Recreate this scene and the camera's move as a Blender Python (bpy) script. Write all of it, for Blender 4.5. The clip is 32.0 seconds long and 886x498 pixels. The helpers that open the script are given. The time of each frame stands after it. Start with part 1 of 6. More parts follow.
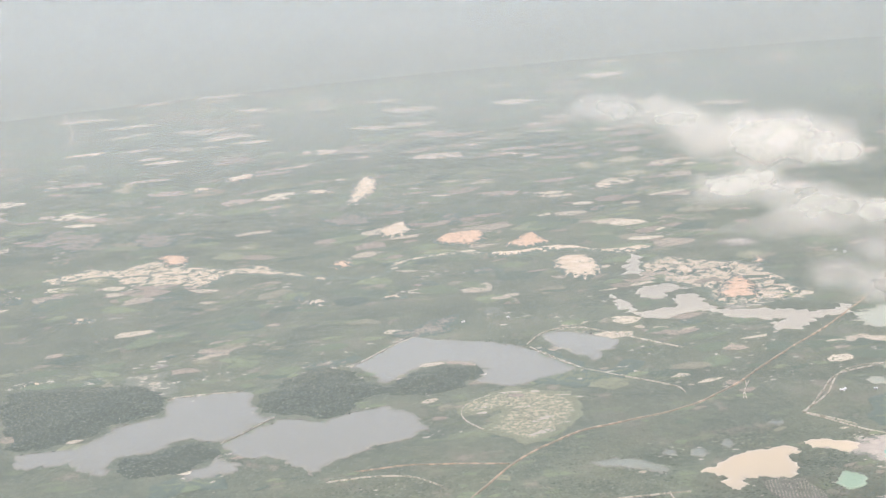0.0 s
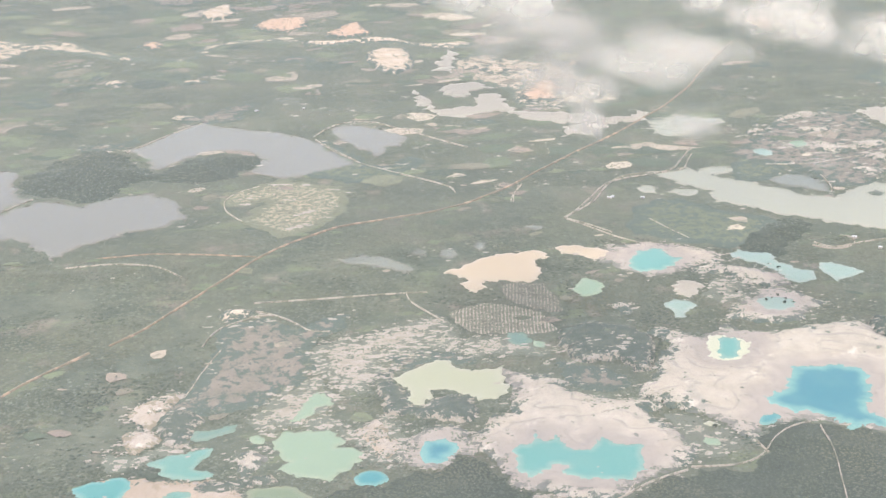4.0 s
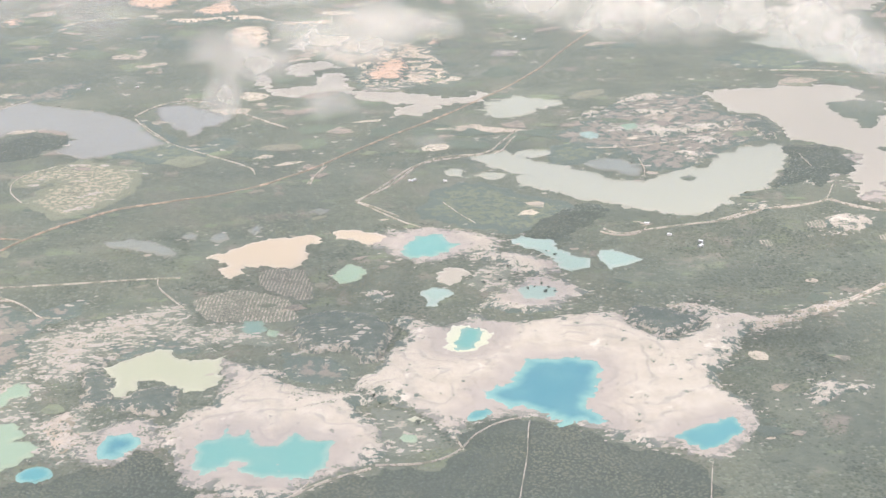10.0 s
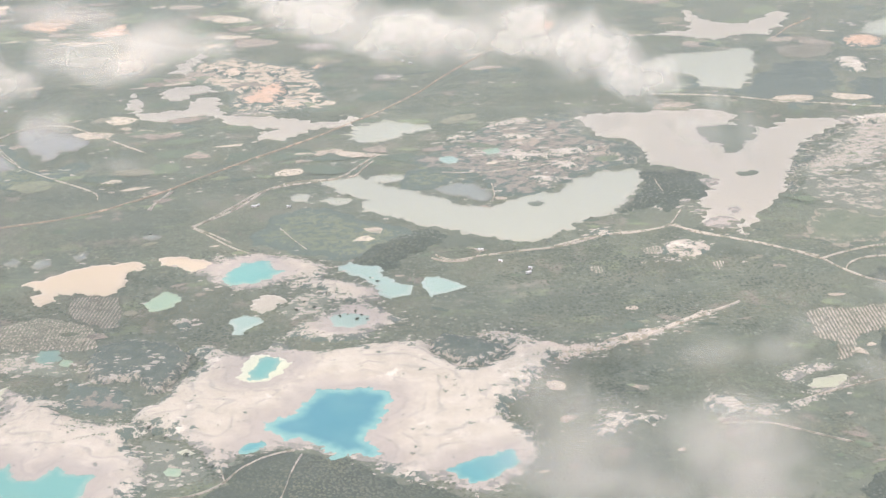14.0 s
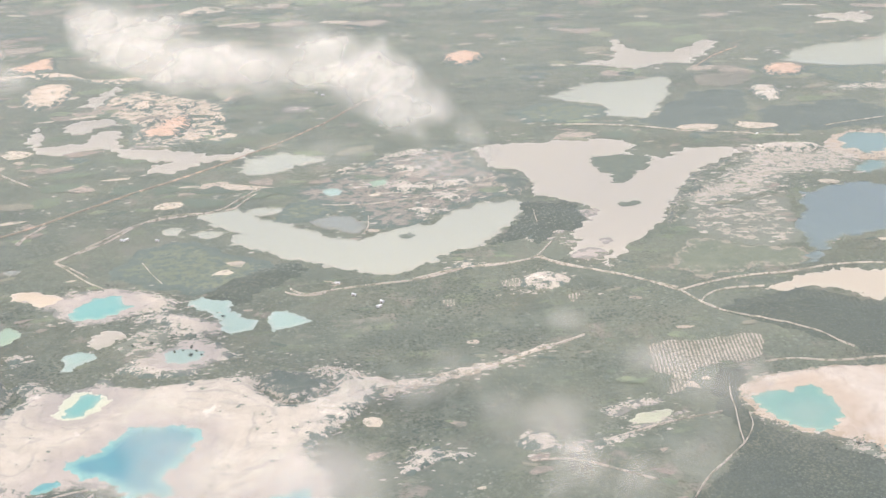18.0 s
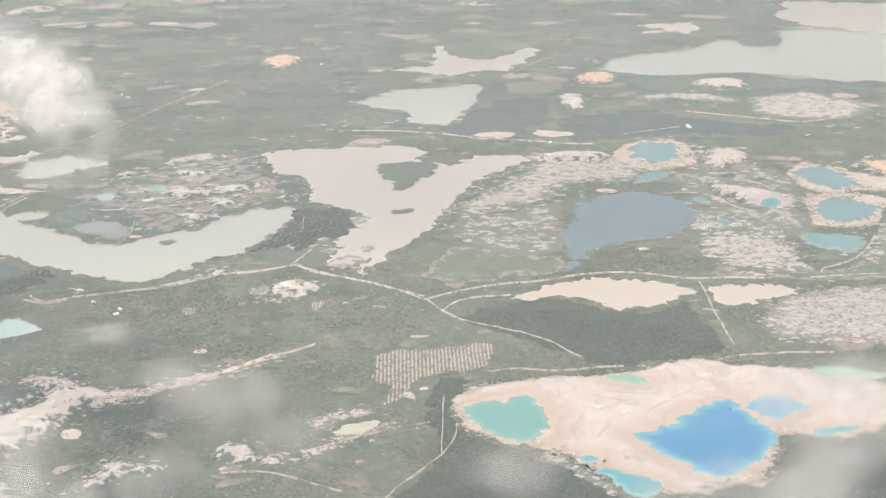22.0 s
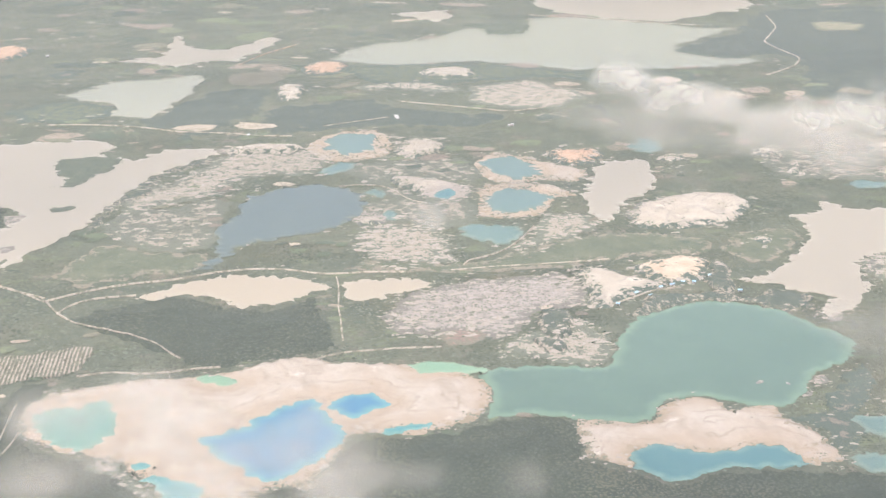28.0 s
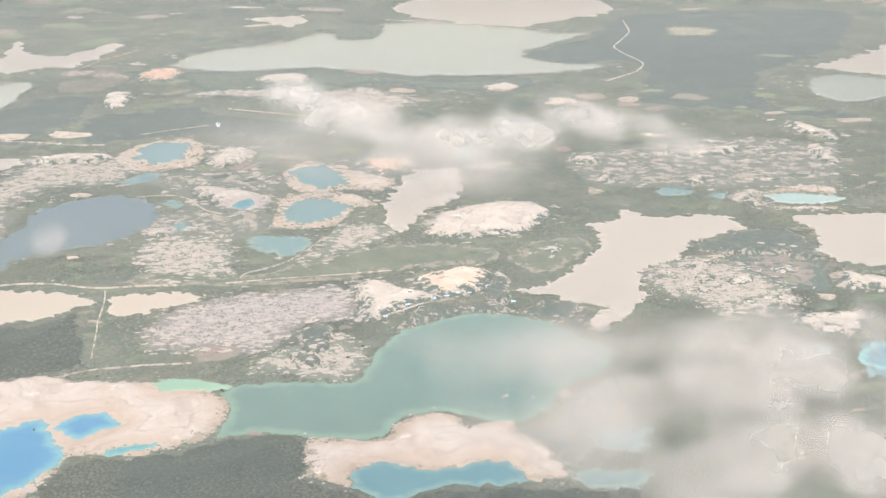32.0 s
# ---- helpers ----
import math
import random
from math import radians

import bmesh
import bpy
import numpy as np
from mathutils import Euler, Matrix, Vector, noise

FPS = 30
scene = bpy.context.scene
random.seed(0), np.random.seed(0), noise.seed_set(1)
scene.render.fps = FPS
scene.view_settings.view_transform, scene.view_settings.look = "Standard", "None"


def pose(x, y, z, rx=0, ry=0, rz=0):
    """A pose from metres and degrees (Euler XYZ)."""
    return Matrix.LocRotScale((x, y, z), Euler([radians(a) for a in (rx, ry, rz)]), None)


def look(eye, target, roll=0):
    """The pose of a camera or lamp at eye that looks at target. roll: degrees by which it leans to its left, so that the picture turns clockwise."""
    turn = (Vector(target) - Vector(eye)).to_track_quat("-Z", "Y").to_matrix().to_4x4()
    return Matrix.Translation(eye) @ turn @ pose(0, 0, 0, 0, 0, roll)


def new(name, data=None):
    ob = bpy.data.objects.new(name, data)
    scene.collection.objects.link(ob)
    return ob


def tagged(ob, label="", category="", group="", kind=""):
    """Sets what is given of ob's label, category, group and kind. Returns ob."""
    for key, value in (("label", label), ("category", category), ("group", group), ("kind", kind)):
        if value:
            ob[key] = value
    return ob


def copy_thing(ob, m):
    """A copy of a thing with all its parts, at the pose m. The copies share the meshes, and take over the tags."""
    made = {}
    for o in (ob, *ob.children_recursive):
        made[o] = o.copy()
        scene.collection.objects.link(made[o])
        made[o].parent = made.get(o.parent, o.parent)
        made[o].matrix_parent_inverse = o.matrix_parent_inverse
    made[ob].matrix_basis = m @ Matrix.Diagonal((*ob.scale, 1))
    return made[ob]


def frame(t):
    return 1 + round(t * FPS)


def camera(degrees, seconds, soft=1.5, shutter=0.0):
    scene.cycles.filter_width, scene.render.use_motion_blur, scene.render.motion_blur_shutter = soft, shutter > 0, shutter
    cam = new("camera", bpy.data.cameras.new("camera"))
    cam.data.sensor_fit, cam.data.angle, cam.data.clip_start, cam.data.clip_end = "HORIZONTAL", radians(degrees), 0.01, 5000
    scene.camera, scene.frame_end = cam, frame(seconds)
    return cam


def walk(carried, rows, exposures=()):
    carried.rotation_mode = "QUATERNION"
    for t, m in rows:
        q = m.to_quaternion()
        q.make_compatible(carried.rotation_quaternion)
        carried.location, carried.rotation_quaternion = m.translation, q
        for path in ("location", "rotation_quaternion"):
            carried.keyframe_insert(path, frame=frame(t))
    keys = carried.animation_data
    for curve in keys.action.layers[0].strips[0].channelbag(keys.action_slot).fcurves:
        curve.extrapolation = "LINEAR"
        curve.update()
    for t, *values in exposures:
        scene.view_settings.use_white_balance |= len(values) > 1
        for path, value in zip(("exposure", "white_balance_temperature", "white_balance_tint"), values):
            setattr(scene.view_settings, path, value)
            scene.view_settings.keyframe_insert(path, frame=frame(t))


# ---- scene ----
# camera: an aircraft's side window, seconds, x, y, z in metres, then yaw, pitch and roll in degrees
PATH = [
    (0, -529.1, -52.1, 453.8, -2.82, -12.89, -5.01),
    (0.5, -512.2, -48.9, 451.2, -3.13, -12.83, -4.94),
    (1, -495.4, -45.8, 448.7, -3.45, -12.82, -4.80),
    (1.5, -478.5, -42.8, 446.2, -3.68, -12.82, -4.72),
    (2, -461.7, -39.9, 443.8, -3.93, -13.64, -4.10),
    (2.5, -445.0, -37.1, 441.4, -4.35, -17.05, -3.02),
    (3, -428.2, -34.3, 439.1, -4.56, -17.56, -2.85),
    (3.5, -411.5, -31.8, 436.9, -6.13, -19.85, -1.78),
    (5.5, -345.0, -22.4, 428.5, -6.60, -23.14, -0.38),
    (6, -328.4, -20.3, 426.6, -7.07, -23.17, -0.13),
    (6.5, -311.8, -18.3, 424.7, -7.28, -22.99, -0.11),
    (7, -295.3, -16.4, 422.9, -7.12, -22.78, -0.37),
    (7.5, -278.7, -14.7, 421.1, -7.53, -22.81, -0.22),
    (8, -262.2, -13.0, 419.4, -7.96, -23.11, 0.03),
    (8.5, -245.7, -11.4, 417.7, -8.23, -23.07, 0.00),
    (9, -229.3, -9.9, 416.1, -7.81, -22.90, -0.27),
    (9.5, -212.8, -8.6, 414.6, -6.97, -22.59, -0.58),
    (10, -196.4, -7.3, 413.1, -6.13, -22.38, -0.93),
    (10.5, -180.0, -6.1, 411.7, -5.70, -22.17, -1.07),
    (11, -163.6, -5.1, 410.3, -5.87, -22.00, -1.06),
    (11.5, -147.2, -4.1, 409.0, -6.02, -21.83, -0.96),
    (12, -130.8, -3.2, 407.8, -6.18, -21.71, -0.90),
    (12.5, -114.4, -2.5, 406.6, -6.40, -21.79, -0.87),
    (13, -98.0, -1.8, 405.5, -6.63, -21.65, -0.81),
    (13.5, -81.7, -1.3, 404.4, -6.64, -21.49, -0.83),
    (14, -65.3, -0.8, 403.4, -6.67, -21.30, -0.78),
    (14.5, -49.0, -0.5, 402.5, -6.90, -21.13, -0.77),
    (15, -32.7, -0.2, 401.6, -6.97, -20.97, -0.75),
    (15.5, -16.3, -0.1, 400.8, -7.20, -20.81, -0.75),
    (17.5, 49.0, -0.5, 398.0, -5.81, -20.16, -1.46),
    (18, 65.3, -0.8, 397.5, -5.93, -19.99, -1.42),
    (18.5, 81.6, -1.3, 397.0, -6.21, -20.03, -1.35),
    (19, 97.9, -1.8, 396.6, -6.46, -20.13, -1.43),
    (19.5, 114.2, -2.5, 396.3, -7.20, -20.24, -1.23),
    (20, 130.6, -3.2, 396.0, -8.12, -20.13, -0.56),
    (20.5, 146.9, -4.1, 395.7, -8.82, -19.93, 0.02),
    (21, 163.2, -5.0, 395.5, -9.25, -19.77, 0.17),
    (21.5, 179.6, -6.1, 395.4, -9.59, -19.64, 0.23),
    (22, 195.9, -7.3, 395.4, -9.89, -19.85, 0.35),
    (22.5, 212.3, -8.5, 395.4, -10.88, -20.35, 0.62),
    (23, 228.6, -9.9, 395.4, -11.60, -20.65, 0.81),
    (23.5, 245.0, -11.3, 395.5, -12.44, -20.98, 0.97),
    (24, 261.4, -12.9, 395.7, -12.82, -21.19, 1.09),
    (24.5, 277.8, -14.5, 395.9, -13.12, -21.14, 1.13),
    (25, 294.2, -16.3, 396.2, -13.35, -20.98, 1.17),
    (25.5, 310.6, -18.2, 396.6, -13.66, -20.83, 1.09),
    (27.5, 376.5, -26.6, 398.5, -14.80, -20.28, 0.99),
    (28, 393.0, -28.9, 399.2, -15.22, -20.39, 1.10),
    (28.5, 409.5, -31.4, 399.9, -15.56, -20.54, 1.07),
    (29, 426.0, -33.9, 400.7, -15.96, -20.57, 1.15),
    (29.5, 442.6, -36.6, 401.5, -16.34, -20.61, 1.17),
    (30, 459.2, -39.3, 402.4, -16.55, -20.56, 1.25),
    (30.5, 475.8, -42.2, 403.3, -16.87, -20.44, 1.35),
    (31, 492.4, -45.1, 404.3, -17.06, -20.46, 1.36),
    (31.5, 509.1, -48.2, 405.3, -17.36, -20.46, 1.44),
    (32, 525.8, -51.3, 406.5, -17.83, -20.31, 1.60),
]


def aim(x, y, z, yaw, pitch, roll):
    a, b = radians(yaw), radians(pitch)
    ahead = Vector((-math.sin(a) * math.cos(b), math.cos(a) * math.cos(b), math.sin(b)))
    return look((x, y, z), Vector((x, y, z)) + 100 * ahead, roll)


cam = camera(36.24, 32.0, soft=1.5)
walk(cam, [(t, aim(*p)) for t, *p in PATH], exposures=[(0, 1.61, 6660, 10), (5, 1.65, 6660, 11), (20, 1.66, 6740, 12), (32, 1.7, 6800, 12)])
scene.cycles.transparent_max_bounces = 64

# ---- light: high hazy sun, bright sky ----
SUN_UP, SUN_TURN = 76.0, 205.0
world = bpy.data.worlds.new("sky")
scene.world = world
world.use_nodes = True
wn = world.node_tree
sky = wn.nodes.new("ShaderNodeTexSky")
sky.sky_type, sky.sun_disc = "NISHITA", False
sky.sun_elevation, sky.sun_rotation = radians(SUN_UP), radians(SUN_TURN)
sky.air_density, sky.dust_density, sky.ozone_density = 1.0, 4.0, 1.0
wn.links.new(sky.outputs[0], wn.nodes["Background"].inputs[0])
wn.nodes["Background"].inputs[1].default_value = 0.15
sun = new("sun", bpy.data.lights.new("sun", "SUN"))
sun.data.energy, sun.data.angle, sun.data.color = 1.15, radians(24.0), (1.0, 0.95, 0.88)
sx = Vector((math.sin(radians(SUN_TURN)) * math.cos(radians(SUN_UP)), math.cos(radians(SUN_TURN)) * math.cos(radians(SUN_UP)), math.sin(radians(SUN_UP))))
sun.matrix_world = look(sx * 3000, (0, 0, 0))

# ---- materials ----


class Nodes:
    """A short hand for node materials."""

    def __init__(self, name, rough=0.9, spec=0.2):
        self.mat = bpy.data.materials.new(name)
        self.mat.use_nodes = True
        self.tree = self.mat.node_tree
        self.bsdf = self.tree.nodes["Principled BSDF"]
        self.bsdf.inputs["Roughness"].default_value = rough
        self.bsdf.inputs["Specular IOR Level"].default_value = spec
        self.coord = self.add("ShaderNodeTexCoord").outputs["Object"]

    def add(self, kind):
        return self.tree.nodes.new(kind)

    def link(self, a, b):
        self.tree.links.new(a, b)

    def noise(self, size, detail=4.0, rough=0.55, stretch=None):
        n = self.add("ShaderNodeTexNoise")
        n.inputs["Scale"].default_value = 1.0 / size
        n.inputs["Detail"].default_value, n.inputs["Roughness"].default_value = detail, rough
        src = self.coord
        if stretch:
            m = self.add("ShaderNodeMapping")
            m.inputs["Scale"].default_value = stretch
            self.link(src, m.inputs[0])
            src = m.outputs[0]
        self.link(src, n.inputs["Vector"])
        return n.outputs["Fac"]

    def ramp(self, fac, stops):
        r = self.add("ShaderNodeValToRGB")
        e = r.color_ramp.elements
        e[0].position, e[0].color = stops[0][0], (*stops[0][1], 1)
        e[1].position, e[1].color = stops[-1][0], (*stops[-1][1], 1)
        for p, c in stops[1:-1]:
            e.new(p).color = (*c, 1)
        self.link(fac, r.inputs[0])
        return r.outputs[0]

    def blend(self, fac, a, b, kind="MIX"):
        m = self.add("ShaderNodeMix")
        m.data_type, m.blend_type = "RGBA", kind
        for v, s in ((fac, m.inputs[0]), (a, m.inputs[6]), (b, m.inputs[7])):
            if isinstance(v, (int, float)):
                s.default_value = v
            elif isinstance(v, tuple):
                s.default_value = (*v, 1)
            else:
                self.link(v, s)
        return m.outputs[2]

    def limits(self, fac, a, b):
        m = self.add("ShaderNodeMapRange")
        m.interpolation_type = "SMOOTHSTEP"
        self.link(fac, m.inputs[0])
        m.inputs[1].default_value, m.inputs[2].default_value = a, b
        return m.outputs[0]

    def attr(self, name):
        a = self.add("ShaderNodeAttribute")
        a.attribute_name = name
        return a.outputs["Fac"]

    def bump(self, fac, dist, strength=0.6):
        b = self.add("ShaderNodeBump")
        b.inputs["Distance"].default_value, b.inputs["Strength"].default_value = dist, strength
        self.link(fac, b.inputs["Height"])
        self.link(b.outputs[0], self.bsdf.inputs["Normal"])

    def done(self, colour):
        self.link(colour, self.bsdf.inputs["Base Color"])
        return self.mat


def mat_ground():
    n = Nodes("scrub_and_grass")
    a = n.ramp(n.noise(11, 8, 0.72), [(0.3, (0.058, 0.069, 0.057)), (0.5, (0.079, 0.091, 0.073)), (0.72, (0.114, 0.12, 0.092))])
    b = n.ramp(n.noise(85, 6, 0.6), [(0.32, (0.055, 0.068, 0.057)), (0.46, (0.079, 0.092, 0.073)), (0.58, (0.104, 0.114, 0.086)), (0.72, (0.138, 0.127, 0.106))])
    c = n.blend(0.5, a, b)
    c = n.blend(n.limits(n.noise(48, 7, 0.65), 0.57, 0.68), c, n.blend(0.55, c, (0.175, 0.146, 0.126)))
    c = n.blend(n.limits(n.noise(33, 7, 0.62, (0.6, 1.2, 1)), 0.56, 0.66), c, n.blend(0.5, c, (0.115, 0.138, 0.085)))
    c = n.blend(n.limits(n.noise(7, 6, 0.72), 0.64, 0.7), c, (0.215, 0.193, 0.162))
    n.bump(n.noise(5, 5), 0.8)
    return n.done(c)


def mat_land(name, base, pale, dark, size=10.0, cover=None, cover_at=0.56, grain=2.5, lift=0.4, damp=None, bench=None, patch=None):
    """Bare or thinly grown land: two scales of tone, and where cover is given, patches of growth."""
    n = Nodes(name)
    c = n.ramp(n.noise(size, 6, 0.62), [(0.32, dark), (0.5, base), (0.68, pale)])
    s = n.ramp(n.noise(grain, 5, 0.7, (1, 0.5, 1)), [(0.3, tuple(v * 0.78 for v in base)), (0.6, base), (0.75, pale)])
    c = n.blend(0.4, c, s)
    if bench:
        # dug benches follow the shore, wheel tracks and wash lines run across them
        h = n.add("ShaderNodeMath")
        h.operation = "MULTIPLY_ADD"
        n.link(n.noise(30, 5, 0.6), h.inputs[0])
        h.inputs[1].default_value = 30.0
        n.link(n.attr("shore"), h.inputs[2])
        w = n.add("ShaderNodeMath")
        w.operation = "PINGPONG"
        n.link(h.outputs[0], w.inputs[0])
        w.inputs[1].default_value = 6.5
        broken = n.blend(n.limits(n.noise(24, 4), 0.38, 0.58), c, n.blend(0.75, c, bench))
        c = n.blend(n.limits(w.outputs[0], 4.6, 6.4), c, broken)
        c = n.blend(n.limits(n.noise(26, 6, 0.68, (1, 0.35, 1)), 0.53, 0.66), c, n.blend(0.55, c, bench))
        c = n.blend(n.limits(n.noise(3.2, 4, 0.7, (0.25, 1, 1)), 0.58, 0.68), c, n.blend(0.4, c, bench))
        c = n.blend(n.limits(n.noise(19, 5, 0.65), 0.6, 0.7), c, tuple(v * 1.12 for v in pale))
    if cover:
        e = n.add("ShaderNodeMath")
        e.operation = "SUBTRACT"
        f = n.add("ShaderNodeMapRange")
        n.link(n.attr("rim"), f.inputs[0])
        f.inputs[1].default_value, f.inputs[2].default_value, f.inputs[3].default_value, f.inputs[4].default_value = 0, 14, -0.2, 0
        n.link(n.noise(patch or size * 0.55, 7, 0.7), e.inputs[0])
        n.link(f.outputs[0], e.inputs[1])
        k = n.limits(e.outputs[0], cover_at, cover_at + 0.05)
        c = n.blend(k, c, cover)
    if damp:
        g = n.add("ShaderNodeMath")
        g.operation = "MULTIPLY_ADD"
        n.link(n.noise(13, 5, 0.6), g.inputs[0])
        g.inputs[1].default_value = 26.0
        n.link(n.attr("shore"), g.inputs[2])
        c = n.blend(n.limits(g.outputs[0], 34, 15), c, n.blend(0.62, c, damp))
    n.bump(n.noise(grain * 1.5, 6, 0.65), lift)
    return n.done(c)


def mat_rows(name, base, growth, pitch, turn):
    """Planted rows: bare strips between lines of growth."""
    n = Nodes(name)
    m = n.add("ShaderNodeMapping")
    m.inputs["Rotation"].default_value = (0, 0, radians(turn))
    n.link(n.coord, m.inputs[0])
    w = n.add("ShaderNodeTexWave")
    w.inputs["Scale"].default_value = 0.314 / pitch
    w.inputs["Distortion"].default_value, w.inputs["Detail"].default_value, w.inputs["Detail Scale"].default_value = 2.6, 4, 0.35
    n.link(m.outputs[0], w.inputs[0])
    c = n.blend(n.limits(w.outputs["Fac"], 0.42, 0.62), base, growth)
    c = n.blend(n.limits(n.noise(7, 6, 0.65), 0.5, 0.6), c, growth)
    n.bump(n.noise(3, 5), 0.5)
    return n.done(c)


def mat_water(name, deep, shallow, reach=9.0, rough=0.16):
    """Coloured pit water: paler over the shallow margin, slightly rippled, silt clouds in it."""
    n = Nodes(name, rough, 0.14)
    c = n.blend(n.limits(n.noise(32, 4), 0.35, 0.7), deep, tuple(0.85 * a + 0.15 * b for a, b in zip(deep, shallow)))
    e = n.add("ShaderNodeMath")
    e.operation = "MULTIPLY_ADD"
    n.link(n.noise(11, 5), e.inputs[0])
    e.inputs[1].default_value = reach * 0.9
    n.link(n.attr("shore"), e.inputs[2])
    c = n.blend(n.limits(e.outputs[0], reach * 0.45, reach * 1.5), shallow, c)
    n.bump(n.noise(1.3, 3), 0.05, 0.25)
    return n.done(c)


def mat_leaf(name, tone, spread):
    n = Nodes(name, 0.75, 0.15)
    g = n.add("ShaderNodeNewGeometry")
    c = n.ramp(g.outputs["Random Per Island"], [(0.0, tuple(v * (1 - spread) for v in tone)), (0.6, tone), (1.0, tuple(v * (1 + spread) for v in tone))])
    c = n.blend(n.limits(n.noise(38, 2, 0.5), 0.4, 0.65), c, n.blend(0.22, c, (0.1, 0.112, 0.07)))
    c = n.blend(n.limits(n.noise(95, 4), 0.45, 0.65), c, n.blend(0.3, c, (0.13, 0.125, 0.085)))
    return n.done(c)


def mat_plots():
    """Small fields and clearings, each of its own tone: grass, fallow, young crops, bare soil."""
    n = Nodes("small_field_plots")
    g = n.add("ShaderNodeNewGeometry")
    c = n.ramp(g.outputs["Random Per Island"], [(0.0, (0.06, 0.076, 0.066)), (0.3, (0.09, 0.11, 0.078)), (0.52, (0.118, 0.138, 0.09)), (0.68, (0.15, 0.128, 0.11)), (0.85, (0.2, 0.172, 0.142)), (1.0, (0.3, 0.265, 0.21))])
    c = n.blend(n.limits(n.noise(9, 6, 0.65), 0.48, 0.62), c, n.blend(0.5, c, (0.075, 0.09, 0.074)))
    n.bump(n.noise(4, 5), 0.5)
    return n.done(c)


def mat_cloud(name, tone):
    """Water droplets in the air: scatters light forward and back, thick in the middle and torn at the edges."""
    n = Nodes(name)
    t = n.tree
    d, b, tr = n.add("ShaderNodeBsdfDiffuse"), n.add("ShaderNodeBsdfTranslucent"), n.add("ShaderNodeBsdfTransparent")
    d.inputs[0].default_value = b.inputs[0].default_value = (*tone, 1)
    bump = n.add("ShaderNodeBump")
    bump.inputs["Distance"].default_value, bump.inputs["Strength"].default_value = 9.0, 0.5
    n.link(n.noise(48, 1, 0.4), bump.inputs["Height"])
    n.link(bump.outputs[0], d.inputs["Normal"])
    m1, m2 = n.add("ShaderNodeMixShader"), n.add("ShaderNodeMixShader")
    n.link(d.outputs[0], m1.inputs[1])
    n.link(b.outputs[0], m1.inputs[2])
    m1.inputs[0].default_value = 0.45
    torn = n.add("ShaderNodeMath")
    torn.operation = "MULTIPLY_ADD"
    n.link(n.noise(30, 4, 0.58, (0.75, 0.8, 1.25)), torn.inputs[0])
    torn.inputs[1].default_value = 1.6
    n.link(n.attr("shape"), torn.inputs[2])
    k = n.add("ShaderNodeMath")
    k.operation = "MULTIPLY"
    n.link(n.attr("vapour"), k.inputs[0])
    n.link(n.limits(torn.outputs[0], 0.68, 1.55), k.inputs[1])
    n.link(k.outputs[0], m2.inputs[0])
    n.link(tr.outputs[0], m2.inputs[1])
    n.link(m1.outputs[0], m2.inputs[2])
    n.link(m2.outputs[0], t.nodes["Material Output"].inputs[0])
    return n.mat


def mat_plain(name, tone, rough=0.7):
    n = Nodes(name, rough)
    return n.done(n.ramp(n.noise(1.5, 5), [(0.35, tuple(v * 0.8 for v in tone)), (0.65, tone)]))


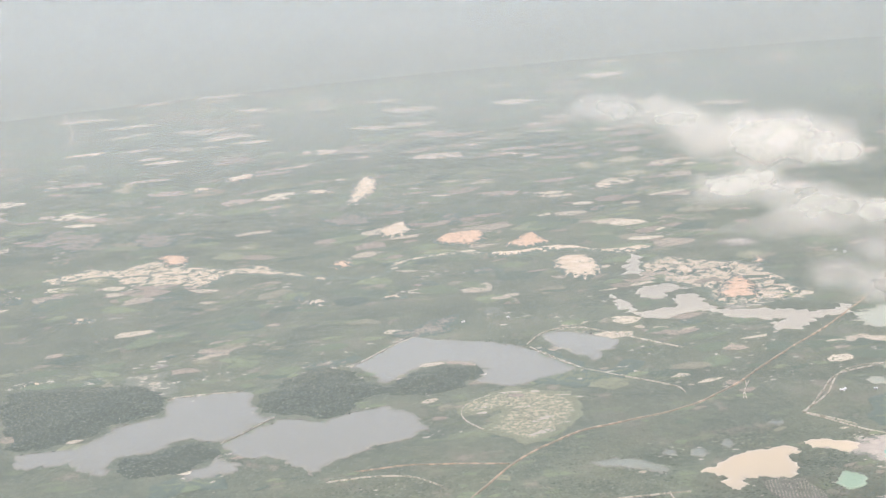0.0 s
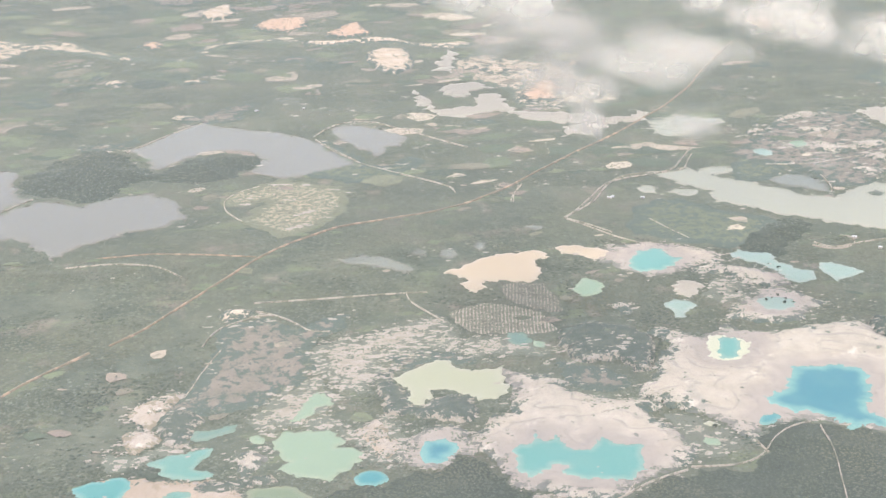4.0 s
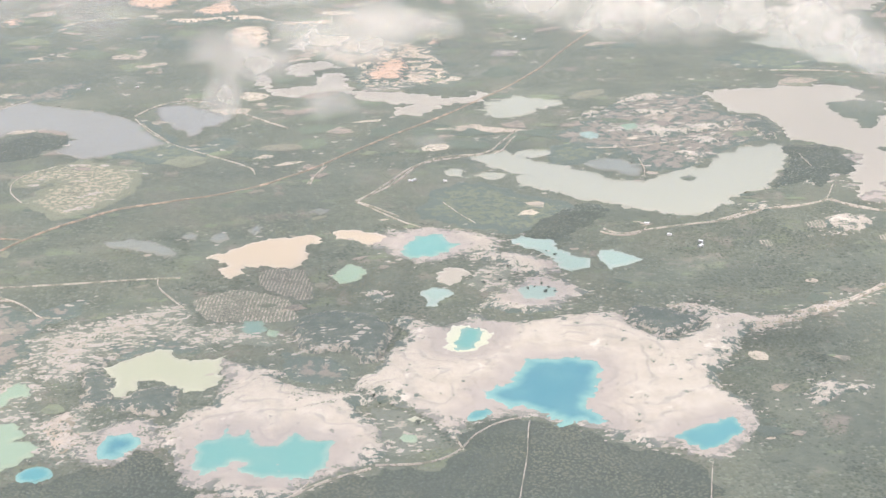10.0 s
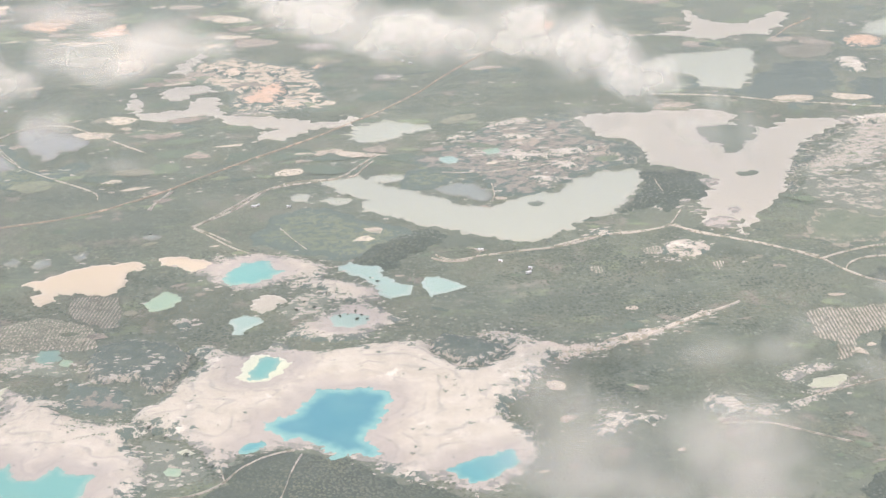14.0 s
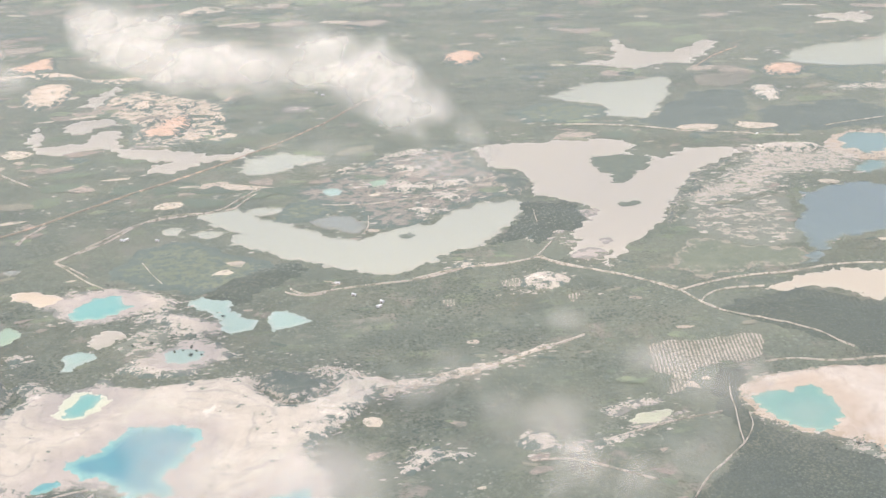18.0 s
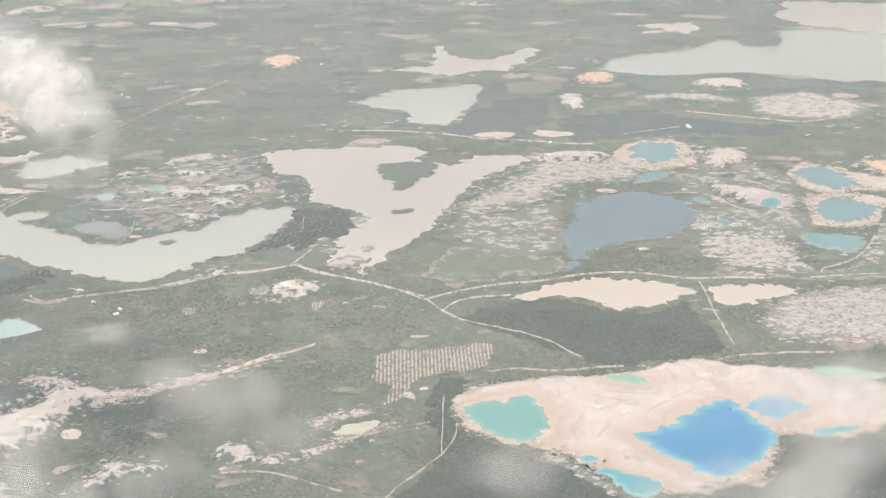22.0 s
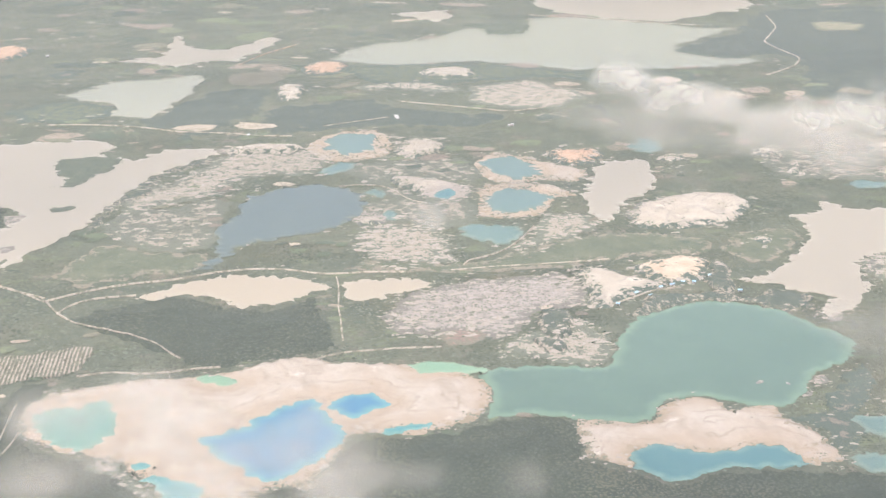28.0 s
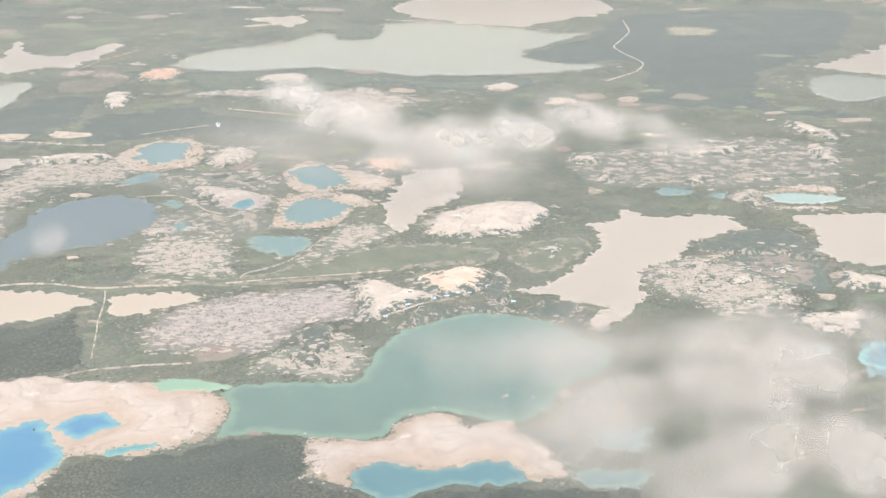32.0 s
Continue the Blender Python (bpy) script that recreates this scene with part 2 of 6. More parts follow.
GREEN = (0.072, 0.09, 0.077)
SAND, SAND_PALE, SAND_DARK = (0.277, 0.252, 0.21), (0.307, 0.285, 0.245), (0.228, 0.204, 0.166)
BENCH = (0.185, 0.172, 0.155)
LAND = {
    "sand": mat_land("white_quartz_sand", SAND, SAND_PALE, SAND_DARK, 16, GREEN, 0.61, damp=(0.185, 0.165, 0.152), bench=BENCH),
    "warmsand": mat_land("pink_tan_sand", (0.275, 0.245, 0.207), (0.302, 0.281, 0.247), (0.24, 0.202, 0.164), 22, (0.17, 0.15, 0.115), 0.64, damp=(0.23, 0.185, 0.14), bench=(0.2, 0.17, 0.14)),
    "thicket": mat_land("thicket_floor", (0.07, 0.085, 0.073), (0.1, 0.11, 0.086), (0.055, 0.07, 0.062), 8, (0.2, 0.18, 0.15), 0.67),
    "tan": mat_land("tan_sand", (0.32, 0.265, 0.205), (0.38, 0.335, 0.28), (0.25, 0.20, 0.15), 14, GREEN, 0.57),
    "soil": mat_land("bare_laterite", (0.32, 0.225, 0.165), (0.37, 0.29, 0.23), (0.25, 0.17, 0.125), 10, GREEN, 0.55),
    "mottled": mat_land("sand_with_scrub", (0.222, 0.202, 0.17), (0.265, 0.245, 0.212), (0.175, 0.16, 0.13), 15, (0.105, 0.118, 0.095), 0.53, patch=9),
    "spoil": mat_land("thin_sand_and_scrub", (0.2, 0.18, 0.152), (0.252, 0.231, 0.2), (0.152, 0.14, 0.117), 22, (0.1, 0.11, 0.09), 0.455, patch=15),
    "mottledy": mat_land("dry_grass_and_sand", (0.225, 0.20, 0.15), (0.29, 0.255, 0.20), (0.16, 0.155, 0.115), 13, (0.115, 0.125, 0.09), 0.47, patch=5),
    "scrub": mat_land("brown_scrub", (0.145, 0.13, 0.11), (0.18, 0.158, 0.134), (0.108, 0.114, 0.092), 20, GREEN, 0.5),
    "mined": mat_land("dug_over_river_sand", (0.27, 0.228, 0.178), (0.33, 0.292, 0.24), (0.215, 0.172, 0.132), 12, (0.085, 0.102, 0.083), 0.5, patch=16),
    "farwood": mat_land("distant_forest", (0.066, 0.081, 0.071), (0.08, 0.094, 0.079), (0.056, 0.07, 0.062), 40, (0.095, 0.105, 0.08), 0.6, patch=30),
    "redscrub": mat_land("reddish_scrub", (0.165, 0.128, 0.11), (0.205, 0.165, 0.145), (0.12, 0.1, 0.085), 6, (0.13, 0.125, 0.1), 0.56, patch=5),
    "scrubg": mat_land("green_scrub", (0.09, 0.104, 0.078), (0.116, 0.124, 0.092), (0.072, 0.087, 0.07), 20, (0.15, 0.137, 0.112), 0.62),
    "grass": mat_land("rough_grass", (0.1, 0.115, 0.081), (0.124, 0.132, 0.094), (0.082, 0.097, 0.074), 14, GREEN, 0.48),
    "grit": mat_land("grey_gravel_spoil", (0.205, 0.19, 0.172), (0.258, 0.24, 0.22), (0.15, 0.14, 0.125), 7, (0.125, 0.122, 0.108), 0.53, patch=4),
    "fragment": mat_land("loose_pale_sand", (0.235, 0.214, 0.185), (0.275, 0.255, 0.228), (0.185, 0.17, 0.143), 4),
    "isle": mat_land("wooded_islet", (0.075, 0.09, 0.072), (0.11, 0.12, 0.09), (0.055, 0.07, 0.058), 8),
    "wood": mat_land("forest_floor", (0.052, 0.063, 0.053), (0.06, 0.071, 0.057), (0.046, 0.057, 0.049), 12),
    "rows": mat_rows("planted_rows_on_sand", (0.248, 0.222, 0.188), (0.135, 0.135, 0.108), 2.7, 8),
    "darkrows": mat_rows("planted_rows_on_soil", (0.20, 0.18, 0.155), (0.12, 0.12, 0.10), 2.7, 10),
}
ROAD = {"laterite": mat_land("laterite_road", (0.285, 0.208, 0.157), (0.33, 0.255, 0.2), (0.22, 0.165, 0.125), 14, (0.165, 0.14, 0.108), 0.64, patch=12), "track": mat_land("pale_dirt_track", (0.285, 0.255, 0.215), (0.335, 0.305, 0.262), (0.21, 0.185, 0.152), 14, (0.15, 0.145, 0.115), 0.7, patch=8)}


def seen(r, g, b):
    """A water's own colour from its look in full daylight on a 0 to 255 scale."""
    return tuple(max(0.012, (v / 255) ** 2.2 / 2.75 - 0.008) for v in (r, g, b))


def water(name, deep, rim, reach, rough, label):
    return mat_water(name, seen(*deep), seen(*rim), reach, rough), label


WATER = {
    "grey": water("grey_reservoir_water", (171, 170, 160), (175, 172, 159), 5, 0.16, "grey still reservoir behind an earth dam"),
    "bluegrey": water("blue_grey_water", (163, 167, 155), (168, 168, 155), 4, 0.16, "small blue-grey pond in green scrub"),
    "greyblue": water("pale_blue_reservoir_water", (176, 184, 173), (186, 188, 176), 9, 0.16, "pale blue-grey reservoir beside dark forest"),
    "ochre": water("ochre_silt_water", (229, 211, 184), (231, 216, 195), 6, 0.35, "ochre silty settling pond"),
    "ochre2": water("dry_ochre_silt", (213, 203, 184), (218, 210, 192), 6, 0.6, "long ochre silt pond beside a dirt track"),
    "mint": water("mint_green_water", (165, 203, 174), (182, 208, 182), 5, 0.16, "mint green flooded mining pit"),
    "lime": water("pale_lime_water", (206, 209, 181), (214, 214, 190), 6, 0.3, "pale lime silty pit pond"),
    "cream": water("cream_shallow_water", (232, 236, 206), (234, 230, 212), 3, 0.3, "cream-rimmed settling basin"),
    "turq": water("turquoise_water", (141, 199, 190), (180, 214, 200), 6, 0.16, "turquoise flooded mining pit in white sand"),
    "turq2": water("blue_turquoise_water", (124, 166, 170), (154, 188, 182), 6, 0.16, "blue-green flooded pit beside pale sand"),
    "paleturq": water("pale_turquoise_water", (164, 206, 188), (186, 212, 194), 5, 0.16, "pale turquoise pit pond in white sand"),
    "pale": water("pale_green_grey_water", (201, 203, 185), (206, 205, 187), 5, 0.25, "pale green-grey silty lake"),
    "jade": water("pale_jade_water", (200, 204, 188), (203, 205, 188), 6, 0.2, "wide pale jade reservoir beneath low wooded shores"),
    "silt": water("beige_silt_water", (205, 197, 181), (211, 203, 187), 8, 0.3, "beige silty water with scattered sandbanks"),
    "blue": water("blue_pit_water", (108, 168, 180), (166, 214, 206), 10, 0.16, "deep blue flooded mining pit with pale rim"),
    "royal": water("royal_blue_water", (112, 166, 200), (152, 203, 206), 9, 0.16, "vivid blue flooded mining pit"),
    "azure": water("azure_water", (121, 184, 188), (162, 206, 198), 5, 0.16, "azure pit pond at the forest edge"),
    "teal": water("teal_water", (126, 190, 186), (160, 206, 198), 5, 0.16, "teal flooded mining pit"),
    "khaki": water("khaki_green_water", (160, 176, 150), (178, 184, 158), 6, 0.16, "khaki green pond at the forest edge"),
    "deepblue": water("steel_blue_water", (135, 149, 146), (148, 159, 152), 5, 0.16, "large steel-blue pit lake"),
    "steel": water("grey_turquoise_water", (141, 167, 161), (163, 181, 169), 6, 0.16, "grey-turquoise round pit pond"),
    "celadon": water("celadon_water", (180, 203, 177), (192, 208, 182), 5, 0.18, "pale celadon green pit pond"),
    "murky": water("murky_green_water", (150, 178, 166), (165, 186, 170), 5, 0.18, "murky grey-green pond in scrub"),
    "teal2": water("milky_teal_water", (150, 196, 184), (172, 203, 188), 5, 0.18, "milky teal pond between sandbanks"),
    "aqua": water("pale_aqua_water", (186, 210, 197), (200, 214, 202), 5, 0.18, "pale aqua pit pond in white sand"),
    "lagoon": water("lagoon_water", (140, 186, 174), (165, 200, 184), 6, 0.16, "blue-green lagoon in a sand pit"),
    "sea": water("sea_green_water", (135, 160, 149), (155, 182, 162), 9, 0.16, "broad sea-green flooded pit"),
}
NAMES = {"warmsand": ("sand_flat", "pinkish tan sand benches of a mining pit"), "thicket": ("thicket", "dark green thicket standing in pale sand"),
         "sand": ("sand_flat", "white quartz sand tailings round mining pits"), "tan": ("sand_flat", "tan sandbank"), "soil": ("bare_field", "bare orange laterite ground"),
         "spoil": ("spoil_field", "thin sand, low scrub and rough grass mixed"), "mottled": ("spoil_field", "pale sand spoil dotted with low scrub"), "mottledy": ("dry_field", "dry yellow field with rows of young plants"),
         "scrub": ("scrub_field", "brown scrub and low grass"), "mined": ("bare_field", "dug-over tan river sand between small ponds"), "farwood": ("forest_floor", "distant dark green forest"), "redscrub": ("scrub_field", "reddish brown scrub beside gravel spoil"), "scrubg": ("scrub_field", "green scrub field"), "grass": ("grass_field", "olive rough grass"),
         "grit": ("spoil_field", "grey gravel spoil with sparse shrubs"), "isle": ("islet", "small wooded islet in silty water"),
         "wood": ("forest_rise", "low rise under dark closed forest"), "rows": ("plantation_field", "young palm rows planted on pale sand"), "darkrows": ("plantation_field", "planted rows on dark soil")}
MAT_GROUND = mat_ground()
CUMULUS, WISP = mat_cloud("cumulus_vapour", (0.5, 0.484, 0.44)), mat_cloud("thin_cloud_vapour", (0.43, 0.417, 0.382))

# ---- shapes ----


def fractal(x, y, size, octaves=4):
    v, a = 0.0, 1.0
    for k in range(octaves):
        v += a * noise.noise(Vector((x / size, y / size, 3.7 * k)))
        size, a = size * 0.5, a * 0.55
    return v


def outline(nums, rough=1.0, step=None, soft=0.75, fine=0.0):
    """A closed, rounded and slightly ragged shoreline through corner points of the plan."""
    p = np.array(nums, float).reshape(-1, 2)
    span = np.ptp(p, 0).max()
    far = max(1.0, p[:, 1].mean() / 900)
    step = step or max(1.4 * far, min(2.2 * far, span / 60))
    out = []
    k = len(p)
    for i in range(k):
        a, b, c, d = p[i - 1], p[i], p[(i + 1) % k], p[(i + 2) % k]
        m = max(2, int(np.hypot(*(c - b)) / step))
        for j in range(m):
            u = j / m
            s = 0.5 * (2 * b + (c - a) * u + (2 * a - 5 * b + 4 * c - d) * u * u + (3 * b - a - 3 * c + d) * u ** 3)
            q = (1 - soft) * (b + (c - b) * u) + soft * s
            out.append(q)
    grow = far ** 0.8
    coarse, small = rough * min(2.6, 0.03 * span + 0.3) * grow, fine * min(1.5, 0.02 * span + 0.2) * grow
    res = []
    for x, y in out:
        res.append((x + coarse * fractal(x, y, 17 * far, 3) + small * fractal(x + 40, y + 200, 6.5 * far, 3),
                    y + coarse * fractal(x + 500, y, 17 * far, 3) + small * fractal(x + 90, y - 300, 6.5 * far, 3)))
    return np.array(res)


def inside(px, py, poly):
    hit = np.zeros(px.shape, bool)
    x0, y0 = poly.min(0)
    x1, y1 = poly.max(0)
    box = (px > x0) & (px < x1) & (py > y0) & (py < y1)
    if not box.any():
        return hit
    x, y = px[box], py[box]
    h = np.zeros(x.shape, bool)
    ax, ay = poly[:, 0], poly[:, 1]
    bx, by = np.roll(ax, -1), np.roll(ay, -1)
    slope = (bx - ax) / np.where(by == ay, 1e-9, by - ay)
    for i in range(0, len(x), 2000):
        u, v = x[i:i + 2000, None], y[i:i + 2000, None]
        c = ((ay > v) != (by > v)) & (u < slope * (v - ay) + ax)
        h[i:i + 2000] = c.sum(1) % 2 == 1
    hit[box] = h
    return hit


def near(px, py, pts):
    """How far each place is from the nearest of the points."""
    best = np.full(px.shape, 1e9)
    for i in range(0, len(pts), 200):
        q = pts[i:i + 200]
        d = (px[:, None] - q[None, :, 0]) ** 2 + (py[:, None] - q[None, :, 1]) ** 2
        best = np.minimum(best, d.min(1))
    return np.sqrt(best)


def filled(poly, spacing):
    """Corner list and triangles of a filled outline, with points inside it at about the spacing."""
    from mathutils import geometry
    x0, y0 = poly.min(0)
    x1, y1 = poly.max(0)
    gx, gy = np.meshgrid(np.arange(x0, x1, spacing), np.arange(y0, y1, spacing))
    rng = np.random.RandomState(len(poly))
    gx = (gx + rng.uniform(-0.35, 0.35, gx.shape) * spacing).ravel()
    gy = (gy + rng.uniform(-0.35, 0.35, gy.shape) * spacing).ravel()
    m = inside(gx, gy, poly)
    gx, gy = gx[m], gy[m]
    m = near(gx, gy, poly) > spacing * 0.4 if len(gx) else np.zeros(0, bool)
    pts = np.vstack([poly, np.stack([gx[m], gy[m]], 1)])
    k = len(poly)
    v, _, f, *_ = geometry.delaunay_2d_cdt([Vector(p) for p in pts], [], [list(range(k))], 1, 0.01)
    v = np.array([tuple(a) for a in v])
    return v, [tuple(a) for a in f]


def mesh_of(name, verts, faces, material, smooth=True):
    me = bpy.data.meshes.new(name)
    me.from_pydata([tuple(map(float, v)) for v in verts], [], faces)
    me.materials.append(material)
    if smooth:
        me.polygons.foreach_set("use_smooth", np.ones(len(me.polygons), bool))
    me.update()
    return me


def part(name, bm, material, parent, label=""):
    me = bpy.data.meshes.new(name)
    bm.to_mesh(me)
    bm.free()
    me.materials.append(material)
    ob = new(name, me)
    ob.parent = parent
    return tagged(ob, label)


LAKES, LANDS, ROADS = [], [], []


def lake(tone, *nums, lift=0.0):
    LAKES.append((tone, outline(nums, 0.9, soft=0.25, fine=4.2 if tone in ("silt", "pale", "grey", "steel", "deepblue", "bluegrey", "ochre2", "jade") else 2.6), lift))


def land(kind, *nums):
    ragged = {"sand": 1.5, "warmsand": 1.2, "tan": 0.9, "soil": 1.2, "mined": 1.2, "rows": 0.7, "darkrows": 0.7, "isle": 3.2}.get(kind, 2.4)
    LANDS.append((kind, outline(nums, ragged, fine=1.8)))


def road(kind, width, *nums):
    ROADS.append((kind, width, np.array(nums, float).reshape(-1, 2)))


# ---- plan: flooded pits, ponds and reservoirs ----
lake("teal", -539, 703, -511, 712, -504, 698, -515, 675, -533, 671)
lake("turq2", 1104, 728, 1128, 733, 1159, 725, 1122, 674, 1079, 680)
lake("grey", -697, 897, -664, 895, -639, 868, -625, 831, -648, 811, -680, 817)
lake("celadon", -419, 736, -417, 744, -410, 749, -402, 752, -393, 752, -383, 749, -376, 741, -375, 734, -378, 728, -371, 725, -363, 718, -362, 711, -368, 705, -375, 698, -381, 689, -384, 684, -390, 690, -398, 691, -405, 693, -413, 699, -415, 706, -411, 716, -414, 723, -418, 729)
lake("celadon", -409, 763, -407, 771, -403, 778, -401, 788, -396, 797, -392, 803, -384, 801, -380, 793, -380, 785, -386, 782, -391, 776, -391, 771, -397, 768, -403, 762)
lake("celadon", -434, 749, -430, 751, -425, 746, -425, 739, -431, 739, -434, 744)
lake("murky", -471, 751, -471, 762, -463, 763, -452, 764, -445, 766, -442, 766, -446, 757, -453, 754, -461, 749, -468, 747)
lake("teal2", -499, 727, -493, 728, -485, 732, -475, 733, -467, 738, -458, 738, -459, 729, -464, 722, -466, 716, -460, 709, -457, 701, -465, 701, -476, 703, -486, 705, -489, 710, -489, 717, -495, 720)
lake("teal2", -486, 682, -484, 688, -477, 689, -469, 688, -468, 681, -473, 676, -479, 675, -484, 677)
lake("khaki", -444, 643, -441, 653, -438, 668, -434, 681, -426, 686, -414, 685, -404, 680, -397, 672, -398, 664, -403, 659, -413, 659, -420, 658, -429, 651, -435, 644, -439, 641)
lake("azure", -371, 687, -368, 693, -361, 696, -353, 693, -350, 686, -351, 680, -358, 677, -365, 677, -370, 681)
lake("blue", -328, 710, -326, 721, -321, 727, -312, 728, -306, 725, -302, 715, -304, 709, -308, 704, -312, 697, -319, 697, -325, 699, -328, 704)
lake("lime", -335, 818, -328, 826, -312, 831, -300, 842, -296, 839, -293, 828, -281, 821, -265, 820, -257, 824, -256, 815, -260, 798, -260, 782, -269, 778, -279, 776, -282, 778, -291, 782, -294, 792, -300, 793, -310, 796, -314, 784, -322, 774, -328, 776, -330, 787, -326, 794, -328, 800, -333, 806)
lake("turq", -317, 624, -307, 630, -291, 635, -277, 641, -271, 642, -267, 632, -271, 626, -279, 619, -296, 612)
lake("turq", -271, 706, -268, 712, -258, 715, -253, 718, -251, 725, -248, 725, -247, 717, -242, 715, -239, 721, -236, 720, -236, 710, -232, 701, -226, 702, -219, 706, -214, 713, -210, 716, -207, 710, -203, 706, -194, 703, -187, 700, -187, 690, -192, 677, -197, 668, -203, 661, -212, 660, -222, 662, -231, 665, -238, 669, -244, 674, -246, 679, -241, 684, -246, 683, -252, 678, -259, 673, -266, 671, -270, 674, -271, 684, -270, 697)
lake("cream", -107, 831, -100, 847, -90, 848, -75, 839, -71, 831, -78, 814, -88, 805, -102, 806, -110, 813)
lake("turq", -96, 841, -86, 846, -77, 836, -82, 819, -89, 807, -103, 809, lift=0.15)
lake("blue", -92, 748, -83, 753, -74, 758, -67, 772, -60, 785, -50, 790, -41, 787, -28, 790, -20, 784, -10, 778, -9, 766, -13, 750, -21, 735, -28, 726, -28, 720, -23, 712, -18, 706, -21, 696, -29, 697, -36, 703, -44, 701, -50, 695, -54, 700, -51, 708, -57, 713, -59, 717, -65, 722, -74, 725, -81, 726, -83, 731, -87, 739)
lake("azure", -105, 721, -101, 726, -90, 726, -88, 720, -94, 715, -101, 713, -106, 714)
lake("azure", 14, 678, 21, 684, 33, 689, 42, 690, 48, 696, 57, 696, 59, 688, 58, 679, 54, 672, 45, 667, 38, 661, 30, 659, 23, 663, 18, 669)
lake("aqua", 29, 957, 36, 970, 45, 969, 56, 957, 63, 946, 53, 938, 41, 934, 33, 930, 31, 941)
lake("aqua", -34, 999, -21, 1009, -8, 1001, 2, 994, 3, 975, 11, 962, 21, 954, 20, 940, 4, 929, -4, 935, -5, 952, -14, 972, -25, 985)
lake("turq", -124, 988, -118, 1003, -109, 1019, -96, 1026, -85, 1019, -85, 1007, -74, 999, -86, 982, -100, 976, -112, 972, -121, 978)
lake("silt", -101, 942, -90, 952, -77, 950, -75, 938, -83, 925, -93, 917, -100, 928)
lake("aqua", -116, 909, -108, 916, -96, 914, -91, 903, -99, 894, -107, 882, -113, 883, -113, 895)
lake("aqua", -44, 903, -34, 910, -19, 907, -13, 896, -19, 886, -33, 883, -42, 887)
lake("ochre", -276, 1002, -263, 1009, -252, 1019, -233, 1029, -215, 1035, -189, 1035, -187, 1022, -197, 1011, -198, 987, -206, 971, -221, 971, -237, 976, -248, 981, -245, 963, -256, 956, -265, 963, -263, 980, -267, 992)
lake("ochre", -175, 1042, -158, 1043, -145, 1034, -131, 1026, -137, 1014, -147, 1007, -156, 1017, -173, 1026)
lake("celadon", -180, 945, -173, 961, -164, 970, -154, 958, -157, 941, -165, 934, -175, 935)
lake("bluegrey", -362, 1048, -344, 1049, -325, 1046, -311, 1028, -303, 1006, -314, 1007, -326, 1018, -338, 1028, -356, 1035)
lake("bluegrey", -300, 1045, -294, 1059, -285, 1049, -289, 1037)
lake("bluegrey", -278, 1036, -273, 1051, -263, 1050, -260, 1037, -268, 1030)
lake("bluegrey", -247, 1056, -238, 1065, -231, 1060, -240, 1042)
lake("bluegrey", -193, 1095, -186, 1100, -176, 1093, -184, 1084)
lake("murky", -247, 859, -245, 878, -232, 876, -229, 861, -237, 851)
lake("celadon", -230, 850, -227, 861, -220, 855, -223, 845)
lake("celadon", -149, 699, -146, 703, -137, 700, -140, 692, -147, 693)
lake("lime", -142, 720, -136, 723, -131, 718, -135, 713)
lake("grey", -572, 1386, -559, 1406, -534, 1441, -507, 1477, -494, 1484, -468, 1463, -415, 1435, -376, 1397, -351, 1345, -330, 1308, -353, 1287, -377, 1276, -402, 1266, -424, 1277, -436, 1295, -428, 1321, -425, 1340, -436, 1358, -460, 1370, -485, 1371, -504, 1353, -523, 1328, -535, 1320, -547, 1341, -556, 1370)
lake("grey", -350, 1432, -338, 1447, -307, 1435, -285, 1409, -272, 1393, -278, 1373, -298, 1348, -302, 1325, -310, 1331, -325, 1357, -340, 1384, -349, 1409)
lake("grey", -694, 1183, -677, 1201, -647, 1236, -624, 1236, -602, 1222, -580, 1232, -557, 1245, -535, 1246, -518, 1228, -507, 1213, -505, 1193, -492, 1168, -503, 1164, -514, 1152, -535, 1141, -551, 1141, -556, 1128, -576, 1120, -591, 1110, -601, 1093, -608, 1084, -616, 1094, -627, 1114, -639, 1131, -650, 1141, -665, 1138, -676, 1149, -689, 1167)
lake("grey", -899, 1213, -863, 1217, -842, 1219, -824, 1236, -808, 1272, -782, 1281, -762, 1283, -768, 1302, -765, 1342, -733, 1345, -697, 1343, -678, 1333, -672, 1281, -662, 1252, -649, 1253, -678, 1213, -698, 1192, -720, 1206, -737, 1211, -746, 1198, -770, 1183, -791, 1182, -800, 1170, -795, 1148, -800, 1136, -815, 1142, -825, 1153, -842, 1175, -889, 1174)
lake("grey", -722, 1088, -726, 1108, -717, 1126, -706, 1136, -698, 1155, -679, 1129, -675, 1114, -687, 1104, -697, 1104, -712, 1104)
lake("silt", -213, 1577, -197, 1601, -171, 1610, -153, 1593, -140, 1578, -156, 1567, -172, 1562, -180, 1538, -193, 1540, -207, 1550)
lake("silt", -246, 1519, -245, 1582, -233, 1555, -226, 1516, -228, 1492, -197, 1499, -178, 1496, -171, 1544, -149, 1553, -138, 1526, -143, 1490, -133, 1465, -102, 1459, -71, 1454, -47, 1427, -17, 1422, 3, 1442, 15, 1440, -5, 1405, -30, 1402, -54, 1374, -84, 1362, -96, 1370, -93, 1397, -78, 1399, -102, 1414, -132, 1430, -146, 1467, -170, 1471, -188, 1458, -212, 1455, -226, 1468)
lake("silt", -205, 1679, -191, 1737, -182, 1778, -172, 1792, -167, 1758, -176, 1728, -184, 1675, -193, 1656)
lake("pale", -8, 1356, 6, 1396, 38, 1420, 73, 1400, 84, 1383, 58, 1366, 38, 1342, 14, 1338)
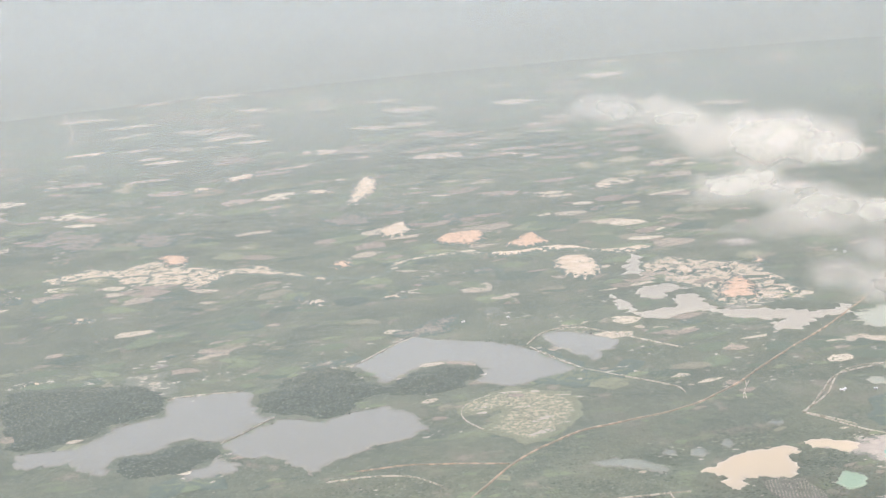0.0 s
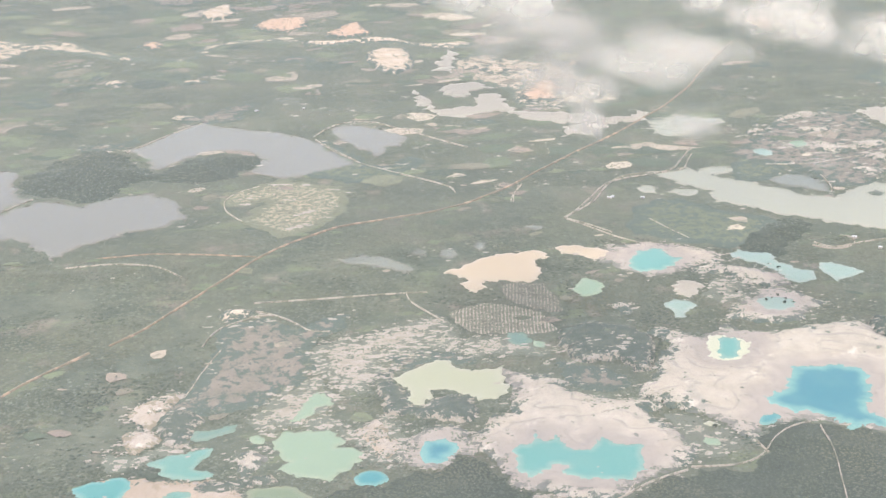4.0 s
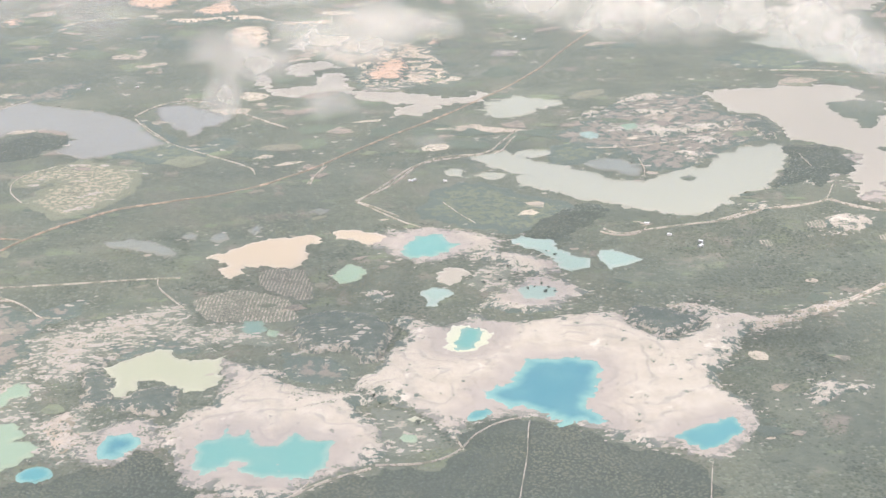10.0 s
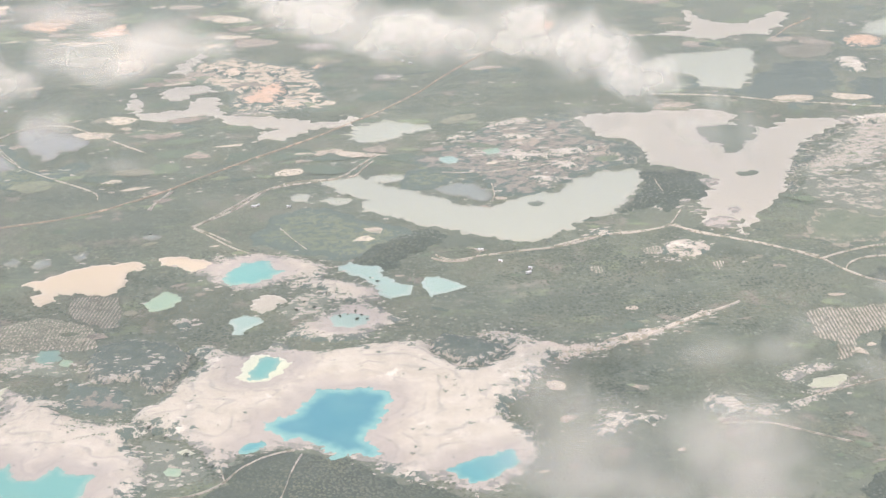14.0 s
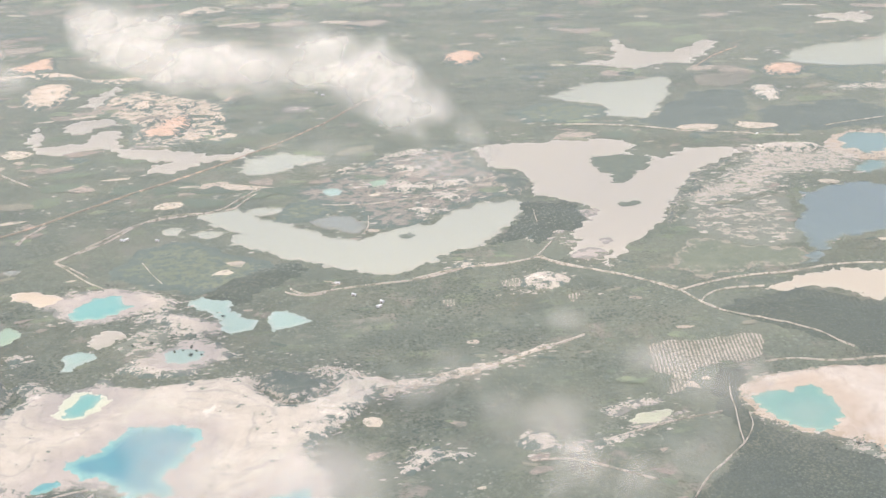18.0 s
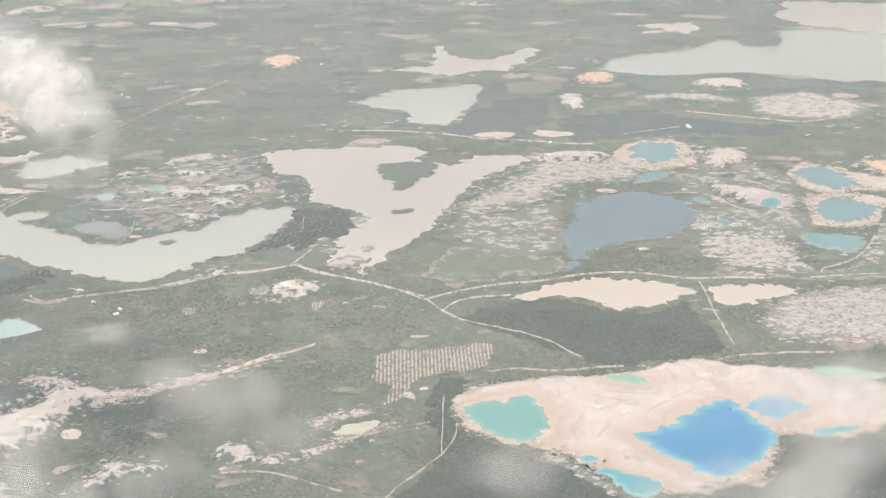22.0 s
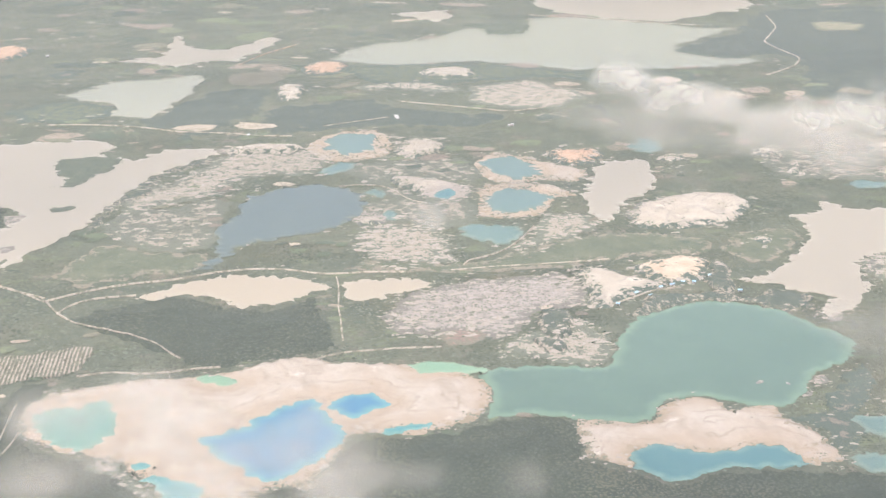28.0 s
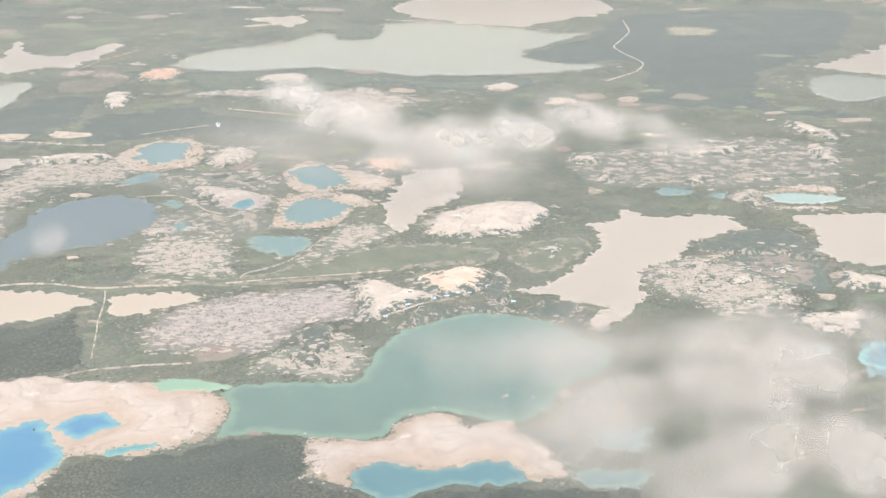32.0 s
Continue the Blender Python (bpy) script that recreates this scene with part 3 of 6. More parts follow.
lake("pale", -37, 1216, -15, 1224, 1, 1227, 6, 1216, 17, 1228, 34, 1229, 38, 1214, 26, 1206, 13, 1203, 30, 1188, 50, 1172, 70, 1153, 81, 1133, 100, 1125, 109, 1116, 123, 1137, 145, 1149, 162, 1154, 179, 1160, 194, 1182, 214, 1196, 227, 1208, 266, 1209, 264, 1188, 253, 1156, 235, 1127, 220, 1098, 207, 1078, 199, 1087, 180, 1068, 157, 1051, 139, 1033, 125, 1035, 106, 1038, 90, 1054, 68, 1072, 45, 1085, 32, 1099, 19, 1115, 0, 1126, -4, 1141, 7, 1155, -13, 1174, -27, 1193, -35, 1202)
lake("bluegrey", 67, 1178, 78, 1192, 95, 1195, 109, 1182, 115, 1146, 105, 1136, 91, 1150, 74, 1160)
lake("pale", -67, 1175, -59, 1186, -49, 1180, -52, 1164, -62, 1163)
lake("pale", -41, 1163, -28, 1172, -11, 1163, -17, 1151, -29, 1153)
lake("silt", 247, 1401, 274, 1408, 305, 1407, 344, 1408, 382, 1408, 411, 1396, 416, 1372, 403, 1352, 421, 1333, 437, 1324, 466, 1352, 485, 1354, 513, 1345, 521, 1332, 481, 1296, 449, 1260, 427, 1216, 400, 1166, 388, 1134, 362, 1099, 335, 1065, 325, 1045, 304, 1021, 304, 1035, 320, 1053, 306, 1055, 292, 1043, 285, 1059, 296, 1086, 297, 1109, 312, 1138, 329, 1160, 324, 1178, 313, 1198, 295, 1210, 281, 1221, 285, 1248, 287, 1287, 275, 1309, 254, 1323, 246, 1367)
lake("aqua", 77, 1276, 95, 1279, 101, 1259, 85, 1249)
lake("celadon", 124, 1294, 144, 1300, 146, 1284, 129, 1274)
lake("silt", 422, 1788, 461, 1794, 489, 1808, 509, 1854, 523, 1944, 529, 1943, 532, 1890, 538, 1850, 576, 1837, 603, 1853, 634, 1888, 663, 1901, 672, 1891, 640, 1836, 609, 1792, 590, 1758, 564, 1769, 532, 1759, 506, 1735, 487, 1758, 459, 1776)
lake("pale", 368, 1616, 393, 1633, 412, 1652, 425, 1675, 461, 1670, 497, 1674, 521, 1687, 535, 1685, 534, 1653, 512, 1586, 493, 1547, 477, 1509, 467, 1487, 439, 1491, 414, 1505, 427, 1535, 428, 1551, 408, 1573, 383, 1591)
lake("jade", 714, 1748, 752, 1803, 791, 1835, 844, 1850, 892, 1870, 947, 1916, 978, 1929, 980, 1876, 1005, 1872, 1045, 1900, 1073, 1972, 1125, 1987, 1175, 1969, 1220, 1938, 1273, 1906, 1319, 1862, 1354, 1856, 1305, 1812, 1240, 1769, 1212, 1746, 1212, 1707, 1234, 1681, 1275, 1658, 1310, 1634, 1266, 1624, 1210, 1613, 1162, 1615, 1106, 1618, 1054, 1627, 1009, 1636, 979, 1665, 945, 1682, 888, 1706, 849, 1706, 791, 1689, 752, 1724)
lake("silt", 1120, 2122, 1159, 2154, 1195, 2244, 1492, 2159, 1496, 2047, 1431, 1990, 1361, 1967, 1276, 1920, 1227, 1942, 1175, 1984, 1133, 2029)
lake("silt", 865, 2054, 915, 2070, 963, 2073, 957, 2015, 921, 1983, 902, 2015)
lake("greyblue", 1556, 1525, 1597, 1534, 1647, 1490, 1668, 1480, 1622, 1414, 1539, 1391, 1510, 1397, 1506, 1437, 1522, 1481)
lake("silt", 1589, 1578, 1643, 1606, 1714, 1643, 1790, 1699, 1858, 1721, 1710, 1513, 1661, 1512, 1621, 1544)
lake("steel", 632, 1350, 648, 1376, 669, 1380, 693, 1373, 694, 1345, 679, 1316, 658, 1298, 647, 1291, 636, 1306, 630, 1318)
lake("steel", 616, 1257, 639, 1274, 655, 1265, 638, 1240, 613, 1232)
lake("deepblue", 519, 1158, 543, 1190, 573, 1203, 607, 1202, 630, 1187, 634, 1156, 638, 1137, 617, 1099, 595, 1079, 568, 1069, 538, 1059, 517, 1055, 502, 1043, 484, 1011, 472, 1003, 486, 1031, 490, 1059, 494, 1089, 502, 1111, 516, 1133)
lake("steel", 776, 1244, 794, 1261, 813, 1263, 826, 1244, 829, 1219, 829, 1199, 816, 1188, 796, 1181, 789, 1194, 780, 1215)
lake("steel", 740, 1114, 755, 1140, 773, 1154, 791, 1156, 808, 1138, 816, 1127, 801, 1101, 780, 1089, 762, 1083, 748, 1090)
lake("steel", 703, 1053, 716, 1061, 733, 1059, 754, 1049, 758, 1036, 750, 1020, 734, 1009, 723, 1009, 712, 1021, 703, 1033)
lake("turq2", 702, 1151, 715, 1166, 727, 1169, 727, 1151, 715, 1136, 705, 1138)
lake("steel", 641, 1172, 655, 1184, 662, 1168, 653, 1152)
lake("steel", 640, 1105, 654, 1118, 660, 1101, 651, 1084)
lake("silt", 883, 1198, 908, 1223, 928, 1219, 939, 1231, 947, 1205, 930, 1150, 901, 1110, 878, 1097, 850, 1053, 836, 1040, 829, 1057, 839, 1097, 842, 1122, 863, 1154)
lake("steel", 953, 1278, 979, 1297, 992, 1283, 982, 1251, 960, 1240, 950, 1252)
lake("ochre2", 417, 952, 433, 961, 451, 973, 473, 982, 497, 983, 523, 976, 552, 964, 565, 951, 564, 941, 549, 935, 533, 922, 519, 917, 502, 919, 491, 915, 487, 928, 478, 941, 462, 950, 444, 950, 432, 942)
lake("ochre2", 577, 950, 602, 951, 629, 948, 650, 938, 642, 926, 623, 922, 609, 919, 594, 910, 581, 915, 575, 926)
lake("silt", 888, 892, 909, 894, 939, 906, 959, 928, 987, 956, 1005, 982, 1013, 1011, 1009, 1028, 1038, 1030, 1063, 1058, 1071, 1039, 1094, 1025, 1126, 1030, 1151, 1021, 1148, 996, 1150, 979, 1126, 977, 1103, 967, 1076, 958, 1061, 932, 1045, 922, 1020, 914, 1004, 897, 991, 868, 995, 855, 980, 846, 968, 831, 945, 813, 925, 802, 921, 814, 946, 836, 943, 849, 925, 853, 915, 874, 899, 884)
lake("silt", 1205, 1000, 1235, 1005, 1304, 989, 1341, 978, 1255, 859, 1208, 873, 1186, 889, 1185, 911, 1199, 938, 1211, 966)
lake("sea", 638, 741, 636, 763, 647, 773, 667, 772, 691, 769, 712, 760, 729, 761, 742, 782, 751, 800, 767, 822, 786, 837, 820, 849, 849, 852, 868, 841, 890, 828, 899, 810, 907, 791, 916, 774, 918, 758, 903, 736, 884, 726, 861, 717, 844, 694, 829, 681, 814, 676, 797, 684, 785, 691, 777, 699, 763, 704, 746, 704, 735, 690, 724, 679, 709, 680, 691, 684, 675, 691, 659, 699, 649, 704, 626, 701, 629, 718)
lake("mint", 593, 791, 608, 793, 624, 789, 640, 776, 646, 770, 630, 769, 611, 774, 596, 775)
lake("royal", 445, 717, 457, 719, 463, 726, 474, 728, 478, 735, 493, 740, 500, 751, 513, 756, 524, 749, 525, 739, 527, 726, 532, 713, 533, 701, 525, 688, 513, 675, 499, 664, 490, 658, 476, 657, 468, 666, 461, 678, 453, 686, 448, 702)
lake("royal", 527, 741, 533, 750, 545, 755, 559, 756, 563, 750, 568, 736, 557, 730, 550, 724, 540, 721, 534, 728, 531, 736)
lake("azure", 552, 700, 561, 706, 576, 708, 590, 706, 584, 698, 573, 698, 562, 696)
lake("azure", 401, 694, 408, 696, 414, 692, 414, 688, 404, 685)
lake("azure", 407, 674, 419, 681, 423, 675, 432, 667, 443, 658, 438, 646, 428, 640, 421, 642, 418, 656, 413, 666)
lake("mint", 448, 801, 460, 806, 472, 800, 478, 789, 468, 785, 454, 791)
lake("lagoon", 344, 772, 356, 777, 364, 779, 375, 776, 385, 783, 396, 781, 394, 771, 398, 759, 395, 743, 394, 735, 388, 726, 376, 719, 366, 721, 357, 728, 349, 739, 345, 752)
lake("lime", 257, 748, 264, 757, 273, 759, 285, 762, 291, 758, 282, 750, 271, 744)
lake("turq2", 694, 638, 703, 647, 715, 648, 727, 642, 741, 631, 755, 629, 772, 633, 786, 632, 793, 623, 796, 608, 797, 603, 775, 604, 755, 608, 738, 611, 726, 607, 715, 603, 704, 606, 697, 615, 690, 625)
lake("steel", 852, 651, 862, 653, 875, 650, 894, 646, 876, 618, 860, 625, 849, 632)
lake("steel", 821, 605, 835, 609, 847, 605, 871, 598, 859, 579, 826, 587)
lake("aqua", 1218, 1067, 1243, 1071, 1268, 1060, 1287, 1052, 1294, 1041, 1269, 1032, 1234, 1036, 1217, 1049)
lake("steel", 1109, 1101, 1127, 1112, 1149, 1107, 1158, 1094, 1143, 1084, 1119, 1086)
lake("steel", 1160, 1080, 1177, 1089, 1185, 1080, 1170, 1065)
lake("steel", 1058, 734, 1076, 740, 1082, 731, 1070, 715, 1057, 717)
lake("blue", 1093, 715, 1115, 730, 1141, 729, 1108, 681, 1092, 685, 1086, 697)

# ---- plan: sand, fields, spoil ----
land("tan", -311, 3004, -278, 2937, -302, 2891)
land("sand", 1176, 865, 1205, 845, 1214, 817, 1158, 830)
land("tan", -461, 944, -457, 952, -449, 956, -437, 950, -432, 947, -434, 941, -441, 937, -443, 926, -449, 928, -456, 933, -459, 936)
land("scrub", -464, 878, -458, 923, -440, 928, -419, 931, -397, 907, -377, 930, -360, 933, -364, 903, -388, 882, -388, 841, -397, 816, -415, 802, -440, 785, -465, 784, -496, 773, -493, 804, -477, 826)
land("mottled", -390, 873, -376, 880, -355, 887, -326, 903, -292, 914, -285, 893, -294, 874, -311, 862, -335, 852, -347, 835, -351, 810, -359, 794, -374, 813, -382, 822, -390, 841)
land("mottled", -437, 769, -426, 791, -405, 813, -386, 827, -376, 797, -379, 765, -369, 749, -359, 755, -344, 761, -334, 730, -338, 703, -358, 702, -363, 718, -372, 735, -398, 757, -412, 755, -427, 757)
land("warmsand", -516, 789, -508, 806, -484, 819, -479, 811, -491, 788, -502, 766)
land("warmsand", -516, 764, -498, 766, -492, 752, -504, 738, -512, 740)
land("warmsand", -525, 706, -506, 708, -482, 703, -459, 699, -441, 685, -436, 671, -443, 651, -449, 642, -449, 615, -510, 623)
land("sand", -445, 727, -432, 732, -422, 720, -426, 711, -434, 699, -438, 686, -441, 709)
land("mottled", -525, 737, -501, 737, -492, 749, -474, 742, -467, 740, -476, 733, -490, 730, -499, 725, -521, 716)
land("thicket", -496, 773, -480, 788, -464, 776, -472, 764, -471, 746, -480, 738, -492, 749)
land("thicket", -471, 694, -455, 698, -439, 699, -422, 699, -417, 690, -428, 688, -440, 682, -456, 678, -466, 681)
land("isle", -503, 714, -499, 718, -491, 716, -488, 708, -496, 705)
land("sand", -172, 772, -155, 793, -143, 821, -131, 840, -143, 858, -131, 866, -116, 859, -105, 848, -92, 855, -81, 870, -68, 852, -44, 848, -18, 854, 7, 855, 23, 851, 26, 831, 31, 821, 48, 807, 67, 817, 74, 830, 73, 843, 59, 859, 71, 863, 84, 855, 117, 829, 140, 832, 159, 838, 155, 828, 134, 819, 107, 812, 93, 800, 85, 779, 60, 741, 71, 713, 72, 698, 67, 677, 55, 665, 30, 649, 10, 665, -5, 669, -22, 679, -23, 688, -60, 710, -89, 715, -106, 712, -112, 697, -121, 694, -128, 720, -140, 733, -170, 758)
land("sand", -259, 820, -249, 813, -226, 802, -216, 794, -219, 782, -205, 771, -191, 764, -173, 762, -159, 749, -171, 737, -162, 723, -159, 704, -158, 681, -168, 669, -185, 664, -198, 658, -207, 651, -215, 640, -231, 643, -250, 649, -258, 656, -272, 660, -279, 677, -283, 695, -290, 709, -296, 719, -291, 730, -282, 745, -275, 753, -263, 758, -258, 776)
land("sand", -341, 713, -335, 731, -327, 738, -315, 742, -303, 744, -294, 734, -289, 712, -296, 705, -304, 707, -308, 697, -317, 692, -328, 694, -338, 699, -345, 704)
land("warmsand", -366, 744, -357, 756, -351, 760, -342, 737, -339, 716, -346, 707, -356, 710, -363, 730)
land("sand", -150, 1023, -131, 1030, -118, 1037, -92, 1040, -65, 1026, -46, 1013, -37, 996, -44, 982, -64, 975, -82, 976, -93, 966, -111, 966, -124, 975, -135, 990, -147, 1007)
land("sand", -68, 976, -40, 981, -20, 966, -5, 952, -2, 932, -24, 927, -39, 940, -49, 959, -62, 961)
land("sand", -76, 877, -64, 896, -49, 909, -33, 923, -15, 926, 0, 913, 10, 893, -2, 886, -14, 873, -20, 864, -37, 861, -57, 866)
land("mottled", -77, 924, -69, 945, -54, 954, -41, 937, -50, 915, -63, 904, -75, 908)
land("sand", -204, 844, -190, 844, -185, 853, -169, 854, -162, 847, -167, 834, -183, 832, -191, 824, -202, 830)
land("sand", -158, 910, -152, 918, -144, 913, -144, 897, -149, 890, -152, 904)
land("darkrows", -232, 969, -200, 964, -195, 910, -215, 916, -235, 942)
land("rows", -283, 916, -265, 931, -244, 933, -215, 913, -206, 877, -224, 873, -252, 877, -274, 887)
land("thicket", -351, 810, -340, 833, -325, 835, -335, 820, -331, 799, -322, 790, -324, 775, -314, 777, -304, 791, -289, 789, -282, 784, -284, 754, -298, 745, -312, 754, -327, 760, -341, 770)
land("thicket", -206, 872, -183, 883, -159, 875, -144, 863, -142, 830, -150, 805, -166, 795, -172, 817, -183, 820, -203, 822, -209, 845)
land("scrub", -218, 824, -195, 816, -174, 796, -174, 776, -191, 770, -209, 777, -217, 790)
land("thicket", 23, 851, 42, 860, 60, 849, 73, 835, 68, 819, 48, 808, 32, 823, 25, 835)
land("spoil", -161, 736, -144, 732, -128, 718, -123, 698, -129, 686, -143, 681, -156, 686, -161, 707)
land("mottled", -155, 691, -143, 686, -132, 686, -140, 679, -150, 680)
land("scrub", -208, 764, -191, 764, -176, 754, -175, 745, -186, 741, -196, 748)
land("mottled", -371, 882, -344, 890, -313, 902, -289, 909, -280, 883, -283, 851, -303, 859, -326, 848, -340, 842, -345, 809, -367, 812, -379, 848)
land("scrub", -342, 864, -303, 859, -272, 841, -279, 829, -306, 837, -328, 830)
land("mottled", -280, 869, -252, 874, -217, 846, -222, 833, -248, 842, -275, 841)
land("sand", -269, 653, -262, 653, -259, 647, -264, 643)
land("wood", -400, 666, -389, 672, -377, 676, -368, 682, -355, 676, -343, 683, -331, 689, -318, 691, -310, 698, -303, 706, -296, 703, -289, 695, -284, 681, -280, 668, -272, 658, -264, 651, -275, 643, -285, 637, -291, 596, -391, 611)
land("wood", -227, 587, -216, 629, -206, 643, -198, 650, -182, 658, -165, 662, -159, 669, -145, 664, -132, 662, -120, 670, -113, 675, -115, 689, -110, 702, -104, 710, -90, 713, -69, 711, -56, 704, -54, 697, -46, 701, -37, 695, -25, 686, -23, 677, -12, 668, 4, 664, 14, 656, 21, 647, 25, 640, 24, 622, 17, 593, 6, 553)
land("wood", -667, 1305, -655, 1348, -633, 1380, -610, 1402, -573, 1378, -540, 1314, -510, 1343, -479, 1364, -448, 1358, -429, 1335, -439, 1312, -453, 1288, -477, 1272, -512, 1274, -546, 1285, -558, 1266, -574, 1238, -596, 1230, -619, 1241, -649, 1260, -665, 1268)
land("wood", -960, 1417, -874, 1419, -815, 1404, -780, 1379, -772, 1357, -773, 1298, -795, 1293, -815, 1279, -831, 1247, -866, 1230, -912, 1239)
land("wood", -789, 1171, -769, 1176, -742, 1190, -725, 1200, -702, 1185, -696, 1162, -711, 1138, -730, 1122, -750, 1121, -770, 1125, -788, 1139)
land("mottledy", -425, 1196, -464, 1196, -467, 1217, -458, 1240, -429, 1257, -402, 1266, -375, 1248, -349, 1231, -346, 1187, -362, 1137, -380, 1120, -402, 1104, -418, 1102, -431, 1128, -450, 1156)
land("mined", -1045, 1987, -1015, 2003, -978, 2032, -922, 2008, -893, 2042, -851, 2055, -818, 2002, -787, 1959, -743, 1940, -701, 1944, -665, 1893, -613, 1836, -565, 1816, -533, 1810, -516, 1872, -474, 1902, -432, 1902, -379, 1894, -381, 1872, -433, 1877, -475, 1869, -500, 1837, -533, 1786, -580, 1799, -628, 1816, -670, 1850, -713, 1878, -747, 1892, -760, 1863, -788, 1828, -823, 1855, -857, 1865, -901, 1886, -937, 1949, -970, 1949, -1001, 1941, -1036, 1948)
land("soil", -876, 2046, -854, 2076, -822, 2035, -825, 1986, -850, 1985)
land("soil", -603, 1891, -583, 1919, -566, 1894, -577, 1863, -598, 1872)
land("soil", -446, 1975, -425, 2028, -368, 2036, -357, 1996, -375, 1939, -413, 1940)
land("soil", -339, 1907, -317, 1957, -287, 1985, -270, 1915, -291, 1885, -325, 1881)
land("tan", -532, 2078, -513, 2136, -484, 2169, -472, 2116, -478, 2053, -505, 2044)
land("tan", -577, 2369, -568, 2511, -541, 2659, -524, 2616, -513, 2544, -530, 2431, -556, 2359)
land("scrub", -424, 2140, -411, 2207, -392, 2207, -379, 2118, -394, 2093)
land("tan", -294, 1760, -277, 1805, -244, 1808, -227, 1765, -230, 1700, -258, 1664, -277, 1687)
land("tan", -367, 1874, -326, 1871, -271, 1876, -236, 1861, -208, 1829, -144, 1819, -145, 1797, -197, 1799, -240, 1832, -288, 1846, -338, 1839, -370, 1845)
land("scrub", -1122, 2352, -1079, 2381, -997, 2318, -994, 2201, -1035, 2177, -1082, 2219)
land("scrub", -951, 2227, -922, 2283, -867, 2234, -864, 2143, -909, 2142)
land("scrub", -627, 2224, -590, 2296, -541, 2246, -531, 2178, -578, 2167)
land("tan", -840, 2759, -804, 2809, -770, 2826, -770, 2754, -808, 2727)
land("mottledy", -1071, 2749, -1069, 2837, -1039, 2869, -1010, 2763, -1029, 2708)
land("grass", -750, 1095, -729, 1118, -693, 1112, -684, 1077, -722, 1073, -750, 1064)
land("scrub", -626, 1418, -585, 1426, -560, 1443, -569, 1403, -597, 1388, -622, 1392)
land("grass", -399, 1362, -358, 1390, -333, 1339, -307, 1291, -270, 1318, -262, 1295, -308, 1235, -352, 1249, -383, 1278)
land("grass", -726, 1618, -699, 1635, -678, 1595, -708, 1581)
land("scrub", -527, 1496, -500, 1522, -465, 1547, -436, 1562, -454, 1493, -481, 1479, -508, 1475)
land("spoil", -825, 1394, -822, 1442, -790, 1442, -762, 1383, -766, 1346, -790, 1363)
land("soil", -122, 1536, -96, 1584, -76, 1622, -63, 1591, -67, 1514, -96, 1494, -115, 1497)
land("soil", -37, 1673, -22, 1695, -14, 1675, -24, 1656)
land("mined", -189, 1700, -141, 1754, -90, 1713, -27, 1656, -18, 1531, -15, 1468, -46, 1473, -90, 1469, -128, 1487, -136, 1564, -171, 1610)
land("tan", -134, 1513, -122, 1523, -109, 1496, -118, 1483)
land("tan", -102, 1483, -83, 1492, -71, 1480, -90, 1469)
land("tan", -71, 1490, -51, 1511, -42, 1490, -58, 1473)
land("tan", -43, 1588, -29, 1599, -20, 1570, -34, 1559)
land("tan", -45, 1522, -25, 1537, -19, 1511, -33, 1495)
land("tan", -152, 1664, -125, 1689, -111, 1656, -134, 1632)
land("tan", -90, 1653, -69, 1673, -62, 1648, -76, 1627)
land("tan", -130, 1576, -110, 1600, -100, 1576, -116, 1560)
land("tan", -174, 1682, -157, 1700, -146, 1677, -163, 1660)
land("isle", 358, 1337, 380, 1340, 405, 1340, 425, 1326, 421, 1306, 398, 1283, 385, 1261, 368, 1244, 357, 1246, 368, 1273, 360, 1295, 352, 1307)
land("isle", 353, 1182, 372, 1188, 377, 1179, 360, 1169)
land("isle", 141, 1126, 153, 1132, 160, 1123, 149, 1114)
land("sand", 280, 1045, 291, 1065, 309, 1065, 315, 1050, 301, 1039)
land("sand", 316, 1171, 334, 1173, 332, 1152, 317, 1126, 312, 1147)
land("sand", 314, 1086, 325, 1089, 326, 1077, 316, 1071)
land("sand", 283, 1088, 292, 1093, 297, 1086, 289, 1081)
land("scrub", 48, 1268, 89, 1309, 143, 1373, 211, 1407, 239, 1391, 248, 1324, 275, 1289, 280, 1240, 228, 1211, 194, 1182, 174, 1161, 129, 1144, 118, 1152, 109, 1199, 88, 1225, 67, 1238)
land("sand", 144, 1380, 166, 1398, 191, 1403, 201, 1390, 168, 1376)
land("sand", 119, 1289, 138, 1301, 160, 1294, 180, 1275, 211, 1285, 246, 1288, 223, 1264, 193, 1254, 158, 1252, 133, 1267)
land("sand", 144, 1341, 175, 1344, 197, 1336, 177, 1323)
land("sand", 184, 1237, 207, 1242, 214, 1223, 196, 1217)
land("sand", 154, 1197, 172, 1203, 190, 1186, 172, 1176)
land("sand", 93, 1339, 110, 1351, 120, 1341, 101, 1328)
land("thicket", 256, 1282, 279, 1302, 285, 1262, 278, 1231, 259, 1224, 250, 1244)
land("wood", 268, 1205, 293, 1205, 316, 1188, 313, 1138, 302, 1116, 285, 1111, 264, 1084, 249, 1101, 219, 1084, 233, 1119, 251, 1148)
land("sand", 228, 991, 243, 1008, 262, 1010, 271, 1000, 259, 982, 239, 979)
land("sand", 182, 1050, 192, 1056, 200, 1049, 195, 1035, 183, 1038)
land("sand", 249, 1101, 263, 1114, 268, 1106, 255, 1096)
land("sand", 279, 1117, 292, 1118, 287, 1109, 279, 1109)
land("grass", -104, 1078, -65, 1143, -30, 1138, -2, 1104, 31, 1084, 37, 1056, 25, 1031, -13, 1012, -49, 1024, -85, 1048)
land("grass", 28, 1168, 46, 1241, 81, 1239, 106, 1196, 79, 1197, 66, 1178, 50, 1175)
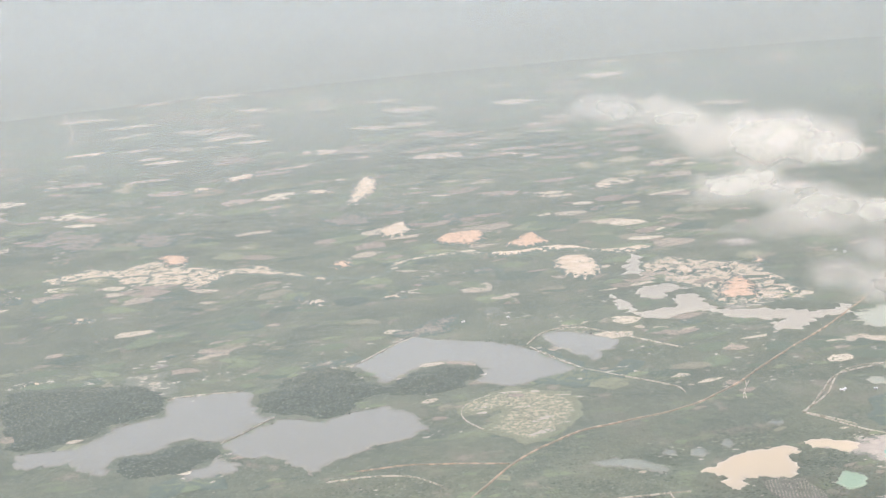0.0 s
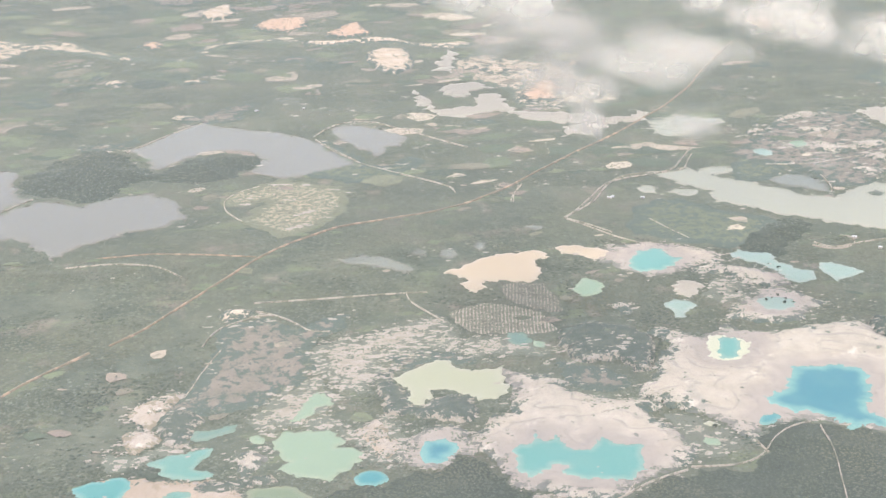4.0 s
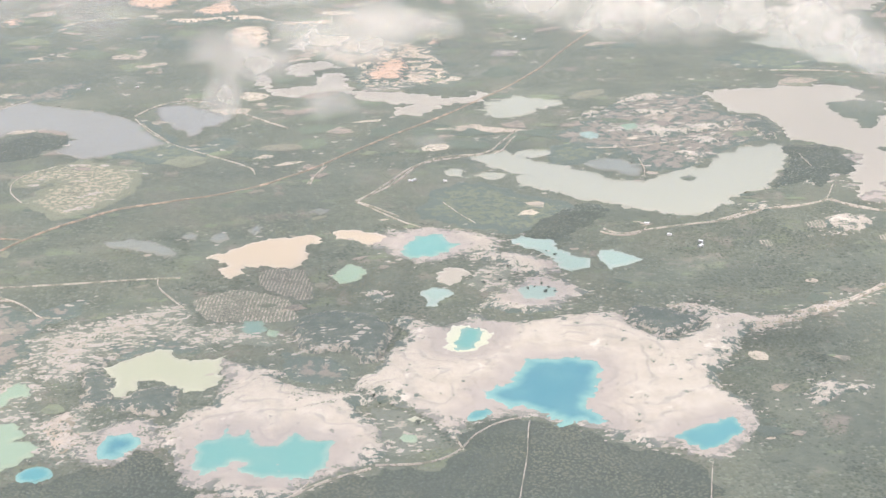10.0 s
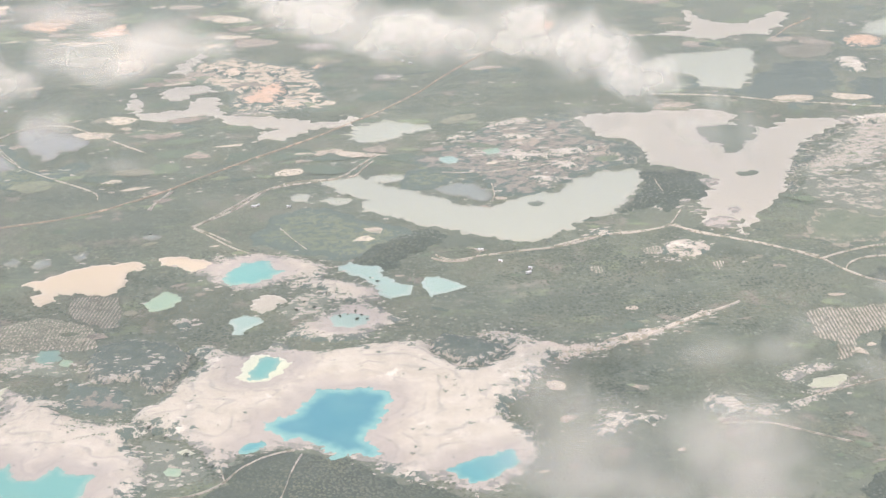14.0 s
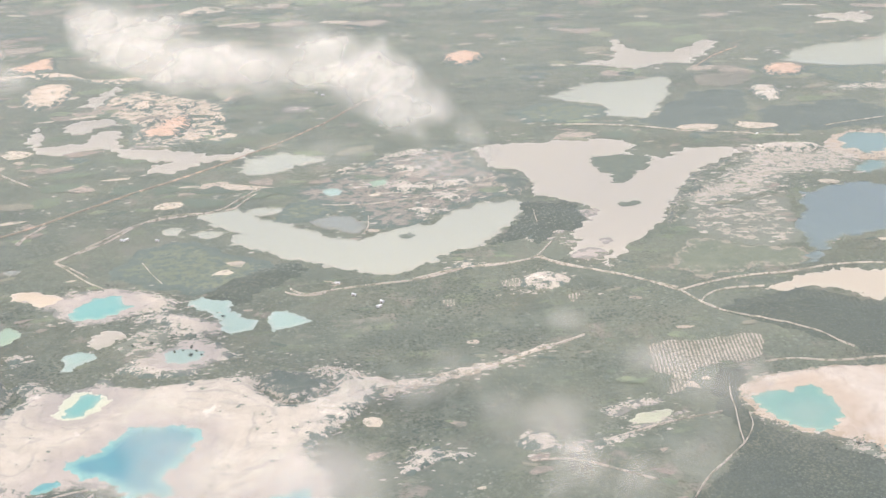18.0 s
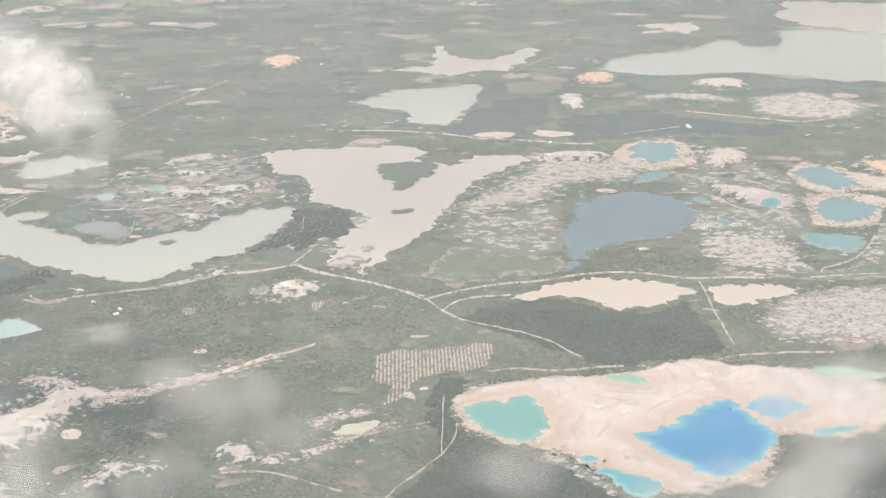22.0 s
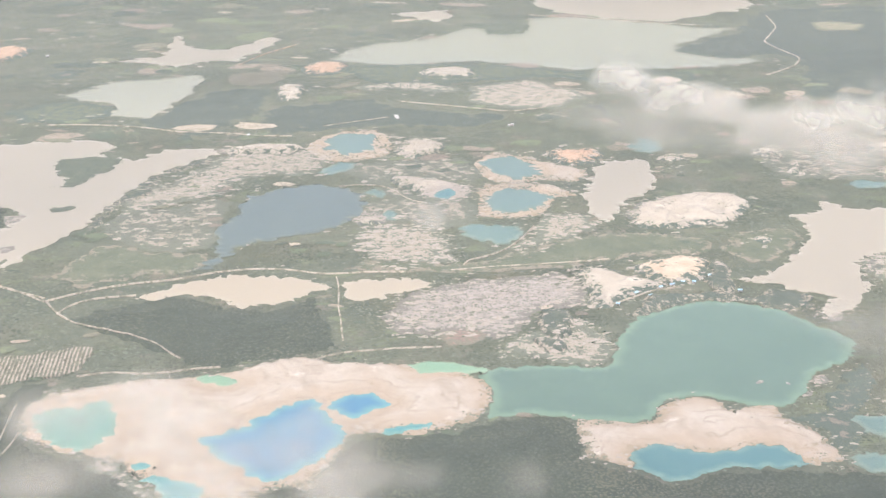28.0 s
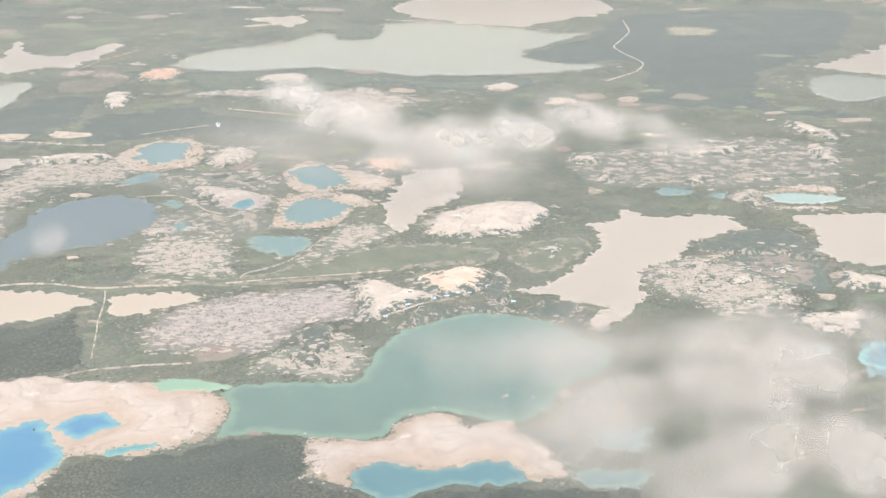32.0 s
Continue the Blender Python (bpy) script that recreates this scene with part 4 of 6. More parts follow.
land("wood", -22, 1019, 9, 1054, 44, 1075, 60, 1066, 55, 1040, 29, 1018, 8, 990, -14, 994)
land("warmsand", 59, 859, 72, 864, 84, 857, 101, 843, 118, 833, 140, 833, 160, 841, 192, 855, 231, 874, 227, 866, 193, 848, 164, 831, 134, 818, 107, 812, 91, 825, 75, 843)
land("sand", 117, 729, 128, 733, 138, 738, 138, 730, 152, 726, 154, 718, 140, 716, 129, 714, 119, 702, 111, 702, 113, 712)
land("warmsand", 338, 772, 346, 795, 371, 802, 414, 809, 451, 805, 478, 808, 498, 817, 526, 819, 547, 805, 578, 798, 596, 791, 622, 782, 636, 761, 638, 741, 629, 718, 619, 703, 599, 699, 588, 697, 576, 693, 556, 699, 542, 703, 532, 697, 524, 681, 506, 658, 499, 643, 485, 651, 461, 641, 422, 654, 407, 677, 386, 706, 357, 723, 343, 741)
land("warmsand", 679, 691, 692, 686, 709, 680, 723, 677, 737, 692, 752, 703, 766, 703, 778, 693, 779, 680, 792, 681, 803, 683, 812, 681, 811, 664, 816, 651, 823, 634, 822, 620, 818, 603, 798, 604, 791, 620, 778, 630, 754, 628, 739, 628, 725, 638, 710, 646, 699, 641, 689, 626, 680, 635, 669, 644, 672, 662)
land("wood", 453, 597, 479, 650, 497, 645, 511, 655, 527, 679, 540, 694, 561, 693, 587, 693, 617, 695, 648, 699, 665, 695, 676, 682, 672, 658, 667, 641, 678, 630, 688, 620, 702, 603, 713, 600, 729, 606, 747, 606, 780, 600, 807, 593, 833, 582, 856, 575, 814, 512)
land("wood", 368, 919, 405, 942, 438, 946, 460, 942, 484, 920, 503, 911, 531, 912, 555, 926, 550, 894, 554, 860, 548, 832, 528, 822, 494, 821, 472, 816, 450, 824, 439, 841, 417, 862, 392, 893)
land("grit", 595, 876, 611, 907, 632, 920, 662, 931, 701, 935, 740, 937, 761, 929, 764, 909, 755, 875, 737, 862, 714, 861, 695, 844, 684, 825, 665, 819, 648, 833, 628, 837, 596, 844)
land("redscrub", 626, 838, 639, 845, 660, 843, 664, 829, 647, 815, 627, 817)
land("sand", 763, 922, 781, 944, 793, 935, 808, 912, 830, 895, 810, 881, 786, 868, 762, 856, 751, 864, 762, 891)
land("tan", 818, 936, 842, 944, 869, 949, 886, 935, 867, 899, 852, 890, 828, 889, 817, 910)
land("mottled", 673, 817, 696, 822, 720, 827, 735, 846, 740, 823, 741, 792, 735, 769, 714, 764, 696, 773, 679, 782, 664, 799)
land("thicket", 706, 852, 731, 858, 728, 826, 709, 809, 700, 821)
land("thicket", 689, 814, 711, 804, 710, 789, 693, 788)
land("thicket", 773, 837, 798, 866, 829, 871, 858, 870, 883, 853, 908, 853, 920, 839, 920, 822, 896, 821, 880, 836, 850, 854, 821, 851, 793, 842)
land("thicket", 880, 923, 897, 921, 884, 883, 868, 862, 856, 867)
land("thicket", 898, 862, 929, 855, 931, 842, 917, 834, 898, 844)
land("scrub", 813, 660, 839, 670, 884, 712, 906, 726, 892, 692, 856, 650, 839, 616, 822, 613, 826, 634, 820, 651)
land("sand", 855, 710, 867, 716, 867, 705, 856, 701)
land("sand", 838, 691, 847, 696, 845, 688, 837, 686)
land("sand", 813, 711, 820, 716, 822, 712, 816, 709)
land("sand", 796, 708, 799, 710, 800, 707)
land("sand", 833, 708, 839, 710, 836, 703)
land("thicket", 379, 1109, 400, 1170, 420, 1220, 439, 1255, 471, 1289, 507, 1314, 509, 1299, 466, 1270, 446, 1235, 442, 1198, 417, 1185, 398, 1137, 384, 1108)
land("mottled", 425, 1219, 457, 1233, 488, 1266, 528, 1321, 572, 1324, 618, 1316, 625, 1283, 605, 1245, 563, 1243, 533, 1238, 500, 1188, 451, 1170, 420, 1150, 411, 1160)
land("sand", 515, 1341, 549, 1351, 598, 1349, 612, 1333, 581, 1316, 539, 1319)
land("spoil", 409, 1152, 467, 1167, 514, 1177, 499, 1104, 483, 1046, 436, 1054, 398, 1106)
land("scrubg", 358, 1012, 392, 1076, 436, 1054, 479, 1033, 471, 1006, 420, 995, 379, 983)
land("sand", 711, 1327, 736, 1346, 747, 1321, 746, 1299, 721, 1282, 703, 1285)
land("warmsand", 616, 1348, 651, 1387, 691, 1388, 709, 1362, 698, 1307, 674, 1279, 639, 1274, 615, 1298)
land("sand", 700, 1296, 722, 1336, 748, 1342, 759, 1311, 732, 1279, 707, 1274)
land("sand", 682, 1219, 713, 1203, 741, 1179, 744, 1151, 716, 1131, 692, 1144, 683, 1173, 671, 1193)
land("warmsand", 770, 1241, 799, 1277, 831, 1260, 850, 1225, 877, 1199, 853, 1165, 821, 1176, 784, 1170, 765, 1202)
land("warmsand", 755, 1167, 797, 1173, 830, 1151, 840, 1122, 818, 1118, 789, 1082, 754, 1073, 731, 1086, 740, 1126)
land("soil", 852, 1266, 885, 1270, 917, 1270, 909, 1233, 884, 1218, 855, 1223)
land("mottled", 621, 1062, 645, 1080, 668, 1068, 680, 1035, 673, 987, 648, 986, 622, 998, 615, 1020)
land("sand", 616, 1102, 633, 1119, 650, 1103, 640, 1081, 620, 1081)
land("mottled", 786, 1074, 809, 1078, 832, 1065, 823, 1035, 791, 1012, 767, 1002, 741, 986, 732, 1002, 757, 1019)
land("sand", 863, 1066, 899, 1093, 948, 1109, 987, 1092, 987, 1057, 948, 1024, 916, 1015, 883, 1015, 861, 1027)
land("spoil", 631, 1249, 682, 1269, 753, 1265, 770, 1221, 754, 1185, 713, 1203, 682, 1219, 671, 1193, 689, 1153, 734, 1135, 729, 1078, 707, 1059, 684, 1049, 650, 1079, 619, 1078, 614, 1127, 661, 1151, 646, 1208)
land("mottled", 616, 1063, 649, 1072, 684, 1049, 679, 993, 655, 978, 611, 994)
land("scrubg", 592, 991, 631, 996, 687, 971, 725, 983, 784, 1006, 830, 1018, 908, 987, 888, 955, 816, 956, 763, 948, 705, 947, 625, 967, 593, 974)
land("mottled", 1009, 903, 1040, 923, 1071, 930, 1093, 910, 1103, 880, 1109, 840, 1109, 815, 1077, 805, 1053, 799, 1027, 805, 1020, 836, 1004, 852)
land("sand", 1084, 791, 1112, 790, 1144, 783, 1117, 744, 1086, 757, 1076, 771)
land("sand", 1006, 897, 1029, 911, 1040, 902, 1021, 886, 1004, 878)
land("sand", 1042, 915, 1073, 922, 1089, 908, 1066, 900, 1045, 901)
land("sand", 1068, 875, 1094, 876, 1090, 860, 1067, 856)
land("sand", 1018, 861, 1044, 862, 1047, 848, 1020, 846)
land("sand", 1063, 832, 1099, 832, 1109, 815, 1079, 808, 1060, 817)
land("sand", 1046, 883, 1066, 886, 1060, 871, 1045, 868)
land("sand", 921, 814, 936, 816, 934, 800, 920, 794)
land("sand", 1116, 884, 1134, 887, 1137, 875, 1119, 871)
land("thicket", 1080, 957, 1112, 973, 1156, 978, 1187, 963, 1190, 931, 1183, 903, 1161, 894, 1144, 913, 1115, 919, 1084, 934)
land("scrub", 1105, 922, 1147, 926, 1174, 906, 1171, 878, 1140, 832, 1109, 840, 1096, 869, 1091, 897)
land("isle", 1102, 804, 1123, 812, 1129, 798, 1108, 789)
land("scrubg", 923, 979, 958, 1000, 995, 984, 975, 952, 945, 931, 921, 923, 910, 946)
land("sand", 944, 974, 959, 982, 965, 969, 951, 958)
land("sand", 1196, 1221, 1240, 1238, 1286, 1233, 1257, 1207, 1208, 1205)
land("sand", 1232, 1264, 1273, 1260, 1257, 1244)
land("sand", 1353, 1214, 1372, 1222, 1374, 1182, 1351, 1148, 1340, 1161)
land("sand", 1389, 1319, 1412, 1295, 1418, 1248, 1406, 1231, 1380, 1269)
land("sand", 1074, 1230, 1102, 1234, 1105, 1212, 1077, 1207)
land("sand", 1083, 1165, 1109, 1179, 1086, 1144, 1071, 1144)
land("sand", 1165, 1137, 1189, 1145, 1181, 1119, 1161, 1118)
land("sand", 1179, 1076, 1217, 1092, 1220, 1076, 1200, 1053, 1181, 1057)
land("sand", 960, 1223, 981, 1239, 995, 1225, 976, 1209)
land("warmsand", 1215, 1077, 1267, 1089, 1301, 1073, 1290, 1057, 1256, 1072, 1219, 1069, 1201, 1044, 1230, 1030, 1269, 1025, 1263, 1016, 1215, 1027, 1195, 1045)
land("warmsand", 1088, 1553, 1125, 1568, 1139, 1543, 1109, 1527)
land("spoil", 1088, 1248, 1201, 1270, 1308, 1272, 1360, 1236, 1390, 1206, 1292, 1060, 1236, 1092, 1175, 1096, 1123, 1117, 1067, 1129, 1063, 1190)
land("farwood", 1198, 1715, 1231, 1755, 1292, 1797, 1355, 1836, 1470, 1981, 1627, 2006, 1893, 1961, 1722, 1705, 1642, 1639, 1571, 1599, 1499, 1555, 1443, 1467, 1421, 1410, 1444, 1370, 1492, 1360, 1463, 1316, 1410, 1341, 1370, 1377, 1273, 1411, 1257, 1458, 1336, 1587, 1337, 1659, 1262, 1644, 1227, 1661)
land("isle", 967, 1950, 1026, 1972, 1056, 1934, 1031, 1874, 993, 1848, 971, 1876)
land("mottledy", 1512, 1886, 1582, 1864, 1559, 1813, 1477, 1814)
land("soil", 667, 1706, 713, 1734, 731, 1714, 709, 1660, 671, 1656)
land("sand", 618, 1601, 640, 1619, 656, 1595, 636, 1540, 616, 1543)
land("sand", 816, 1658, 852, 1673, 887, 1658, 880, 1620, 841, 1616, 814, 1629)
land("mottled", 849, 1553, 888, 1577, 952, 1584, 977, 1534, 986, 1488, 948, 1452, 895, 1446, 855, 1471, 836, 1496)
land("mottled", 705, 1588, 756, 1612, 811, 1595, 844, 1559, 827, 1532, 784, 1556, 729, 1570)
land("grass", 719, 1699, 784, 1707, 860, 1696, 958, 1659, 1054, 1602, 1172, 1595, 1143, 1541, 1062, 1537, 973, 1597, 852, 1583, 745, 1598)
land("farwood", 600, 1504, 653, 1523, 724, 1527, 759, 1480, 804, 1447, 865, 1424, 814, 1381, 732, 1394, 666, 1392, 607, 1389, 566, 1407)
land("farwood", 436, 1471, 481, 1516, 516, 1566, 537, 1607, 593, 1604, 615, 1572, 593, 1505, 546, 1434, 492, 1418)
land("grass", 308, 1547, 355, 1581, 401, 1566, 426, 1540, 418, 1504, 374, 1490, 318, 1489)
land("darkrows", 573, 1686, 649, 1692, 621, 1631, 569, 1629)
land("soil", 260, 1868, 299, 1908, 329, 1878, 312, 1825, 274, 1812)
land("sand", 230, 996, 236, 1010, 246, 1018, 262, 1013, 258, 997, 247, 983, 235, 980)
land("rows", 215, 1004, 231, 1008, 234, 991, 216, 992)
land("rows", 262, 966, 274, 970, 269, 953, 262, 952)
land("rows", 164, 971, 175, 971, 172, 958, 165, 959)
land("rows", 206, 975, 213, 978, 210, 969)
land("rows", 300, 862, 318, 869, 338, 865, 365, 871, 385, 868, 376, 835, 365, 827, 345, 825, 324, 820, 305, 787, 295, 785, 302, 810, 293, 825)
land("sand", 243, 760, 248, 770, 258, 777, 270, 780, 286, 779, 284, 770, 275, 769, 263, 763, 253, 756)
land("sand", 185, 739, 193, 747, 206, 743, 211, 735, 214, 723, 203, 718, 190, 722, 184, 728)
land("sand", 222, 726, 240, 732, 258, 735, 265, 736, 253, 728, 239, 723, 224, 718, 209, 719)
land("sand", 255, 747, 263, 744, 279, 749, 293, 758, 300, 762, 289, 747, 273, 740, 262, 739)
land("mottled", 371, 691, 389, 702, 401, 686, 406, 671, 415, 649, 403, 645, 389, 660, 377, 676)
land("wood", 321, 776, 333, 809, 355, 819, 356, 805, 343, 785, 337, 757, 342, 732, 360, 714, 383, 696, 399, 679, 412, 650, 426, 635, 406, 585, 246, 610, 282, 663, 316, 707)

# ---- plan: roads and tracks ----
road("track", 3.0, -1529, 4572, -1458, 4216, -1368, 3890, -1317, 3596)
road("laterite", 3.2, -615, 817, -603, 835, -579, 865, -553, 892)
road("track", 3.5, 84, 855, 111, 825, 137, 826, 167, 836, 195, 852, 230, 873)
road("track", 1.4, -112, 679, -115, 697, -122, 730)
road("track", 1.4, -68, 706, -74, 681, -78, 656, -85, 632, -91, 609)
road("track", 1.4, 28, 646, 20, 623, 11, 594)
road("track", 2.0, -231, 631, -222, 634, -212, 646, -198, 656, -185, 661, -168, 666)
road("track", 1.2, -165, 669, -145, 667, -132, 666, -115, 675, -107, 689, -99, 702, -72, 712)
road("track", 1.2, -434, 963, -397, 962, -359, 963, -321, 964, -295, 962)
road("track", 1.3, -432, 947, -414, 935, -397, 915, -393, 905)
road("track", 1.5, -289, 904, -307, 937, -314, 956, -312, 965)
road("track", 1.4, -479, 812, -471, 838, -461, 868, -457, 880)
road("track", 1.2, -471, 888, -465, 911, -458, 923, -440, 930, -428, 944, -411, 932, -397, 916, -394, 899, -376, 900)
road("track", 1.3, -272, 646, -267, 636, -261, 629, -243, 626, -227, 628, -215, 639, -204, 656)
road("laterite", 3.0, -539, 901, -518, 925, -494, 961, -460, 1014, -427, 1065, -400, 1092, -361, 1123, -310, 1137, -269, 1147, -231, 1168, -190, 1203, -150, 1250, -95, 1308, -50, 1353, -9, 1401, 35, 1453, 89, 1533, 130, 1611, 216, 1755)
road("laterite", 1.4, -569, 1080, -523, 1084, -475, 1074, -432, 1062)
road("track", 1.6, -192, 1158, -187, 1186, -175, 1210)
road("track", 2.0, -152, 1108, -121, 1154, -90, 1204, -54, 1216, -19, 1224, 19, 1293)
road("track", 1.4, -152, 1108, -133, 1081, -114, 1051, -93, 1031)
road("track", 1.2, -77, 1095, -66, 1065, -56, 1042)
road("track", 1.4, 43, 1008, 58, 993, 78, 999, 90, 1024, 75, 1026)
road("track", 2.2, -572, 1386, -534, 1441, -497, 1480)
road("track", 2.2, -765, 1342, -733, 1345, -694, 1342)
road("track", 2.0, -697, 1188, -675, 1213, -649, 1248)
road("track", 2.0, -370, 1395, -351, 1345, -329, 1306)
road("track", 1.8, -372, 1406, -352, 1444, -330, 1460, -298, 1449, -271, 1415, -235, 1369, -210, 1338)
road("track", 1.5, -430, 1248, -456, 1230, -467, 1209, -462, 1180, -445, 1150)
road("track", 3.0, -1526, 4614, -1465, 4261, -1381, 3934, -1317, 3584)
road("track", 1.6, -493, 1025, -516, 1056, -555, 1067, -594, 1063)
road("track", 2.2, -153, 1110, -115, 1151, -84, 1210, -53, 1225, -10, 1219, 15, 1273)
road("track", 1.4, -153, 1110, -133, 1089, -118, 1067)
road("track", 1.6, -360, 1373, -326, 1301, -287, 1260, -264, 1239, -240, 1210, -242, 1195)
road("track", 1.6, 47, 1015, 58, 995, 73, 1005, 107, 1012, 135, 1014, 165, 1023, 198, 1042, 233, 1042, 255, 1052, 261, 1070, 274, 1090)
road("track", 2.0, 255, 1052, 270, 1036, 298, 1015, 323, 991, 351, 966)
road("track", 1.4, 79, 1227, 120, 1220, 160, 1231, 207, 1242, 228, 1258, 252, 1287)
road("track", 1.6, -194, 1161, -191, 1179, -180, 1193, -178, 1217)
road("track", 1.5, 272, 1170, 268, 1129)
road("track", 1.6, 113, 1138, 120, 1161, 120, 1186)
road("track", 1.8, 146, 1020, 174, 1033, 193, 1041, 216, 1037, 240, 1046, 258, 1054)
road("track", 2.0, 258, 1054, 267, 1031, 285, 1025, 305, 1008, 326, 992, 343, 968, 351, 960)
road("track", 2.2, 351, 960, 372, 972, 416, 983, 450, 984, 481, 994, 511, 995, 542, 988, 556, 976, 573, 969, 601, 968, 632, 963)
road("track", 1.8, 352, 960, 357, 947, 360, 932, 371, 915)
road("track", 1.6, 360, 932, 366, 948, 382, 958, 419, 958)
road("track", 1.2, 371, 915, 393, 896, 421, 874, 434, 851, 442, 836)
road("track", 1.5, 372, 821, 394, 827, 404, 819, 422, 813, 448, 818, 468, 816)
road("track", 2.2, 575, 962, 571, 932, 563, 886, 560, 859, 557, 839)
road("track", 1.5, 336, 786, 328, 750, 321, 710)
road("track", 1.6, 321, 710, 301, 688, 287, 674, 273, 652)
road("track", 1.2, 337, 749, 333, 722, 321, 710)
road("track", 2.6, 162, 833, 178, 839, 199, 850, 212, 862, 237, 874, 259, 887)
road("track", 1.2, 189, 708, 203, 711, 219, 707, 240, 688, 258, 675)
road("track", 1.4, 225, 722, 258, 735, 297, 748, 320, 753)
road("track", 1.8, 669, 958, 717, 958, 765, 954, 805, 955)
road("track", 1.6, 681, 965, 682, 978, 705, 980, 729, 996, 745, 1014, 769, 1046)
road("track", 1.5, 525, 811, 551, 823, 574, 819, 591, 821, 623, 816)
road("track", 1.6, 758, 857, 786, 868, 811, 884, 835, 884)
road("track", 1.5, 889, 921, 869, 868)
road("track", 1.4, 621, 1194, 655, 1197, 672, 1175, 675, 1139, 694, 1127)
road("laterite", 2.6, 589, 1734, 633, 1799, 684, 1850)
road("track", 3.6, 1462, 1943, 1434, 1853, 1358, 1752, 1357, 1700, 1360, 1643, 1324, 1596, 1258, 1552)
road("track", 1.6, 348, 1477, 392, 1470, 446, 1450, 492, 1418, 541, 1406, 562, 1389, 605, 1382)
road("track", 1.6, 754, 1508, 813, 1472, 870, 1437, 941, 1453)
road("track", 1.4, 645, 1414, 682, 1426, 725, 1437)
road("track", 2.2, 1083, 2013, 1165, 1975, 1241, 1924, 1321, 1887)


def far_fields():
    """Small clearings, gardens and bare plots strewn over the plain, larger and paler-looking far away."""
    rng = random.Random(11)
    solid = [p for _, p, _ in LAKES] + [p for _, p in LANDS]
    made = 0
    while made < 430:
        y = 1400 + 3100 * rng.random() ** 1.6
        x = rng.uniform(-600 - 0.3 * y, 600 + 0.75 * y)
        r = rng.uniform(5, 15) * (y / 1000) ** 1.1
        if y < 1900 and any(inside(np.array([x, x - r, x + r]), np.array([y, y, y]), p).any() for p in solid):
            continue
        made += 1
        turn, flat = rng.uniform(-0.5, 0.5), rng.uniform(0.5, 1.3)
        nums = []
        for k in range(7):
            a, q = k * 0.8976, r * rng.uniform(0.55, 1.2)
            u, v = q * math.cos(a), q * flat * math.sin(a)
            nums += [x + u * math.cos(turn) - v * math.sin(turn), y + u * math.sin(turn) + v * math.cos(turn)]
        west = ["grass", "grass", "scrubg", "scrubg", "scrubg", "scrub", "scrub", "mottledy", "mottledy", "grit", "spoil", "tan"]
        land(rng.choice(west if x < 0.05 * y else ["grass", "scrubg", "scrubg", "farwood", "farwood", "scrub"]), *nums)


far_fields()
SHORE = np.vstack([p for _, p, _ in LAKES])


# ---- ground: one sheet to the horizon ----
def ground():
    ys = np.concatenate([np.arange(-1500, 400, 100.0), np.arange(400, 2000, 20.0), np.arange(2000, 4701, 60.0)])
    xs = np.concatenate([np.arange(-4700, -1500, 100.0), np.arange(-1500, 2200, 20.0), np.arange(2200, 4801, 100.0)])
    gx, gy = np.meshgrid(xs, ys)
    z = np.array([0.22 * fractal(x, y, 120, 2) - 0.35 for x, y in zip(gx.ravel(), gy.ravel())])
    nx, ny = len(xs), len(ys)
    idx = np.arange(nx * ny).reshape(ny, nx)
    faces = np.stack([idx[:-1, :-1], idx[:-1, 1:], idx[1:, 1:], idx[1:, :-1]], -1).reshape(-1, 4)
    me = mesh_of("ground", np.stack([gx.ravel(), gy.ravel(), z], 1), faces.tolist(), MAT_GROUND)
    tagged(new("ground", me), "flat lowland of green scrub and grass", "ground", kind="structure")


ground()


def relief(kind, x, y):
    if kind in ("sand", "warmsand", "thicket", "mottled", "grit", "soil", "tan"):
        return 0.9 * max(0, 0.4 + fractal(x, y, 38, 5)) + 0.35 * abs(fractal(x + 90, y, 9, 2))
    return 0.25 * abs(fractal(x, y, 12, 3))


